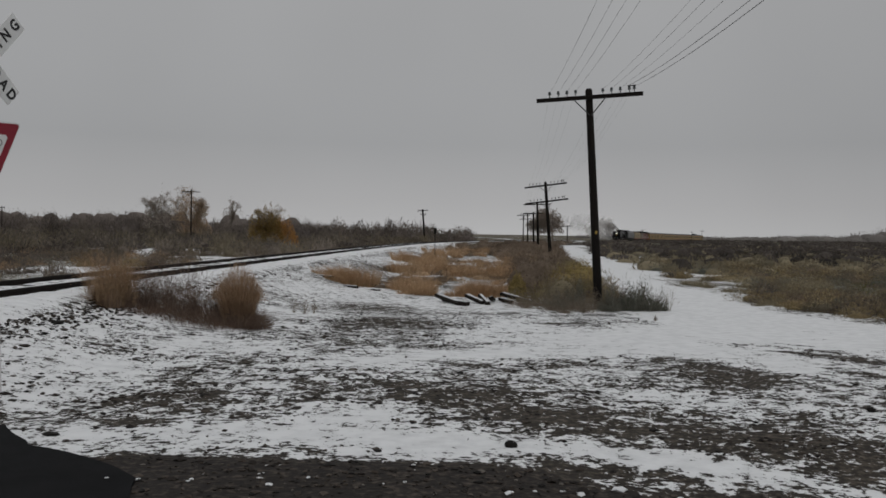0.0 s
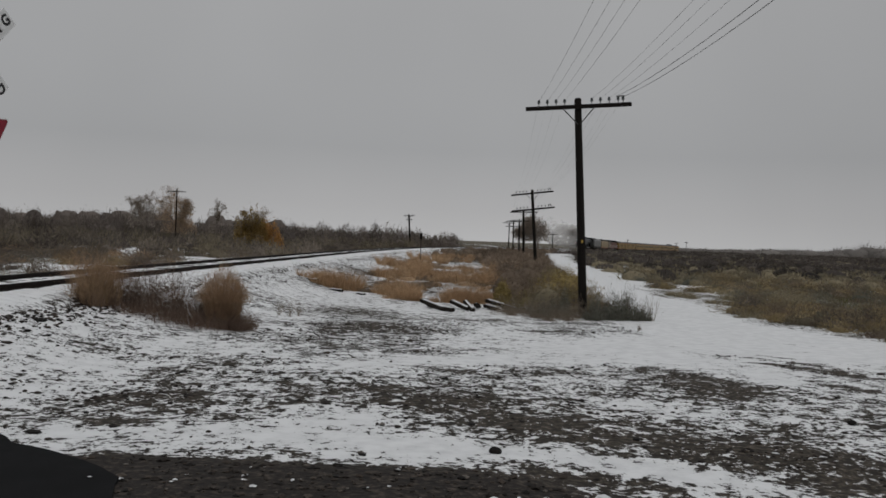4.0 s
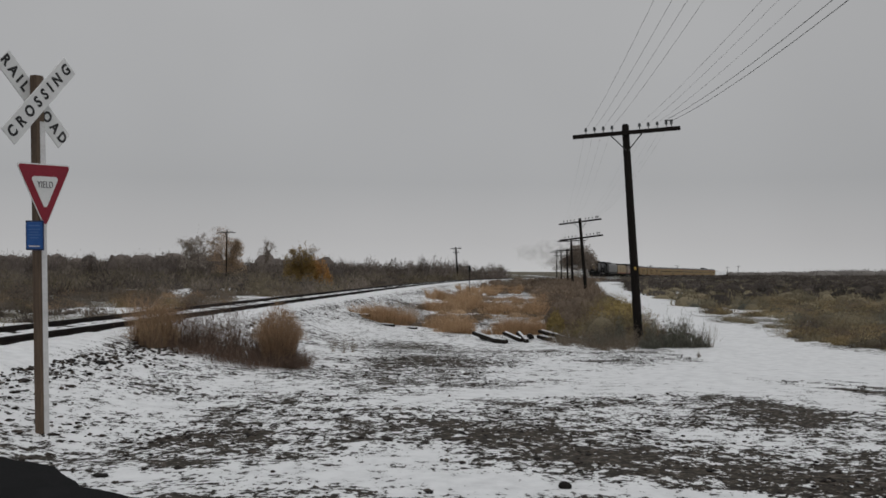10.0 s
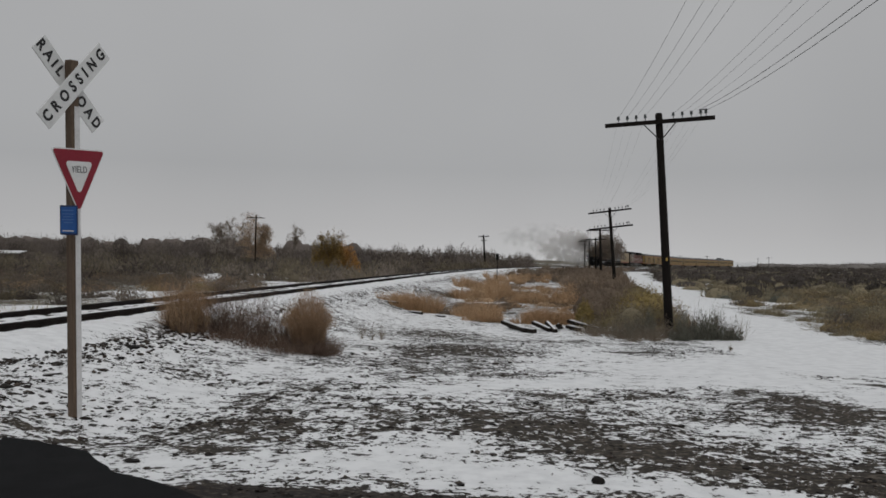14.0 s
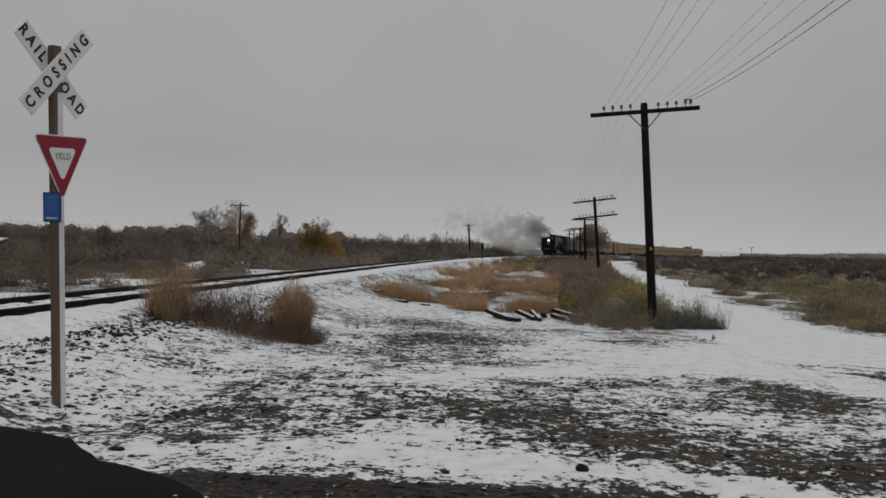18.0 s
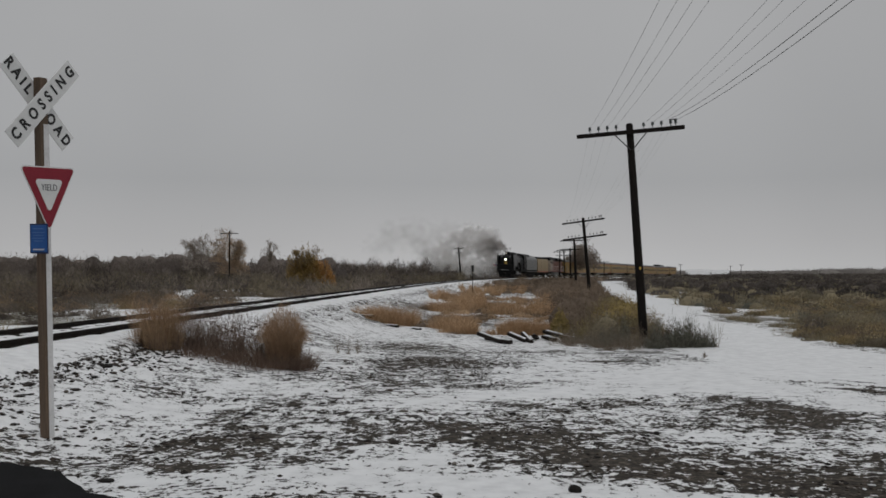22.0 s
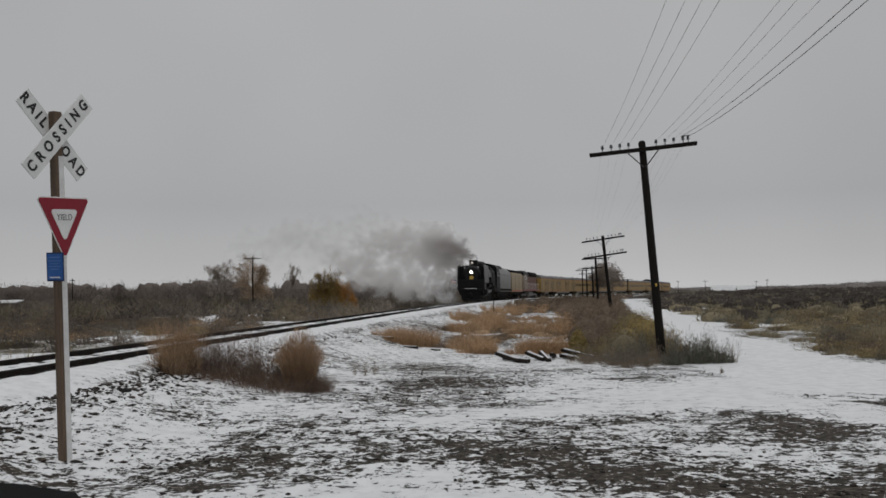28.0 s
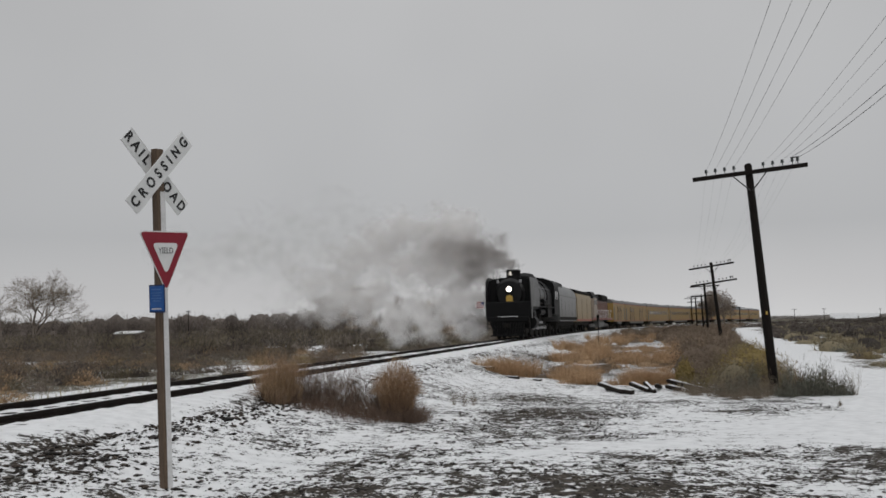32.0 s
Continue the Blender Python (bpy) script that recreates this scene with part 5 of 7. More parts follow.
def build_fields():
    rng = np.random.default_rng(77)

    def gold(cx, cy, rx, ry, n, h):
        """Soft overlapping tufts strewn over an oval, snow showing here and there between them."""
        m = n // 55
        a, q = rng.uniform(0, 6.283, m), np.power(rng.uniform(0, 1, m), 0.55)
        tx, ty = cx + rx * q * np.cos(a), cy + ry * q * np.sin(a)
        k = value_noise(tx * 0.8, ty * 0.5, 51) > 0.08
        tx, ty = tx[k], ty[k]
        m = len(tx)
        size = rng.uniform(0.45, 1.15, m) * (1 - 0.6 * q[k] ** 2) * (1 + 0.3 * value_noise(tx * 0.8, ty * 0.5, 52))
        per = 140
        b, r = rng.uniform(0, 6.283, (m, per)), np.sqrt(rng.uniform(0, 1, (m, per))) * 0.46 * size[:, None]
        x, y = (tx[:, None] + r * np.cos(b)).ravel(), (ty[:, None] + r * np.sin(b)).ravel()
        P = np.c_[x, y, ground_z(x, y) - 0.02]
        hh = 1.3 * h * (size[:, None] * np.power(rng.uniform(0.0, 1.0, (m, per)), 1.15) * (1 - 0.35 * (r / (0.46 * size[:, None])) ** 2) + 0.08).ravel()
        lean = np.clip(rng.uniform(0.1, 0.8, m * per) + 0.5 * (r / (0.46 * size[:, None])).ravel() * rng.uniform(0.3, 1, m * per), 0, 1.25)
        return blades(rng, P, hh, 0.006 + 0.00015 * cy, lean, np.c_[np.cos(b).ravel(), np.sin(b).ravel()])

    near = [gold(-0.2, 33.5, 1.7, 1.4, 4600, 0.92), gold(1.5, 32.8, 1.1, 1.0, 1700, 0.75), gold(3.3, 29.8, 1.7, 1.0, 4600, 0.76), gold(-1.2, 34.2, 1.0, 1.2, 1400, 0.8), gold(1.9, 30.0, 0.9, 0.8, 1500, 0.75)]
    ob = soup("golden_grass", *join(*near), M_GOLDGRASS)
    tagged(ob, "tufts of golden dead grass rising from snow", "grass", kind="stuff")
    far = [gold(2.8, 46, 3.0, 4.0, 4200, 1.0), gold(6.0, 44.0, 2.4, 3.0, 2600, 0.8), gold(3.5, 58, 3.2, 5.0, 3600, 1.1), gold(8.2, 56, 3.0, 5.0, 2600, 0.9), gold(6.2, 76, 3.4, 8.0, 3600, 1.1), gold(11, 88, 3.5, 9.0, 2600, 1.0), gold(5.2, 38.0, 1.6, 1.6, 1100, 0.7)]
    verge = [gold(13.6, 31.5, 1.5, 2.2, 2600, 0.42), gold(13.0, 27.3, 1.0, 1.0, 1300, 0.38), gold(15.6, 29.6, 1.7, 1.6, 2600, 0.45), gold(16.8, 33.0, 2.0, 2.0, 2600, 0.45), gold(15.5, 26.0, 1.6, 1.2, 1800, 0.4), gold(15.0, 37.0, 1.2, 2.4, 2000, 0.45), gold(17.5, 29.5, 1.6, 1.6, 2000, 0.42)]
    ob = soup("verge_tufts", *join(*verge), M_TANSAGE)
    tagged(ob, "faded straw tufts along the snowed-up lane", "grass", kind="stuff")
    ob = soup("golden_grass_beyond", *join(*far), M_GOLDGRASS)
    tagged(ob, "drifts of golden dead grass beside the railway", "grass", kind="stuff")

    # low tan weeds between the grass and the rails
    x, y = scatter(rng, 1500, -3, 26, 29, 120, lambda x, y: (off_track(x, y)[0] > 4.2) & (x < np.interp(y, (27, 36, 60, 100, 160), (4.6, 7.0, 10.5, 15.0, 24.0))) & (value_noise(x * 0.5, y * 0.22, 53) > -0.12))
    half = rng.uniform(0, 1, len(x)) < 0.5
    field("tan_weeds", x[half], y[half], rng.uniform(0.4, 0.8, half.sum()), rng.uniform(0.2, 0.5, half.sum()), 150, 0.2, 0.02, M_STRAWBROWN, "low tan weeds beside the railway", "weeds", rng, 0.8, heart=0.5)
    field("dun_weeds", x[~half], y[~half], rng.uniform(0.4, 0.9, (~half).sum()), rng.uniform(0.2, 0.55, (~half).sum()), 150, 0.2, 0.02, M_BROWNBRUSH, "low dun weeds beside the railway", "weeds", rng, 0.8, heart=0.5)

    # olive and brown brush along the poles
    def strip(x, y):
        d, s = off_track(x, y)
        l = np.interp(y, LANE_Y, LANE_L)
        left = np.interp(y, (23, 27, 36, 60, 100, 160), (4.2, 4.6, 6.6, 9.5, 13.0, 22.0))
        return (x > left) & (x < l - 0.35 - 0.004 * y) & (d > 4) & (y > 26.2 + 1.0 * value_noise(x * 1.3, y * 0.3, 54))

    x, y = scatter(rng, 2600, 3, 24, 24.5, 105, strip)
    k = rng.uniform(0, 1, len(x)) < 0.5
    near = y < 42
    tall = rng.uniform(0.55, 1.2, len(x)) * (0.4 + 0.6 * smooth(25, 29, y))
    field("olive_brush", x[near & k], y[near & k], rng.uniform(0.45, 0.9, (near & k).sum()), tall[near & k], 480, 0.14, 0.016, M_OLIVE, "olive-brown brush round the telegraph poles", "brush", rng, heart=0.5, vary=0.62, leafy=0.065)
    field("brown_brush", x[near & ~k], y[near & ~k], rng.uniform(0.4, 0.8, (near & ~k).sum()), tall[near & ~k] * 0.9, 420, 0.15, 0.015, M_BROWNBRUSH, "tangled brown dead brush round the telegraph poles", "brush", rng, 0.9, heart=0.5, vary=0.55)
    fa = ~near
    field("brush_beyond", x[fa], y[fa], rng.uniform(0.5, 1.1, fa.sum()), rng.uniform(0.5, 1.2, fa.sum()), 130, 0, 0, M_BROWNBRUSH, "dark brush along the pole line", "brush", rng, heart=0.75, vary=0.4, leafy=0.15)
    x, y = scatter(rng, 900, 6, 60, 95, 230, lambda x, y: (off_track(x, y)[0] > 4) & (x < np.interp(y, LANE_Y, LANE_L) - 1))
    field("far_brush", x, y, rng.uniform(0.7, 1.5, len(x)), rng.uniform(0.5, 1.3, len(x)), 90, 0.35, 0.06, M_BROWNBRUSH, "dark brush along the far railway", "brush", rng, 0.8)

    # the brush land on the lane's other side
    def right(x, y):
        return (x > np.interp(y, LANE_Y, LANE_R) + 0.4 + 0.006 * y) & (x < 12 + 0.75 * y)

    x, y = scatter(rng, 1350, 11, 48, 21, 58, right)
    e = x - np.interp(y, LANE_Y, LANE_R)
    k = value_noise(x * 0.45, y * 0.36, 61) > 0.42 - 0.17 * e.clip(0, 9)
    vx, vy = scatter(rng, 330, 12.7, 25, 17.5, 29, lambda x, y: (x > 12.9 + 0.6 * value_noise(y * 0.9, x * 0.2, 64)) & (x < 12 + 0.75 * y) & (value_noise(x * 0.6, y * 0.6, 65) > -0.35))
    x, y = np.r_[x[k], vx], np.r_[y[k], vy]
    t = (0.5 + 0.5 * value_noise(x * 0.2, y * 0.14, 62) + rng.normal(0, 0.22, len(x))).clip(0, 0.999)
    big = rng.uniform(0.35, 0.95, len(x)) * np.interp(y, (20, 30, 45), (0.7, 0.9, 1.15))
    for lo, hi, m_, nm, lb in ((0, 0.28, M_TANSAGE, "tan_scrub", "low tan scrub on the open land"), (0.28, 0.46, M_SAGE, "sage_scrub", "low grey-green sage on the open land"), (0.46, 0.60, M_DUNBRUSH, "olive_scrub", "low dun olive scrub on the open land"), (0.60, 0.72, M_BROWNBRUSH, "dead_scrub", "low brown scrub on the open land"), (0.72, 0.80, M_DARKBRUSH, "bare_scrub", "dark leafless scrub on the open land"), (0.80, 1.0, M_STRAW, "straw_tufts", "pale straw tufts on the open land")):
        s = (t >= lo) & (t < hi)
        field(nm, x[s], y[s], big[s], big[s] * rng.uniform(0.5, 0.85, s.sum()), 380, 0, 0, m_, lb, "scrub", rng, heart=0.5, vary=0.28, leafy=0.065)
    gx, gy = scatter(rng, 15000, 11, 48, 20, 60, lambda x, y: right(x, y) & (value_noise(x * 0.45, y * 0.36, 61) > 0.5 - 0.1 * (x - np.interp(y, LANE_Y, LANE_R)).clip(0, 9)))
    ob = soup("field_grass", *blades(rng, np.c_[gx, gy, ground_z(gx, gy) - 0.01], rng.uniform(0.12, 0.4, len(gx)), 0.02, rng.uniform(0.1, 0.8, len(gx))), M_GREENISH)
    tagged(ob, "faded green and yellow grass between the scrub", "grass", kind="stuff")
    x, y = scatter(rng, 2600, 14, 140, 50, 190, right)
    k = rng.uniform(0, 1, len(x)) < 0.12 + 0.68 * smooth(58, 105, y)
    field("far_scrub", x[k], y[k], rng.uniform(0.7, 1.7, k.sum()), rng.uniform(0.45, 1.1, k.sum()), 85, 0, 0, M_DARKBRUSH, "dark scrub across the open land", "scrub", rng, heart=0.8, vary=0.35, leafy=0.24)
    field("far_sage", x[~k], y[~k], rng.uniform(0.6, 1.3, (~k).sum()), rng.uniform(0.4, 0.9, (~k).sum()), 95, 0, 0, M_TANSAGE, "tan and grey-green scrub across the open land", "scrub", rng, heart=0.8, vary=0.35, leafy=0.22)
    x, y = scatter(rng, 1300, 40, 520, 185, 620, lambda x, y: (off_track(x, y)[0] > 9) & (x < 0.78 * y) & (x > 0.16 * y))
    field("plain_scrub", x, y, rng.uniform(1.2, 3.0, len(x)), rng.uniform(0.5, 1.3, len(x)), 45, 0, 0, M_DARKBRUSH, "dark scrub out on the plain", "scrub", rng, heart=0.85, vary=0.25, leafy=0.7)

    # beyond the railway
    def left(x, y):
        d, s = off_track(x, y)
        return (d < -5.4) & (x > -0.78 * y - 14) & (banked(x, y) < 0.35)

    x, y = scatter(rng, 1900, -80, 4, 14, 78, lambda x, y: left(x, y) & (value_noise(x * 0.22, y * 0.16, 12) < 0.3) & ((off_track(x, y)[0] < -11) | (rng.uniform(0, 1, len(x)) < 0.4)))
    k = rng.uniform(0, 1, len(x))
    big = rng.uniform(0.55, 1.35, len(x)) * (1 + 0.3 * value_noise(x * 0.12, y * 0.12, 14))
    for lo, hi, m_, nm, lb, hk in ((0, 0.36, M_GREYBRUSH, "grey_scrub", "grey-brown leafless scrub beyond the railway", 1.0), (0.36, 0.54, M_BROWNBRUSH, "brown_scrub", "brown scrub beyond the railway", 0.95), (0.54, 0.64, M_DARKBRUSH, "dark_scrub", "dark leafless scrub beyond the railway", 1.15), (0.64, 0.76, M_DUNBRUSH, "olive_scrub_beyond", "dun olive scrub beyond the railway", 0.8), (0.76, 0.90, M_STRAWBROWN, "russet_scrub", "russet weeds beyond the railway", 0.75), (0.90, 1, M_STRAW, "straw_beyond", "pale straw tufts beyond the railway", 0.55)):
        s = (k >= lo) & (k < hi)
        field(nm, x[s], y[s], big[s], big[s] * rng.uniform(0.6, 0.95, s.sum()) * hk, 330, 0.23, 0.05, m_, lb, "scrub", rng, heart=0.3, vary=0.24, leafy=0.1)
    fs, fd = rng.uniform(-5, 75, 3000), -rng.gamma(3.0, 0.5, 3000) - 3.2
    fx, fy, _ = on_track(fs, fd)
    ob = soup("verge_grass", *blades(rng, np.c_[fx, fy, ground_z(fx, fy) - 0.01], rng.uniform(0.15, 0.5, len(fx)), 0.022, rng.uniform(0.1, 0.8, len(fx))), M_STRAW)
    tagged(ob, "pale dry grass along the railway's far side", "grass", kind="stuff")
    x, y = scatter(rng, 2300, -140, 60, 70, 175, left)
    k = rng.uniform(0, 1, len(x))
    for lo, hi, m_, nm, lb in ((0, 0.4, M_GREYBRUSH, "mid_scrub", "grey-brown scrub below the far trees"), (0.4, 0.66, M_DARKBRUSH, "mid_thicket", "dark thicket below the far trees"), (0.66, 1.0, M_DUNBRUSH, "mid_weeds", "dun olive weeds below the far trees")):
        s = (k >= lo) & (k < hi)
        field(nm, x[s], y[s], rng.uniform(0.9, 2.2, s.sum()), rng.uniform(0.8, 2.1, s.sum()), 155, 0, 0, m_, lb, "scrub", rng, heart=0.42, vary=0.25, leafy=0.27)
    # far wood
    n = 900
    x = rng.uniform(-230, 52, n)
    y = 158 + rng.uniform(0, 75, n) + 0.15 * np.abs(x)
    k = off_track(x, y)[0] < -12
    x, y = x[k], y[k]
    hh = np.interp(x, (-260, -120, -60, -20, 10, 40), (5.2, 4.6, 4.2, 3.8, 3.5, 3.0)) * rng.uniform(0.68, 1.02, len(x)) * (1 + 0.2 * value_noise(x * 0.06, y * 0.02, 71))
    t = rng.uniform(0, 1, len(x))
    for lo, hi, m_, nm in ((0, 0.55, M_FARWOOD, "far_wood"), (0.55, 0.84, M_GREYBRUSH, "far_wood_grey"), (0.84, 1.0, M_DARKBRUSH, "far_wood_dark")):
        s = (t >= lo) & (t < hi)
        field(nm, x[s], y[s], rng.uniform(1.5, 3.4, s.sum()), hh[s] * 1.22, 390, 0, 0, m_, "distant belt of bare winter trees", "wood", rng, heart=0.6, vary=0.22, leafy=0.4)
    x = rng.uniform(-300, -30, 160)
    y = rng.uniform(260, 330, 160)
    field("farther_wood", x, y, rng.uniform(4, 7, 160), rng.uniform(5, 8, 160), 260, 0, 0, M_FARWOOD, "hazy distant belt of bare trees", "wood", rng, heart=1.0, vary=0.2, leafy=0.4)
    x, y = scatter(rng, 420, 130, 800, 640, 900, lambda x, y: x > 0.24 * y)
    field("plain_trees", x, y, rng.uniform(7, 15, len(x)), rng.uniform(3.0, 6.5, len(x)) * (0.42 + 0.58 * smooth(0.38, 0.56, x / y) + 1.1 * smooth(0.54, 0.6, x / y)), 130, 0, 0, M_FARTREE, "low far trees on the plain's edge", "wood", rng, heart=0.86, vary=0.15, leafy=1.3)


# ---- trees ----
def limb_tree(rng, height, spread, depth=5, forks=3, r0=0.16, lean=0.0):
    """Tapered limbs by repeated forking; gives their tubes and the twig ends."""
    V, F, tips = [], [], []

    def tube(a, b, ra, rb):
        d = (b - a)
        d = d / (np.linalg.norm(d) + 1e-9)
        u = np.cross(d, [0.3, 0.8, 0.52])
        u /= np.linalg.norm(u) + 1e-9
        v = np.cross(d, u)
        o = sum(len(q) for q in V)
        k = 5 if ra > 0.05 else 3
        ang = np.arange(k) * 2 * math.pi / k
        ring = np.cos(ang)[:, None] * u + np.sin(ang)[:, None] * v
        V.append(np.concatenate([a + ring * ra, b + ring * rb]))
        for i in range(k):
            j = (i + 1) % k
            F.append((o + i, o + j, o + k + j, o + k + i))

    def grow(p, d, length, r, lev):
        mid = p + d * length * 0.5 + rng.normal(0, 0.04, 3) * length
        end = mid + (d + rng.normal(0, 0.12, 3)) * length * 0.5
        tube(p, mid, r, r * 0.82)
        tube(mid, end, r * 0.82, r * 0.62)
        if lev == 0:
            tips.append((end, d))
            return
        for _ in range(forks if lev > 1 else forks + 1):
            nd = d + rng.normal(0, 0.55, 3) * np.array([spread, spread, 0.6]) + np.array([0, 0, 0.12])
            nd /= np.linalg.norm(nd)
            start = mid if rng.uniform() < 0.35 else end
            grow(start, nd, length * rng.uniform(0.6, 0.85), r * 0.58, lev - 1)

    d0 = np.array([lean, 0, 1.0])
    grow(np.array([0, 0, -0.3]), d0 / np.linalg.norm(d0), height * 0.30, r0, depth)
    return np.concatenate(V), np.array(F), tips


def tree(name, at, height, spread, seed, leaf=None, label="", leaf_n=12, leaf_size=0.16, twig=0.5, depth=5, r0=0.16, lean=0.0, crown_r=0.5, cloud=None, lobes=()):
    rng = np.random.default_rng(seed)
    V, F, tips = limb_tree(rng, height, spread, depth, 3, r0, lean)
    k = height / max(V[:, 2].max(), 0.1)
    V = V * k
    root = thing(name, (at[0], at[1], float(ground_z(at[0], at[1]))), label, "tree", "trees")
    soup("trunk", V, F, M_BARK, root)
    T = np.array([t for t, _ in tips]) * k
    D = np.array([d for _, d in tips])
    n = 6
    p = np.repeat(T, n, 0)
    q = np.repeat(D, n, 0) + rng.normal(0, 0.55, (len(p), 3)) + (0, 0, 0.2)
    q /= np.linalg.norm(q, axis=1, keepdims=True)
    s = np.cross(q, rng.normal(0, 1, q.shape))
    s /= np.linalg.norm(s, axis=1, keepdims=True) + 1e-9
    w = 0.011
    Vt = np.stack([p - s * w, p + s * w, p + q * twig * rng.uniform(0.5, 1.2, (len(p), 1))], 1).reshape(-1, 3)
    soup("twig_mass", Vt, np.arange(len(Vt)).reshape(-1, 3), M_GREYTWIG, root)
    if leaf is not None:
        C = T
        R = np.full(len(T), crown_r)
        v, f = sprays(rng, C - (0, 0, crown_r * 0.4), R, R * 0.9, leaf_n * 2, leaf_size * 0.7, leaf_size * 0.4, 0.15, 0.2)
        if cloud:  # further leaf sprays through the crown: foot, radius, height, count
            foot, R1, H1 = np.array([[lean * height * 0.5, 0, cloud[0]]]), np.array([cloud[1]]), np.array([cloud[2]])
            v, f = join((v, f), leaves(rng, foot, R1, H1, cloud[3], leaf_size * 0.9, 0.9), leaves(rng, foot, R1 * 0.75, H1 * 0.8, cloud[3] // 2, leaf_size * 0.9, 0.9))
            if len(cloud) > 4:
                v, f = join((v, f), cores(rng, foot, R1 * cloud[4], H1 * cloud[4]))
        for dx, z0, r1, h1, n1 in lobes:  # leafy boughs: aside, foot, radius, height, count
            v, f = join((v, f), sprays(rng, np.array([[dx, rng.normal(0, 0.3), z0]]), np.array([r1]), np.array([h1]), n1, leaf_size * 1.1, leaf_size * 0.5, 0.25, 0.6))
        soup("crown", v, f, leaf, root)
    return root


def build_trees():
    tree("bare_tree", (-68.0, 112.0), 10.2, 1.15, 24, M_PALETWIG, "large bare tree with wide spreading limbs", leaf_n=1, leaf_size=0.16, crown_r=0.6, twig=0.9, depth=6, r0=0.27)
    tree("bare_tree", (-74.5, 115.5), 8.0, 1.2, 12, None, "large bare tree with wide spreading limbs", twig=0.9, depth=5, r0=0.14, lean=-0.25)
    tree("autumn_tree", (-32.0, 152.0), 9.2, 0.62, 13, M_RUSTLEAF, "tall cottonwood with thin rusty leaves", leaf_n=5, leaf_size=0.2, depth=5, r0=0.12, crown_r=0.55, lobes=((0.1, 4.6, 1.6, 4.6, 1500), (-1.2, 3.4, 1.3, 3.8, 900), (1.3, 3.0, 1.3, 4.2, 900), (0.2, 1.4, 2.4, 3.6, 1400)))
    tree("autumn_tree", (-29.6, 153.0), 6.8, 0.6, 14, M_RUSTLEAF, "tall cottonwood with thin rusty leaves", leaf_n=4, leaf_size=0.2, depth=5, r0=0.1, crown_r=0.5, lobes=((0.0, 2.6, 1.2, 3.8, 800), (0.3, 1.0, 1.7, 2.8, 700)))
    tree("bare_tree", (-36.3, 152.0), 8.2, 0.5, 15, M_PALETWIG, "pale leafless cottonwood by the far wood", leaf_n=2, leaf_size=0.2, depth=5, r0=0.09, lobes=((0, 3.6, 1.1, 4.8, 420), (-0.8, 2.4, 1.0, 4.0, 260), (0.9, 2.2, 0.9, 3.8, 260)))
    tree("bare_tree", (-38.5, 154.0), 7.4, 0.5, 16, M_PALETWIG, "pale leafless cottonwood by the far wood", leaf_n=2, leaf_size=0.2, depth=5, r0=0.08, lobes=((0, 3.0, 1.0, 4.4, 380), (-0.7, 2.0, 1.0, 3.6, 260)))
    tree("bare_tree", (-34.6, 153.5), 6.6, 0.4, 22, M_PALETWIG, "pale leafless cottonwood by the far wood", leaf_n=2, leaf_size=0.2, depth=4, r0=0.07, lobes=((0, 3.0, 0.6, 3.2, 120),))
    tree("bare_tree", (-24.7, 152.0), 7.4, 0.22, 17, M_PALETWIG, "slim leafless tree by the far wood", leaf_n=2, leaf_size=0.18, depth=5, r0=0.1, lobes=((0.1, 5.2, 0.45, 2.3, 80),))
    tree("yellow_tree", (-13.4, 110.0), 5.3, 1.0, 18, M_OLIVELEAF, "low bushy tree with dull yellow leaves", leaf_n=4, leaf_size=0.2, depth=5, r0=0.12, crown_r=0.4, lobes=((-1.7, 1.4, 0.6, 2.6, 520), (-0.9, 1.8, 0.65, 3.0, 620), (-0.2, 2.2, 0.6, 3.0, 620), (0.5, 1.9, 0.65, 3.3, 620), (1.2, 1.7, 0.6, 2.6, 520), (0.0, 0.4, 1.9, 3.0, 2200)))
    tree("yellow_tree", (-11.4, 110.6), 3.3, 1.0, 19, M_YELLEAF, "low bushy tree with dull yellow leaves", leaf_n=6, leaf_size=0.2, depth=4, r0=0.1, crown_r=0.5, lobes=((-0.6, 0.6, 1.1, 3.3, 1400), (0.4, 0.3, 1.1, 3.1, 1400), (1.1, 0.1, 0.9, 2.4, 900)))
    tree("lane_tree", (47.6, 232.0), 9.0, 1.1, 20, M_TANTWIG, "dense bare roadside tree far off", leaf_n=6, leaf_size=0.4, depth=5, r0=0.2, crown_r=0.7, cloud=(3.0, 3.0, 6.0, 900))
    tree("lane_tree", (44.4, 236.0), 7.6, 1.1, 21, M_TANTWIG, "dense bare roadside tree far off", leaf_n=6, leaf_size=0.4, depth=5, r0=0.18, crown_r=0.7, cloud=(2.5, 2.2, 4.6, 600))


def shed(at, yaw, w, d, h, pitch, label, roof_mat, wall_mat):
    root = thing("shed", Matrix.Translation(at) @ pose(0, 0, 0, 0, 0, yaw), label, "shed", "far sheds")
    bm = bmesh.new()
    for sx in (-1, 1):
        box(bm, (sx * (w / 2 - 0.1), 0, h / 2), (0.2, d, h))
    box(bm, (0, d / 2 - 0.1, h / 2), (w - 0.4, 0.2, h))
    part("shed_wall", bm, wall_mat, root)
    bm = bmesh.new()
    m = Matrix.Translation((0, 0, h + 0.12)) @ Matrix.Rotation(radians(pitch), 4, "X")
    box(bm, (0, 0, 0), (w + 0.8, d + 0.8, 0.14), 0.02, m)
    part("shed_roof", bm, roof_mat, root, "pale snow-dusted sheet roof")


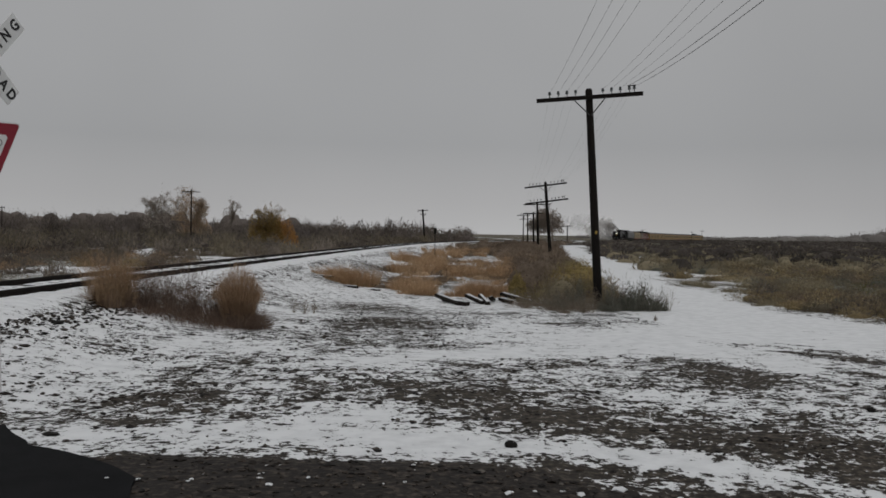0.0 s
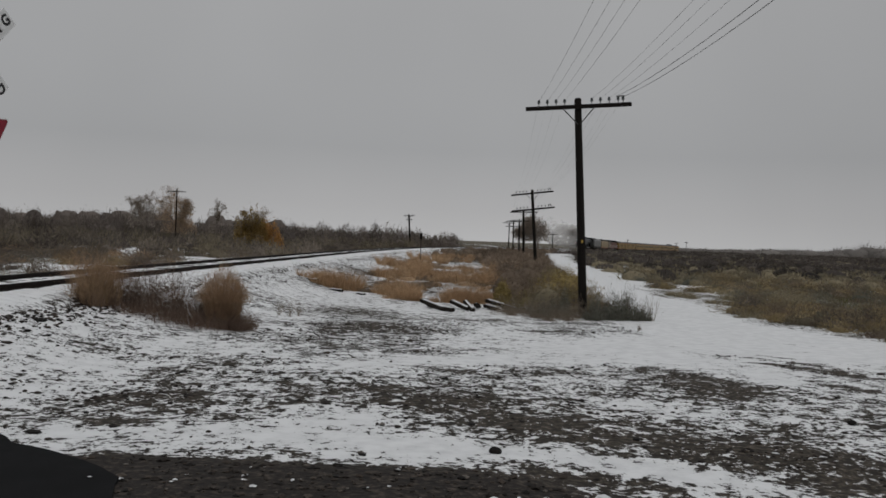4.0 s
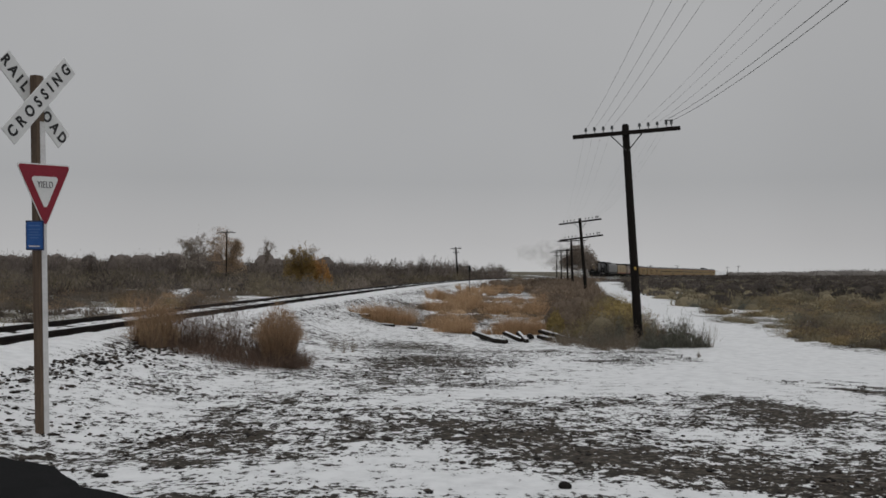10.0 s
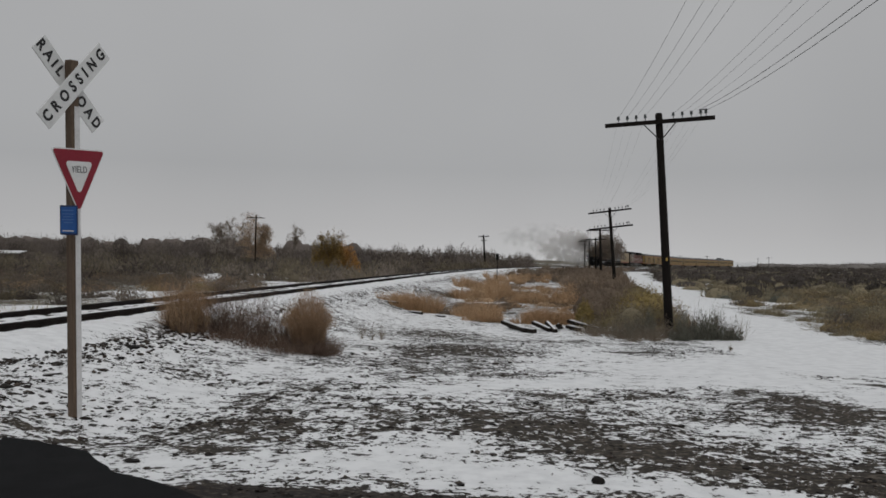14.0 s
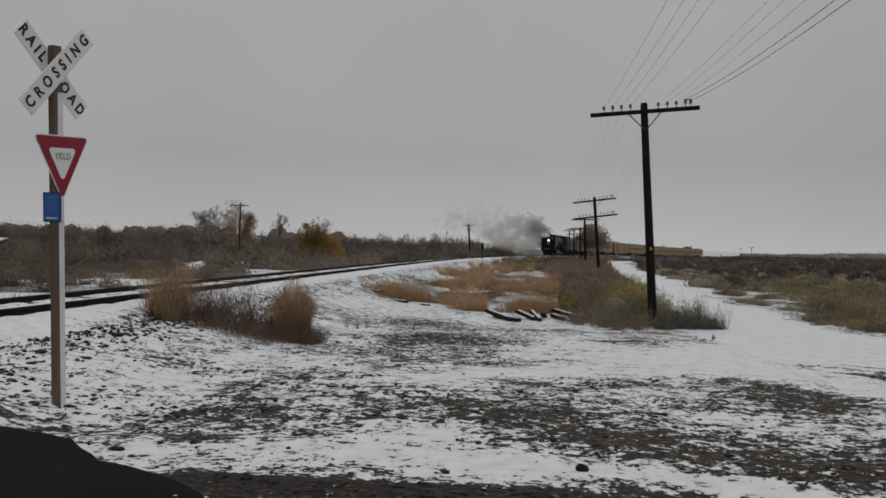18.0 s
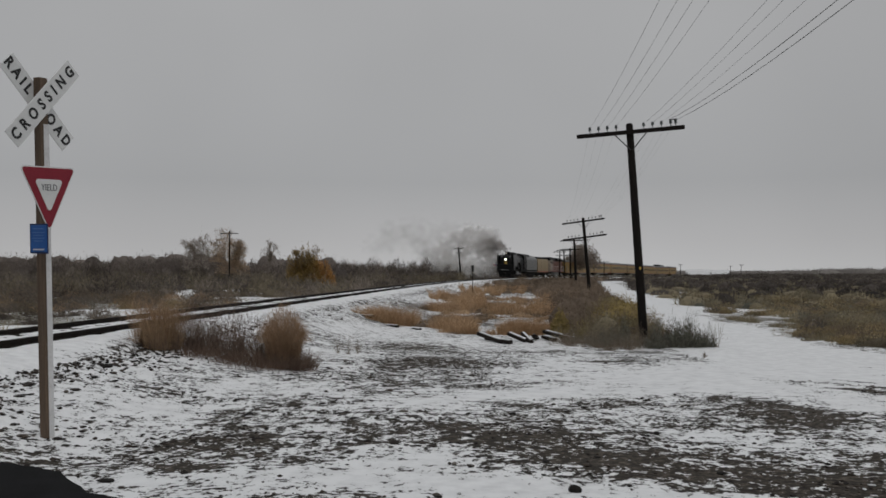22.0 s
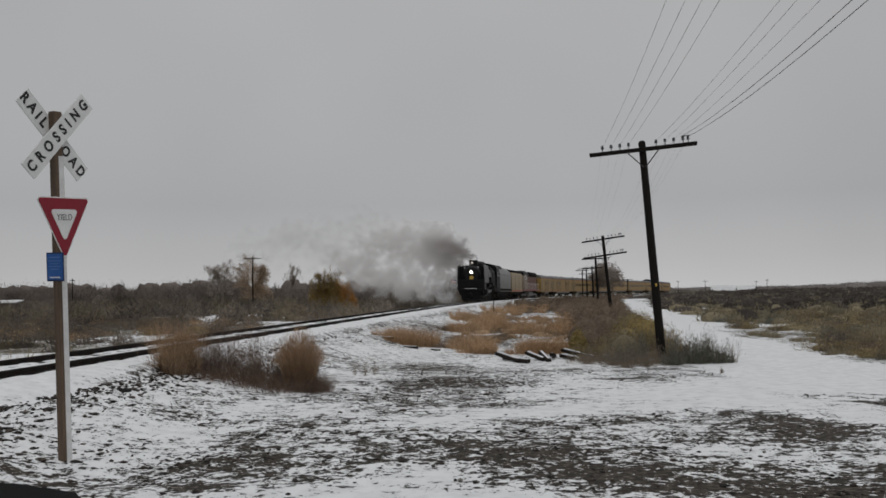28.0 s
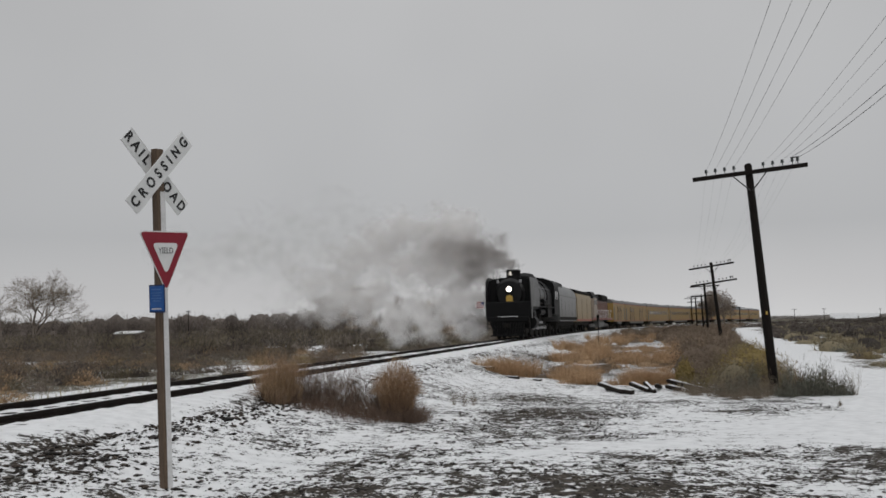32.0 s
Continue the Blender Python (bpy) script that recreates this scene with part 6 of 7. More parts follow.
def build_sheds():
    shed((-72.9, 150.0, -0.4), 8, 3.6, 3.0, 1.75, 6, "low open shed with a pale snow-covered roof", M_SHEET, M_BARN)
    shed((186, 560, -0.6), -10, 15, 8, 1.6, 24, "far low farm shed with a pale roof", M_SHEET, M_BARN)
    shed((209, 585, -0.6), -12, 12, 7, 1.5, 22, "far farm shed with a pale roof", M_SHEET, M_BARN)


# ---- train: each vehicle stands with its front coupler at y = 0 and runs to +y, rails at z = 0 ----
def wheelset(parent, y, r, gauge=0.75, spoke=False):
    ob = new("wheelset")
    ob.parent = parent
    ob.matrix_local = Matrix.Translation((0, y, r))
    for sx in (-1, 1):
        bm = rod(bmesh.new(), (sx * (gauge - 0.02), 0, 0), (sx * (gauge + 0.11), 0, 0), r, seg=20)
        rod(bm, (sx * (gauge + 0.11), 0, 0), (sx * (gauge + 0.125), 0, 0), r * 0.9, r * 0.82, seg=20)
        part("wheel", bm, M_UNDER, ob)
    bm = rod(bmesh.new(), (-gauge, 0, 0), (gauge, 0, 0), 0.08, seg=8)
    part("axle", bm, M_UNDER, ob)
    if spoke:
        for sx in (-1, 1):
            bm = bmesh.new()
            for k in range(8):
                a = k * math.pi / 4
                box(bm, (sx * (gauge + 0.13), math.cos(a) * r * 0.45, math.sin(a) * r * 0.45), (0.02, 0.07 if k % 2 else 0.09, 0.07))
            rod(bm, (sx * (gauge + 0.1), 0, r * 0.36), (sx * (gauge + 0.24), 0, r * 0.36), 0.07, seg=8)
            part("wheel_boss", bm, M_LOCO_GREY, ob)
    return ob


def truck(parent, y, axles, r, length, width=2.3, mat_=None):
    ob = new("truck")
    ob.parent = parent
    ob.matrix_local = Matrix.Translation((0, y, 0))
    bm = bmesh.new()
    for sx in (-1, 1):
        box(bm, (sx * 1.0, 0, r + 0.08), (0.16, length, 0.26), 0.03)
        for a in axles:
            box(bm, (sx * 1.06, a, r), (0.16, 0.34, 0.36), 0.03)
    box(bm, (0, 0, r + 0.15), (2.0, 0.5, 0.25), 0.02)
    part("truck_frame", bm, mat_ or M_UNDER, ob)
    for a in axles:
        for sx in (-1, 1):
            part("wheel", rod(bmesh.new(), (sx * 0.70, a, r), (sx * 0.86, a, r), r, seg=16), M_UNDER, ob)
        part("axle", rod(bmesh.new(), (-0.7, a, r), (0.7, a, r), 0.08, seg=8), M_UNDER, ob)
    return ob


def arch(w, z0, zs, zt, n=8):
    """Cross-section of a car body: straight sides, rounded roof."""
    pts = [(-w / 2, z0), (-w / 2, zs)]
    for k in range(1, n):
        a = math.pi * (1 - k / n)
        pts.append((w / 2 * math.cos(a), zs + (zt - zs) * math.sin(a)))
    return pts + [(w / 2, zs), (w / 2, z0)]


def hull(bm, prof, y0, y1, taper=None):
    rings = []
    for y in (y0, y1):
        rings.append([bm.verts.new((x, y, z)) for x, z in prof])
    n = len(prof)
    for i in range(n):
        j = (i + 1) % n
        bm.faces.new((rings[0][i], rings[1][i], rings[1][j], rings[0][j]))
    bm.faces.new(rings[0])
    bm.faces.new(rings[1][::-1])
    bmesh.ops.recalc_face_normals(bm, faces=bm.faces[:])
    return bm


def build_engine():
    e = thing("steam_locomotive", (0, 0, 0), "large black steam locomotive with tall smoke deflectors, headlight lit", "locomotive")
    along = Matrix.Rotation(radians(-90), 4, "X")  # z axis of turned bodies points along +y
    bm = turned(bmesh.new(), [(0.5, 1.80), (0.95, 1.86), (1.10, 2.0), (1.12, 2.2), (1.12, 6.4), (1.2, 6.45), (1.34, 14.2), (1.25, 14.3)], 28, Matrix.Translation((0, 0, 3.14)) @ along)
    part("boiler", bm, M_LOCO_SHEEN, e, smooth=True)
    bm = turned(bmesh.new(), [(0.86, 1.72), (0.93, 1.78), (0.95, 1.90)], 24, Matrix.Translation((0, 0, 3.14)) @ along)
    part("smokebox_door", bm, M_LOCO_GREY, e, "graphite grey round door", smooth=True)
    for y, br in ((3.4, 1.14), (6.3, 1.21), (8.4, 1.255), (10.5, 1.295), (12.6, 1.33)):
        bm = turned(bmesh.new(), [(br - 0.02, y), (br, y + 0.01), (br, y + 0.08), (br - 0.02, y + 0.09)], 28, Matrix.Translation((0, 0, 3.14)) @ along)
        part("boiler_band", bm, M_LOCO_GREY, e)
    hl = new("headlight")
    hl.parent = e
    hl.location = (0, 1.62, 3.45)
    bm = turned(bmesh.new(), [(0.24, -0.08), (0.27, -0.06), (0.27, 0.22), (0.2, 0.3)], 18, Matrix.Rotation(radians(-90), 4, "X"))
    part("headlight_case", bm, M_LOCO, hl, smooth=True)
    bm = turned(bmesh.new(), [(0.14, -0.10), (0.185, -0.085), (0.185, -0.075)], 18, Matrix.Rotation(radians(-90), 4, "X"))
    part("headlight_lens", bm, M_HEADLIGHT, hl, "glowing warm white lens")
    sh = [(0, 0.34), (0.20, 0.27), (0.24, 0.10), (0.21, -0.15), (0.10, -0.30), (0, -0.36), (-0.10, -0.30), (-0.21, -0.15), (-0.24, 0.10), (-0.20, 0.27)]
    bm = extruded(bmesh.new(), sh, 0.04, Matrix.Translation((0, 1.66, 2.72)))
    part("front_plate", bm, M_GOLD, e, "gilded plate below the headlight")
    for sx in (-1, 1):
        bm = bmesh.new()
        box(bm, (sx * 0.80, 1.72, 4.0), (0.16, 0.2, 0.22), 0.03)
        part("marker_lamp", bm, M_STEEL, e, "pale marker lamp")
    # smoke deflectors
    for sx in (-1, 1):
        out = [(1.15, 1.42), (1.55, 1.42), (1.8, 2.2), (5.2, 2.25), (5.2, 4.06), (4.95, 4.26), (1.6, 4.28), (1.28, 4.18), (1.15, 3.95)]
        bm = bmesh.new()
        f = []
        for y, z in out:
            f.append((sx * (1.63 - 0.22 * max(0, z - 3.6) ** 1.3), y, z))
        a = [bm.verts.new(p) for p in f]
        b = [bm.verts.new((p[0] - sx * 0.04, p[1], p[2])) for p in f]
        bm.faces.new(a)
        bm.faces.new(b[::-1])
        for i in range(len(a)):
            j = (i + 1) % len(a)
            bm.faces.new((a[j], a[i], b[i], b[j]))
        bmesh.ops.recalc_face_normals(bm, faces=bm.faces[:])
        part("smoke_deflector", bm, M_LOCO_SHEEN, e, "tall black plate beside the smokebox")
        for z in (2.2, 3.6):
            part("deflector_stay", rod(bmesh.new(), (sx * 1.05, 3.2, z), (sx * 1.58, 3.2, z), 0.03, seg=6), M_LOCO, e)
        bm = bmesh.new()
        box(bm, (sx * 1.38, 9.6, 2.28), (0.5, 9.2, 0.06), 0.01)
        part("running_board", bm, M_LOCO_GREY, e, "grey-edged walkway")
        bm = turned(bmesh.new(), [(0.3, -0.65), (0.46, -0.6), (0.48, 0.6), (0.3, 0.66)], 18, Matrix.Translation((sx * 1.22, 3.55, 1.12)) @ along)
        part("cylinder", bm, M_LOCO, e, smooth=True)
        bm = bmesh.new()
        box(bm, (sx * 1.22, 3.55, 1.72), (0.6, 1.2, 0.5), 0.12)
        part("valve_chest", bm, M_LOCO, e)
        bm = bmesh.new()
        rod(bm, (sx * 1.28, 4.2, 1.1), (sx * 1.28, 6.0, 1.1), 0.05, seg=8)
        box(bm, (sx * 1.28, 5.6, 1.1), (0.2, 0.4, 0.4), 0.04)
        part("crosshead", bm, M_STEEL, e, "bright steel")
        bm = rod(bmesh.new(), (sx * 1.12, 5.3, 3.75), (sx * 1.27, 14.2, 3.75), 0.025, seg=6)
        part("handrail", bm, M_STEEL, e)
        bm = bmesh.new()
        rod(bm, (sx * 1.3, 6.2, 2.55), (sx * 1.36, 13.8, 2.55), 0.06, seg=8)
        rod(bm, (sx * 1.25, 7.0, 1.9), (sx * 1.25, 9.4, 1.9), 0.22, seg=12)
        part("air_reservoir", bm, M_LOCO, e)
        bm = bmesh.new()
        box(bm, (sx * 1.30, 7.4, 0), (0.07, 2.5, 0.16), 0.02)
        ob = part("main_rod", bm, M_STEEL, e, "bright steel driving rod")
        ob.matrix_local = Matrix.Translation((0, 0, 1.1))
        for y, zz in ((5.6, 3.1), (7.4, 2.9), (10.2, 2.85), (11.4, 3.0)):
            part("boiler_pipe", rod(bmesh.new(), (sx * 1.28, y, 2.3), (sx * 1.2, y + 0.15, zz + 0.6), 0.045, seg=6), M_LOCO_GREY, e)
        for y in (9.0, 9.9):
            bm = rod(bmesh.new(), (sx * 1.34, y - 0.35, 2.72), (sx * 1.34, y + 0.35, 2.72), 0.2, seg=12)
            box(bm, (sx * 1.34, y, 2.45), (0.36, 0.5, 0.25), 0.04)
            part("air_pump", bm, M_LOCO, e, smooth=True)
        for zz in (1.5, 1.85, 2.2):
            part("cab_step", box(bmesh.new(), (sx * 1.45, 14.0 + (zz - 1.5), zz - 0.2), (0.3, 0.3, 0.04)), M_LOCO_GREY, e)
        for zz in (0.75, 1.05):
            part("pilot_step", box(bmesh.new(), (sx * 1.35, 1.05, zz), (0.3, 0.25, 0.05)), M_LOCO_GREY, e)
        part("pilot_step_hanger", box(bmesh.new(), (sx * 1.48, 1.05, 1.1), (0.04, 0.2, 0.8)), M_LOCO, e)
    # small flag on the deflector's edge
    flag = new("flag")
    flag.parent = e
    flag.location = (-1.62, 1.4, 2.05)
    part("flag_staff", rod(bmesh.new(), (0, 0, 0), (-0.16, -0.02, 0.62), 0.014, seg=6), M_STEEL, flag)
    for k in range(7):
        bm = bmesh.new()
        box(bm, (-0.42 if k < 4 else -0.5, 0.015 * math.sin(k), 0.18 + 0.056 * k), (0.52 if k < 4 else 0.32, 0.012, 0.054))
        part("flag_stripe", bm, M_FLAG_RED if k % 2 == 0 else M_WHITE_STRIP, flag)
    bm = bmesh.new()
    box(bm, (-0.245, 0.0, 0.46), (0.19, 0.014, 0.165))
    part("flag_canton", bm, M_FLAG_BLUE, flag, "dark blue corner")
    # front end
    bm = bmesh.new()
    box(bm, (0, 1.15, 1.98), (3.14, 0.12, 1.15), 0.05)
    part("front_apron", bm, M_LOCO, e, "broad black front sheet")
    bm = hull(bmesh.new(), arch(3.12, 1.5, 3.95, 4.3), 2.0, 2.06)
    part("smokebox_shroud", bm, M_LOCO, e, "black sheet behind the deflectors")
    bm = bmesh.new()
    box(bm, (0, 1.5, 2.56), (3.1, 0.7, 0.07), 0.02)
    part("front_deck", bm, M_LOCO, e)
    bm = bmesh.new()
    box(bm, (0, 0.95, 1.36), (2.9, 0.3, 0.36), 0.04)
    part("buffer_beam", bm, M_LOCO, e)
    bm = bmesh.new()
    rod(bm, (-0.7, 0.86, 1.52), (0.7, 0.86, 1.52), 0.035, seg=8)
    part("white_grab_rail", bm, M_WHITE, e, "white handrail across the front")
    bm = bmesh.new()
    for k in range(-6, 7):
        a, b = (k * 0.19, 0.95, 1.2), (k * 0.165, 0.35 + 0.05 * abs(k), 0.22)
        rod(bm, a, b, 0.045, seg=6)
    box(bm, (0, 0.62, 0.24), (2.3, 0.55, 0.1), 0.03)
    box(bm, (0, 0.98, 0.75), (2.2, 0.1, 0.95), 0.03)
    part("pilot", bm, M_LOCO, e, "black cast pilot")
    bm = bmesh.new()
    box(bm, (0, 0.4, 0.92), (0.34, 0.7, 0.3), 0.05)
    part("coupler", bm, M_UNDER, e)
    # on top
    bm = turned(bmesh.new(), [(0.62, 4.0), (0.52, 4.3), (0.50, 4.72), (0.54, 4.80), (0.48, 4.92), (0.38, 4.92), (0.38, 4.3)], 20, Matrix.Translation((0, 3.6, 0)))
    part("stack", bm, M_LOCO, e, smooth=True)
    bm = turned(bmesh.new(), [(0.03, 0.0), (0.17, 0.0), (0.14, 0.1), (0.11, 0.22), (0.05, 0.28)], 14, Matrix.Translation((0, 2.25, 4.45)))
    part("bell", bm, M_BRASS, e, "polished metal bell", smooth=True)
    for sx in (-1, 1):
        part("bell_yoke", box(bmesh.new(), (sx * 0.2, 2.25, 4.45), (0.05, 0.07, 0.5)), M_LOCO, e)
    bm = turned(bmesh.new(), [(0.8, 3.7), (0.78, 4.6), (0.6, 4.86), (0.2, 4.94)], 18, Matrix.Translation((0, 8.8, 0)))
    for v in bm.verts:
        v.co.y = 8.8 + (v.co.y - 8.8) * 2.6
    part("sand_dome", bm, M_LOCO, e, smooth=True)
    for y in (12.2, 12.6, 13.0):
        part("safety_valve", rod(bmesh.new(), (0.25, y, 4.3), (0.25, y, 4.85), 0.05, seg=8), M_STEEL, e)
    # firebox and cab
    bm = hull(bmesh.new(), arch(2.75, 1.5, 3.2, 4.58), 11.6, 14.4)
    part("firebox", bm, M_LOCO, e)
    bm = hull(bmesh.new(), arch(3.15, 1.75, 4.1, 4.86), 14.35, 17.3)
    part("cab", bm, M_LOCO, e)
    for sx in (-1, 1):
        for y in (15.2, 16.2):
            bm = bmesh.new()
            box(bm, (sx * 1.585, y, 3.35), (0.03, 0.7, 0.7), 0.02)
            part("cab_window", bm, M_WINDOW, e, "dark window pane")
        bm = bmesh.new()
        box(bm, (sx * 1.0, 14.33, 3.75), (0.5, 0.03, 0.5), 0.02)
        part("cab_front_window", bm, M_WINDOW, e, "dark window pane")
    bm = bmesh.new()
    box(bm, (0, 9.2, 1.35), (1.1, 14.8, 0.6), 0.04)
    part("engine_frame", bm, M_UNDER, e)
    truck(e, 2.55, (-0.95, 0.95), 0.46, 2.6)
    truck(e, 15.6, (-0.8, 0.8), 0.52, 2.6)
    drivers = [wheelset(e, y, 1.0, spoke=True) for y in (6.2, 8.4, 10.6, 12.8)]
    rods = []
    for sx in (-1, 1):
        bm = bmesh.new()
        box(bm, (sx * 0.99, 9.5, 0), (0.06, 6.9, 0.14), 0.02)
        for y in (6.2, 8.4, 10.6, 12.8):
            rod(bm, (sx * 0.95, y, 0), (sx * 1.04, y, 0), 0.14, seg=10)
        ob = part("side_rod", bm, M_STEEL, e, "bright steel coupling rod")
        rods.append(ob)
    return e, drivers, rods


def build_tender():
    e = thing("tender", (0, 0, 0), "long grey steam engine tender with a dark oil bunker", "tender")
    prof = arch(3.15, 1.15, 3.5, 4.68, 12)
    bm = hull(bmesh.new(), prof, 0.4, 13.5)
    part("tank", bm, M_TENDER, e, smooth=True)
    bm = hull(bmesh.new(), arch(2.4, 4.1, 4.5, 4.84), 0.6, 5.4)
    part("oil_bunker", bm, M_LOCO, e, "black bunker")
    for sx in (-1, 1):
        bm = bmesh.new()
        box(bm, (sx * 1.583, 7.0, 1.4), (0.012, 13.0, 0.3))
        part("trim_band", bm, M_UNDER, e, "dark band")
        bm = bmesh.new()
        box(bm, (sx * 1.583, 7.0, 3.42), (0.012, 13.0, 0.05))
        part("trim_band", bm, M_ROOF, e, "pale grey band")
        for y in np.arange(1.8, 13.2, 2.7):
            part("seam", box(bmesh.new(), (sx * 1.578, y, 2.3), (0.008, 0.025, 1.6)), M_UNDER, e)
    bm = bmesh.new()
    box(bm, (0, 6.9, 0.95), (2.5, 13.2, 0.4), 0.03)
    part("underframe", bm, M_UNDER, e)
    truck(e, 2.2, (-0.95, 0.95), 0.53, 2.9)
    truck(e, 9.0, (-3.4, -1.7, 0, 1.7, 3.4), 0.53, 8.4)
    return e


def build_canteen():
    e = thing("water_tender", (0, 0, 0), "rounded cream auxiliary water tender with a sooty top", "tender car")
    bm = hull(bmesh.new(), arch(3.1, 1.1, 3.7, 4.42, 10), 0.5, 13.8)
    part("tank", bm, M_CREAM, e, smooth=True)
    bm = hull(bmesh.new(), arch(2.9, 4.06, 4.25, 4.56, 8), 0.45, 13.85)
    part("roof_walk", bm, M_UNDER, e, "sooty dark top")
    for sx in (-1, 1):
        bm = bmesh.new()
        box(bm, (sx * 1.558, 7.1, 1.25), (0.012, 13.2, 0.16))
        part("trim_band", bm, M_REDLINE, e, "red band")
        for y in (0.6, 4.8, 9.2, 13.7):
            part("body_rib", box(bmesh.new(), (sx * 1.556, y, 2.4), (0.02, 0.09, 2.2)), M_UNDER, e, "dark upright rib")
    bm = bmesh.new()
    box(bm, (0, 7.1, 0.92), (2.5, 13.4, 0.4), 0.03)
    part("underframe", bm, M_UNDER, e)
    truck(e, 3.0, (-0.9, 0.9), 0.5, 2.7)
    truck(e, 11.4, (-0.9, 0.9), 0.5, 2.7)
    return e


def build_diesel():
    e = thing("diesel_locomotive", (0, 0, 0), "brown-red diesel locomotive with pale nose and dark roof", "locomotive")
    bm = hull(bmesh.new(), [(-0.95, 1.5), (-0.95, 4.15), (-0.6, 4.4), (0.6, 4.4), (0.95, 4.15), (0.95, 1.5)], 6.0, 21.2)
    part("hood", bm, M_MAROON, e, "brown-red hood")
    bm = hull(bmesh.new(), [(-0.98, 3.75), (-0.98, 4.18), (-0.62, 4.46), (0.62, 4.46), (0.98, 4.18), (0.98, 3.75)], 6.0, 21.2)
    part("hood_roof", bm, M_LOCO_GREY, e, "sooty dark roof")
    bm = hull(bmesh.new(), [(-1.5, 1.5), (-1.5, 3.9), (-1.1, 4.55), (1.1, 4.55), (1.5, 3.9), (1.5, 1.5)], 2.9, 6.0)
    part("cab", bm, M_PALENOSE, e, "pale cab")
    bm = hull(bmesh.new(), [(-1.52, 3.86), (-1.12, 4.56), (-1.1, 4.66), (1.1, 4.66), (1.12, 4.56), (1.52, 3.86)], 2.85, 6.05)
    part("cab_roof", bm, M_LOCO_GREY, e, "dark roof")
    bm = hull(bmesh.new(), [(-1.0, 1.5), (-1.0, 2.6), (-0.7, 3.0), (0.7, 3.0), (1.0, 2.6), (1.0, 1.5)], 0.9, 2.9)
    part("nose", bm, M_PALENOSE, e, "pale nose")
    bm = hull(bmesh.new(), [(-1.35, 3.9), (-1.35, 4.4), (-1.0, 4.6), (1.0, 4.6), (1.35, 4.4), (1.35, 3.9)], 12.0, 18.5)
    part("radiator", bm, M_UNDER, e, "dark flared radiator")
    for sx in (-1, 1):
        for y in (3.6, 5.0):
            bm = bmesh.new()
            box(bm, (sx * 1.505, y, 3.4), (0.02, 0.9, 0.65), 0.01)
            part("cab_window", bm, M_WINDOW, e, "dark window pane")
        bm = bmesh.new()
        box(bm, (sx * 0.55, 2.89, 3.7), (0.8, 0.02, 0.5), 0.01)
        part("windscreen", bm, M_WINDOW, e, "dark window pane")
        for y in np.arange(6.4, 21.0, 1.1):
            part("hood_door", box(bmesh.new(), (sx * 0.965, y, 2.7), (0.03, 0.9, 1.7), 0.01), M_MAROON, e)
        bm = bmesh.new()
        rod(bm, (sx * 1.5, 6.2, 2.5), (sx * 1.5, 21.4, 2.5), 0.025, seg=6)
        for y in np.arange(6.4, 21.5, 1.9):
            rod(bm, (sx * 1.5, y, 1.5), (sx * 1.5, y, 2.5), 0.025, seg=6)
        part("handrail", bm, M_WHITE, e)
        bm = bmesh.new()
        box(bm, (sx * 1.56, 11.3, 1.36), (0.02, 20.5, 0.12))
        part("sill_stripe", bm, M_REDLINE, e, "red stripe")
    bm = bmesh.new()
    box(bm, (0, 11.3, 1.36), (3.1, 21.6, 0.26), 0.03)
    part("sill", bm, M_ROOF, e, "grey sill")
    bm = bmesh.new()
    box(bm, (0, 11.3, 0.75), (2.7, 5.5, 0.85), 0.2)
    part("fuel_tank", bm, M_ROOF, e)
    bm = rod(bmesh.new(), (0.3, 10.5, 4.35), (0.3, 10.5, 4.7), 0.3, seg=12)
    part("exhaust", bm, M_UNDER, e)
    truck(e, 4.4, (-1.8, 0, 1.8), 0.53, 4.9, mat_=M_ROOF)
    truck(e, 18.2, (-1.8, 0, 1.8), 0.53, 4.9, mat_=M_ROOF)
    return e


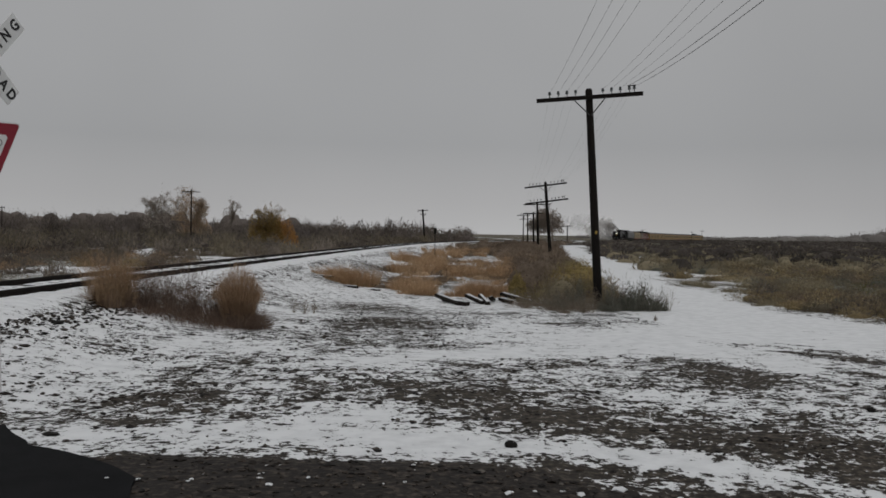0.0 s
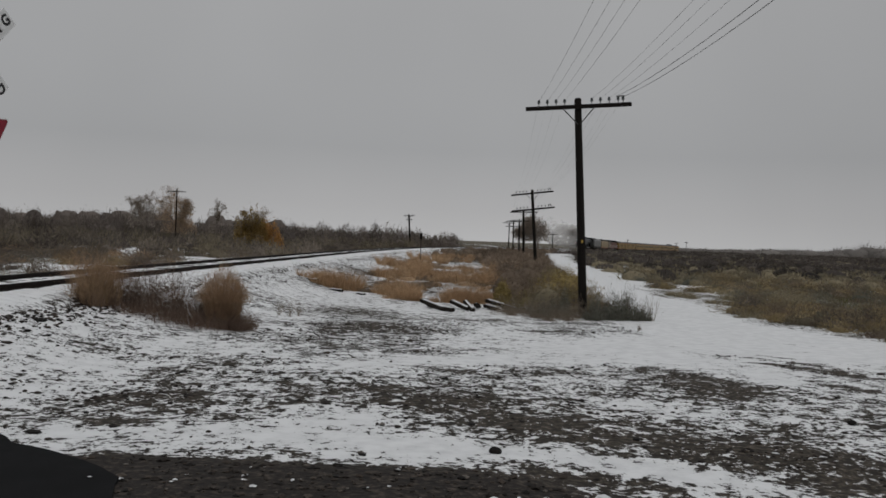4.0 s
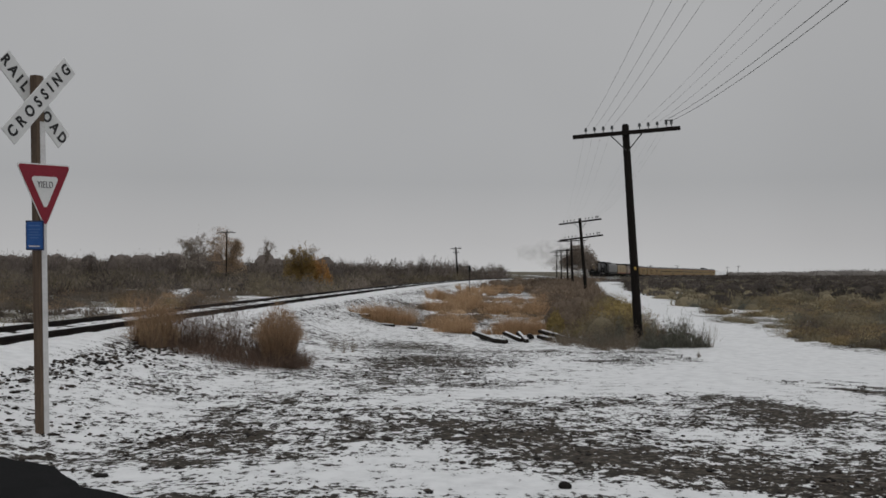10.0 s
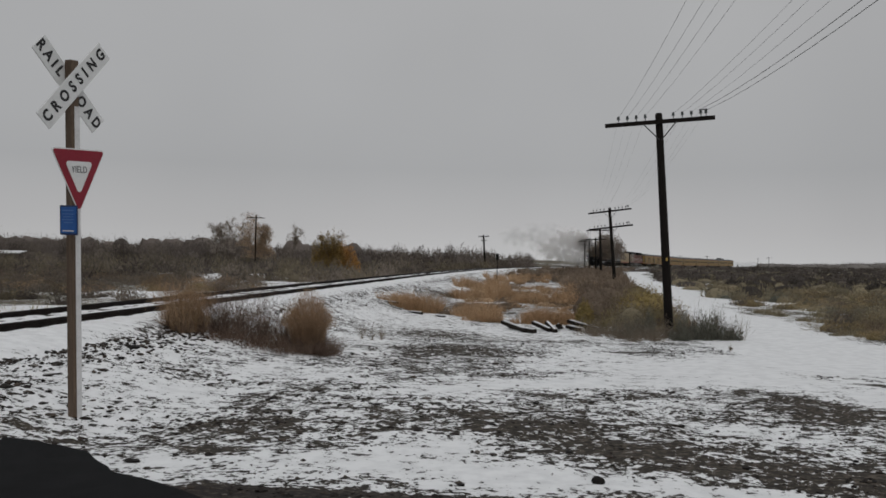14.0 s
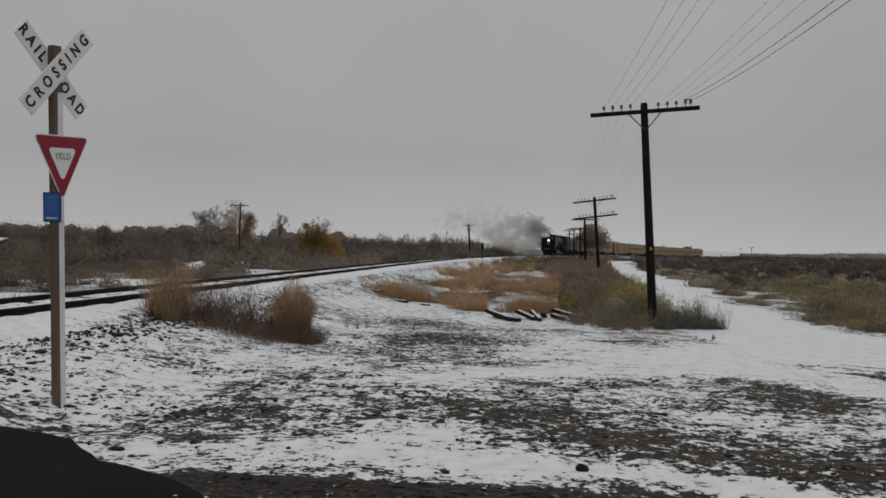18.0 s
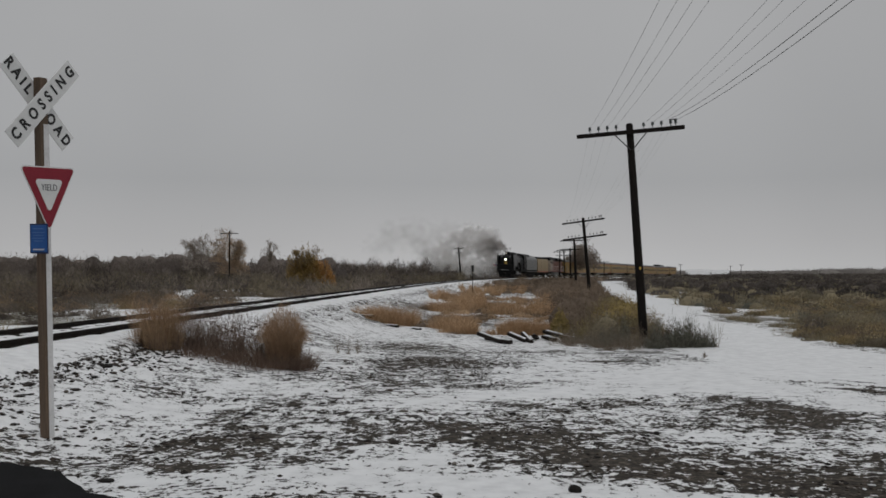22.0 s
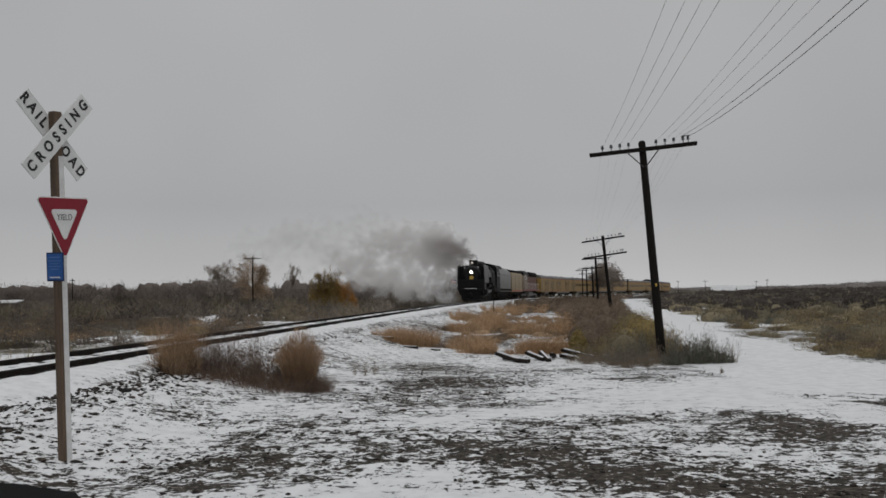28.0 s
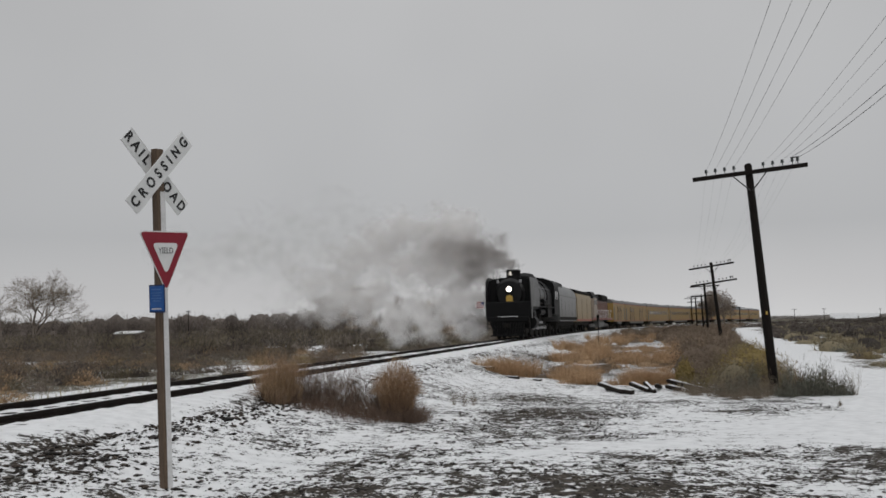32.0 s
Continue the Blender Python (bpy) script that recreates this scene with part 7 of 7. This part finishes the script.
def build_coach(form="coach", L=25.85):
    """A coach; or a windowless baggage car; or a coach with a glazed dome."""
    name, lb = {"coach": ("passenger_coach", "yellow streamlined passenger coach with grey roof and red trim"), "baggage": ("baggage_car", "yellow baggage car with broad sliding doors and grey roof"), "power": ("power_car", "short yellow generator car with a dull sliding door"), "dome": ("dome_coach", "yellow passenger coach with a glazed dome on its roof")}[form]
    e = thing(name, (0, 0, 0), lb, "railway coach", "coaches of the train")
    w = 3.08
    bm = hull(bmesh.new(), [(-w / 2, 1.0), (-w / 2, 3.66), (w / 2, 3.66), (w / 2, 1.0)], 0.35, L - 0.35)
    part("body", bm, M_YELLOW, e)
    bm = hull(bmesh.new(), arch(w + 0.02, 3.66, 3.74, 4.32, 10), 0.35, L - 0.35)
    part("roof", bm, M_ROOF, e, "grey rounded roof", smooth=True)
    for sx in (-1, 1):
        bm = bmesh.new()
        box(bm, (sx * (w / 2 + 0.006), L / 2, 3.64), (0.016, L - 0.75, 0.07))
        part("red_trim", bm, M_REDLINE, e, "thin red line")
        part("red_trim", box(bmesh.new(), (sx * (w / 2 + 0.006), L / 2, 1.14), (0.016, L - 0.75, 0.07)), M_REDLINE, e, "thin red line")
        bm = bmesh.new()
        box(bm, (sx * (w / 2 - 0.05), L / 2, 0.84), (0.06, L - 9.6, 0.34), 0.02)
        part("skirt", bm, M_ROOF, e, "grey skirt")
        for k in range(int((L - 5.0) / 1.86) if form in ("coach", "dome") else 0):
            y = 3.6 + k * 1.86
            bm = bmesh.new()
            box(bm, (sx * (w / 2 + 0.004), y, 2.55), (0.02, 1.05, 0.62), 0.006)
            part("window", bm, M_WINDOW, e, "dark window pane")
        if form in ("baggage", "power"):
            for y in ((6.4, 8.5, 17.0, 19.1) if L > 20 else (L / 2 - 1.05, L / 2 + 1.05)):
                door = part("sliding_door", box(bmesh.new(), (0, 0, 0), (0.05, 1.9, 2.1), 0.01), M_YELLOWDARK, e, "dull ochre sliding door")
                door.location = (sx * (w / 2 + 0.012), y, 2.22)
                part("door_window", box(bmesh.new(), (sx * 0.03, 0, 0.5), (0.012, 0.5, 0.45)), M_WINDOW, door, "dark window pane")
            for y in ((5.3, 9.6, 15.9, 20.2) if L > 20 else (L / 2 - 2.1, L / 2 + 2.1)):
                part("door_post", box(bmesh.new(), (sx * (w / 2 + 0.012), y, 2.22), (0.04, 0.12, 2.2)), M_UNDER, e, "dark door post")
        for y in (1.35, L - 1.35):
            bm = bmesh.new()
            box(bm, (sx * (w / 2 + 0.004), y, 2.1), (0.02, 0.75, 2.05), 0.006)
            part("door", bm, M_ROOF, e, "grey vestibule door")
    for y in (0.17, L - 0.15):
        bm = bmesh.new()
        box(bm, (0, y, 2.3), (1.5, 0.36, 2.5), 0.05)
        part("gangway", bm, M_UNDER, e, "dark bellows")
    bm = bmesh.new()
    box(bm, (0, L / 2, 0.8), (2.3, L - 5.8, 0.4), 0.05)
    part("underframe", bm, M_UNDER, e)
    truck(e, 3.9 if L > 20 else 2.9, (-1.3, 1.3), 0.46, 3.4)
    truck(e, L - (3.95 if L > 20 else 2.9), (-1.3, 1.3), 0.46, 3.4)
    for y in (L * 0.27, L * 0.5, L * 0.74):
        part("roof_vent", box(bmesh.new(), (0, y, 4.34), (0.5, 0.9, 0.16), 0.05), M_ROOF, e)
    if form == "dome":
        bm = hull(bmesh.new(), arch(2.5, 4.1, 4.5, 4.9, 8), 8.2, 15.6)
        part("dome_glass", bm, M_WINDOW, e, "dark curved glass", smooth=True)
        part("dome_cap", hull(bmesh.new(), arch(1.3, 4.78, 4.84, 4.96, 6), 8.0, 15.8), M_ROOF, e)
    return e


# ---- smoke: soft heaps of thin round flakes ----
def puff_mesh(name, seed, n, flake):
    """A heap of round flakes; the soft attribute falls from the middle of each flake to its rim."""
    rng = np.random.default_rng(seed)
    k, seg = 11, 8
    c = rng.normal(0, 0.40, (k, 3)) * (1.15, 1.0, 0.85)
    r = rng.uniform(0.25, 0.50, k)
    i = rng.integers(0, k, n)
    p = c[i] + rng.normal(0, 0.70, (n, 3)) * r[i][:, None]
    a = rng.normal(0, 1, (n, 3))
    a /= np.linalg.norm(a, axis=1, keepdims=True)
    b = np.cross(a, rng.normal(0, 1, (n, 3)))
    b /= np.linalg.norm(b, axis=1, keepdims=True)
    d = flake * rng.uniform(0.5, 1.5, (n, 1))
    rim = [p + d * (a * math.cos(2 * math.pi * j / seg) + b * math.sin(2 * math.pi * j / seg)) * rng.uniform(0.75, 1.2, (n, 1)) for j in range(seg)]
    V = np.stack([p] + rim, 1).reshape(-1, 3)
    fan = np.array([[0, 1 + j, 1 + (j + 1) % seg] for j in range(seg)])
    F = (fan[None] + (seg + 1) * np.arange(n)[:, None, None]).reshape(-1, 3)
    soft = np.tile([1.0] + [0.0] * seg, n)
    draft = soup(name, V, F, M_SMOKE_MID, attrs={"soft": soft})
    me = draft.data
    bpy.data.objects.remove(draft)
    return me


# across, back along the train, above the stack's mouth, size, tone
PUFFS = [
    (-0.2, 0.3, 0.35, 0.7, "dark"), (-1.0, 1.0, 0.9, 1.2, "dark"), (-2.3, 2.0, 1.5, 1.7, "dark"), (-3.8, 3.0, 1.5, 1.9, "dark"), (-5.6, 4.4, 2.0, 2.0, "mid"), (-3.4, 4.0, 3.6, 1.4, "pale"), (-4.6, 3.6, 3.4, 1.7, "pale"), (-3.4, 2.6, 2.4, 1.4, "mid"), (-5.2, 4.0, 2.9, 1.8, "mid"),
    (-7.4, 5.5, 3.0, 2.1, "mid"), (-3.2, 2.5, 0.3, 1.5, "mid"), (-5.6, 4.0, 0.4, 1.9, "pale"), (-8.4, 6.0, 0.4, 2.2, "pale"), (-3.0, 2.0, -2.4, 1.5, "pale"),
    (-5.4, 3.5, -2.6, 1.8, "pale"), (-8.2, 5.5, -2.5, 2.0, "pale"), (-11.0, 7.0, -1.6, 2.2, "pale"), (-10.4, 7.5, 2.2, 2.3, "mid"), (-13.4, 9.0, 1.4, 2.4, "mid"),
    (-13.6, 8.5, -1.6, 2.0, "pale"), (-16.4, 11.0, 2.4, 2.9, "thin"), (-16.8, 10.5, -0.4, 2.4, "pale"), (-19.8, 12.5, 1.6, 2.9, "thin"), (-22.8, 14.5, 2.6, 3.1, "thin"), (-20.0, 12.0, 4.6, 3.1, "thin"), (-14.5, 9.5, 5.0, 2.8, "thin"), (-19.0, 11.5, -0.8, 2.8, "thin"),
    (-4.2, 2.6, -3.6, 1.2, "pale"), (-7.0, 4.4, -3.8, 1.3, "pale"), (-26.0, 16.0, 3.4, 3.3, "thin"), (-10.0, 6.0, -3.4, 1.4, "pale"),
    (-13.0, 8.0, -3.2, 1.5, "pale"), (-16.0, 9.5, -2.6, 1.7, "pale"), (-12.0, 9.0, 3.6, 2.0, "pale"), (-9.0, 7.0, 4.2, 1.7, "pale"), (-5.0, 4.5, 4.3, 1.3, "pale"), (-30.0, 18.0, 3.2, 3.4, "thin"), (-1.6, 2.4, -1.0, 1.3, "mid"), (-2.6, 2.4, 0.2, 1.6, "dark"), (-2.4, 2.0, -2.6, 1.4, "mid"), (-4.4, 3.2, -1.2, 1.9, "mid"), (-6.6, 4.8, 1.2, 2.2, "mid"), (-3.4, 2.2, -4.4, 1.1, "pale"), (-6.2, 4.0, -4.5, 1.3, "pale"), (-9.5, 6.0, -4.3, 1.3, "pale")]


def build_smoke():
    out = []
    shapes = [puff_mesh("smoke_puff_shape", 90 + i, 110, 0.50) for i in range(3)]
    wisps = [puff_mesh("smoke_wisp_shape", 190 + i, 70, 0.58) for i in range(2)]
    tones = {"dark": (M_SMOKE_DARK, "dark coal smoke rising from the stack"), "mid": (M_SMOKE_MID, "grey smoke drifting off the locomotive"), "pale": (M_SMOKE_PALE, "pale steam drifting beside the locomotive"), "thin": (M_SMOKE_THIN, "thin smoke trailing off over the brush")}
    made = {}
    for i, (dx, dy, dz, r, tone) in enumerate(PUFFS):
        m_, lb = tones[tone]
        key = (i % 3, tone)
        if key not in made:
            made[key] = (wisps[i % 2] if tone == "thin" else shapes[i % 3]).copy()
        ob = put("smoke_puff", made[key], m_)
        ob.scale = (r, r, r * 0.85)
        tagged(ob, lb, "smoke", "smoke of the locomotive", "stuff")
        out.append((ob, dx, dy, dz, i))
    return out


# ---- build ----
build_ground()
build_road()
build_track()
build_stones()
build_sign()
build_poles()
build_marker()
build_timbers()
build_near_bushes()
build_trees()
build_sheds()
build_fields()
engine, drivers, side_rods = build_engine()
tender = build_tender()
canteen = build_canteen()
diesel = build_diesel()
coach = build_coach()
coaches = [build_coach("power", 14.2), build_coach("baggage"), coach, copy_thing(coach, Matrix.Identity(4)), copy_thing(coach, Matrix.Identity(4)), copy_thing(coach, Matrix.Identity(4)), build_coach("dome"), build_coach("coach", 15.6)]
puffs = build_smoke()

SPEED, SLOW, AT_END = 10.347, 0.0161, 52.45


def front_at(t):
    """Metres along the line at which the engine's front stands."""
    u = 32.0 - t
    return AT_END + SPEED * u - SLOW * u * u


def stand(s, a, b):
    """Pose of a vehicle whose front is at s and whose trucks stand a and b metres behind it."""
    xa, ya, _ = on_track(s + a)
    xb, yb, _ = on_track(s + b)
    za, zb = float(rail_z(s + a)), float(rail_z(s + b))
    d = Vector((xb - xa, yb - ya, zb - za)).normalized()
    right = d.cross(Vector((0, 0, 1))).normalized()
    up = right.cross(d)
    o = Vector((xa, ya, za)) - d * a
    m = Matrix((right, d, up)).transposed().to_4x4()
    return Matrix.Translation(o) @ m


def motions():
    times = [k * 1.0 for k in range(33)]
    rake = [(engine, 0.0, 4.0, 13.0), (tender, 17.4, 2.2, 9.0), (canteen, 31.1, 3.0, 11.4), (diesel, 45.2, 4.4, 18.2)]
    pos = 68.0
    for k, c in enumerate(coaches):
        rake.append((c, pos, 2.9, 11.3) if k in (0, len(coaches) - 1) else (c, pos, 3.9, 21.9))
        pos += 14.35 if k == 0 else 26.0
    for ob, off, a, b in rake:
        walk(ob, [(t, stand(front_at(t) + off, a, b)) for t in times])
    turn = 9.9
    fine = [k * 0.125 for k in range(257)]
    for w, y in zip(drivers, (6.2, 8.4, 10.6, 12.8)):
        walk(w, [(t, Matrix.Translation((0, y, 1.0)) @ Matrix.Rotation(turn * t, 4, "X")) for t in fine])
    for r in side_rods:
        walk(r, [(t, Matrix.Translation((0, -0.36 * math.sin(turn * t), 1.0 + 0.36 * math.cos(turn * t)))) for t in fine])
    for ob, dx, dy, dz, i in puffs:
        rows = []
        for t in [k * 2.0 for k in range(17)]:
            u = float(np.interp(t, (0, 10, 23, 32), (0.62, 0.68, 0.78, 1.0)))
            near = min(1.0, (-dx) / 6.0)
            grow = u * near + (1 - near)
            x, y, h = on_track(front_at(t) + 3.6)
            z = float(rail_z(front_at(t) + 3.6)) + 4.9
            sway = 0.25 * math.sin(0.55 * t + i * 1.7)
            p = Vector((float(x) + dx * grow, float(y) + dy * grow, z + dz * (0.6 + 0.4 * grow) + sway * near))
            rows.append((t, Matrix.Translation(p) @ pose(0, 0, 0, 12 * math.sin(0.3 * t + i), 10 * math.sin(0.23 * t + 2 * i), 40 * i + 5.0 * t)))
        walk(ob, rows)


motions()
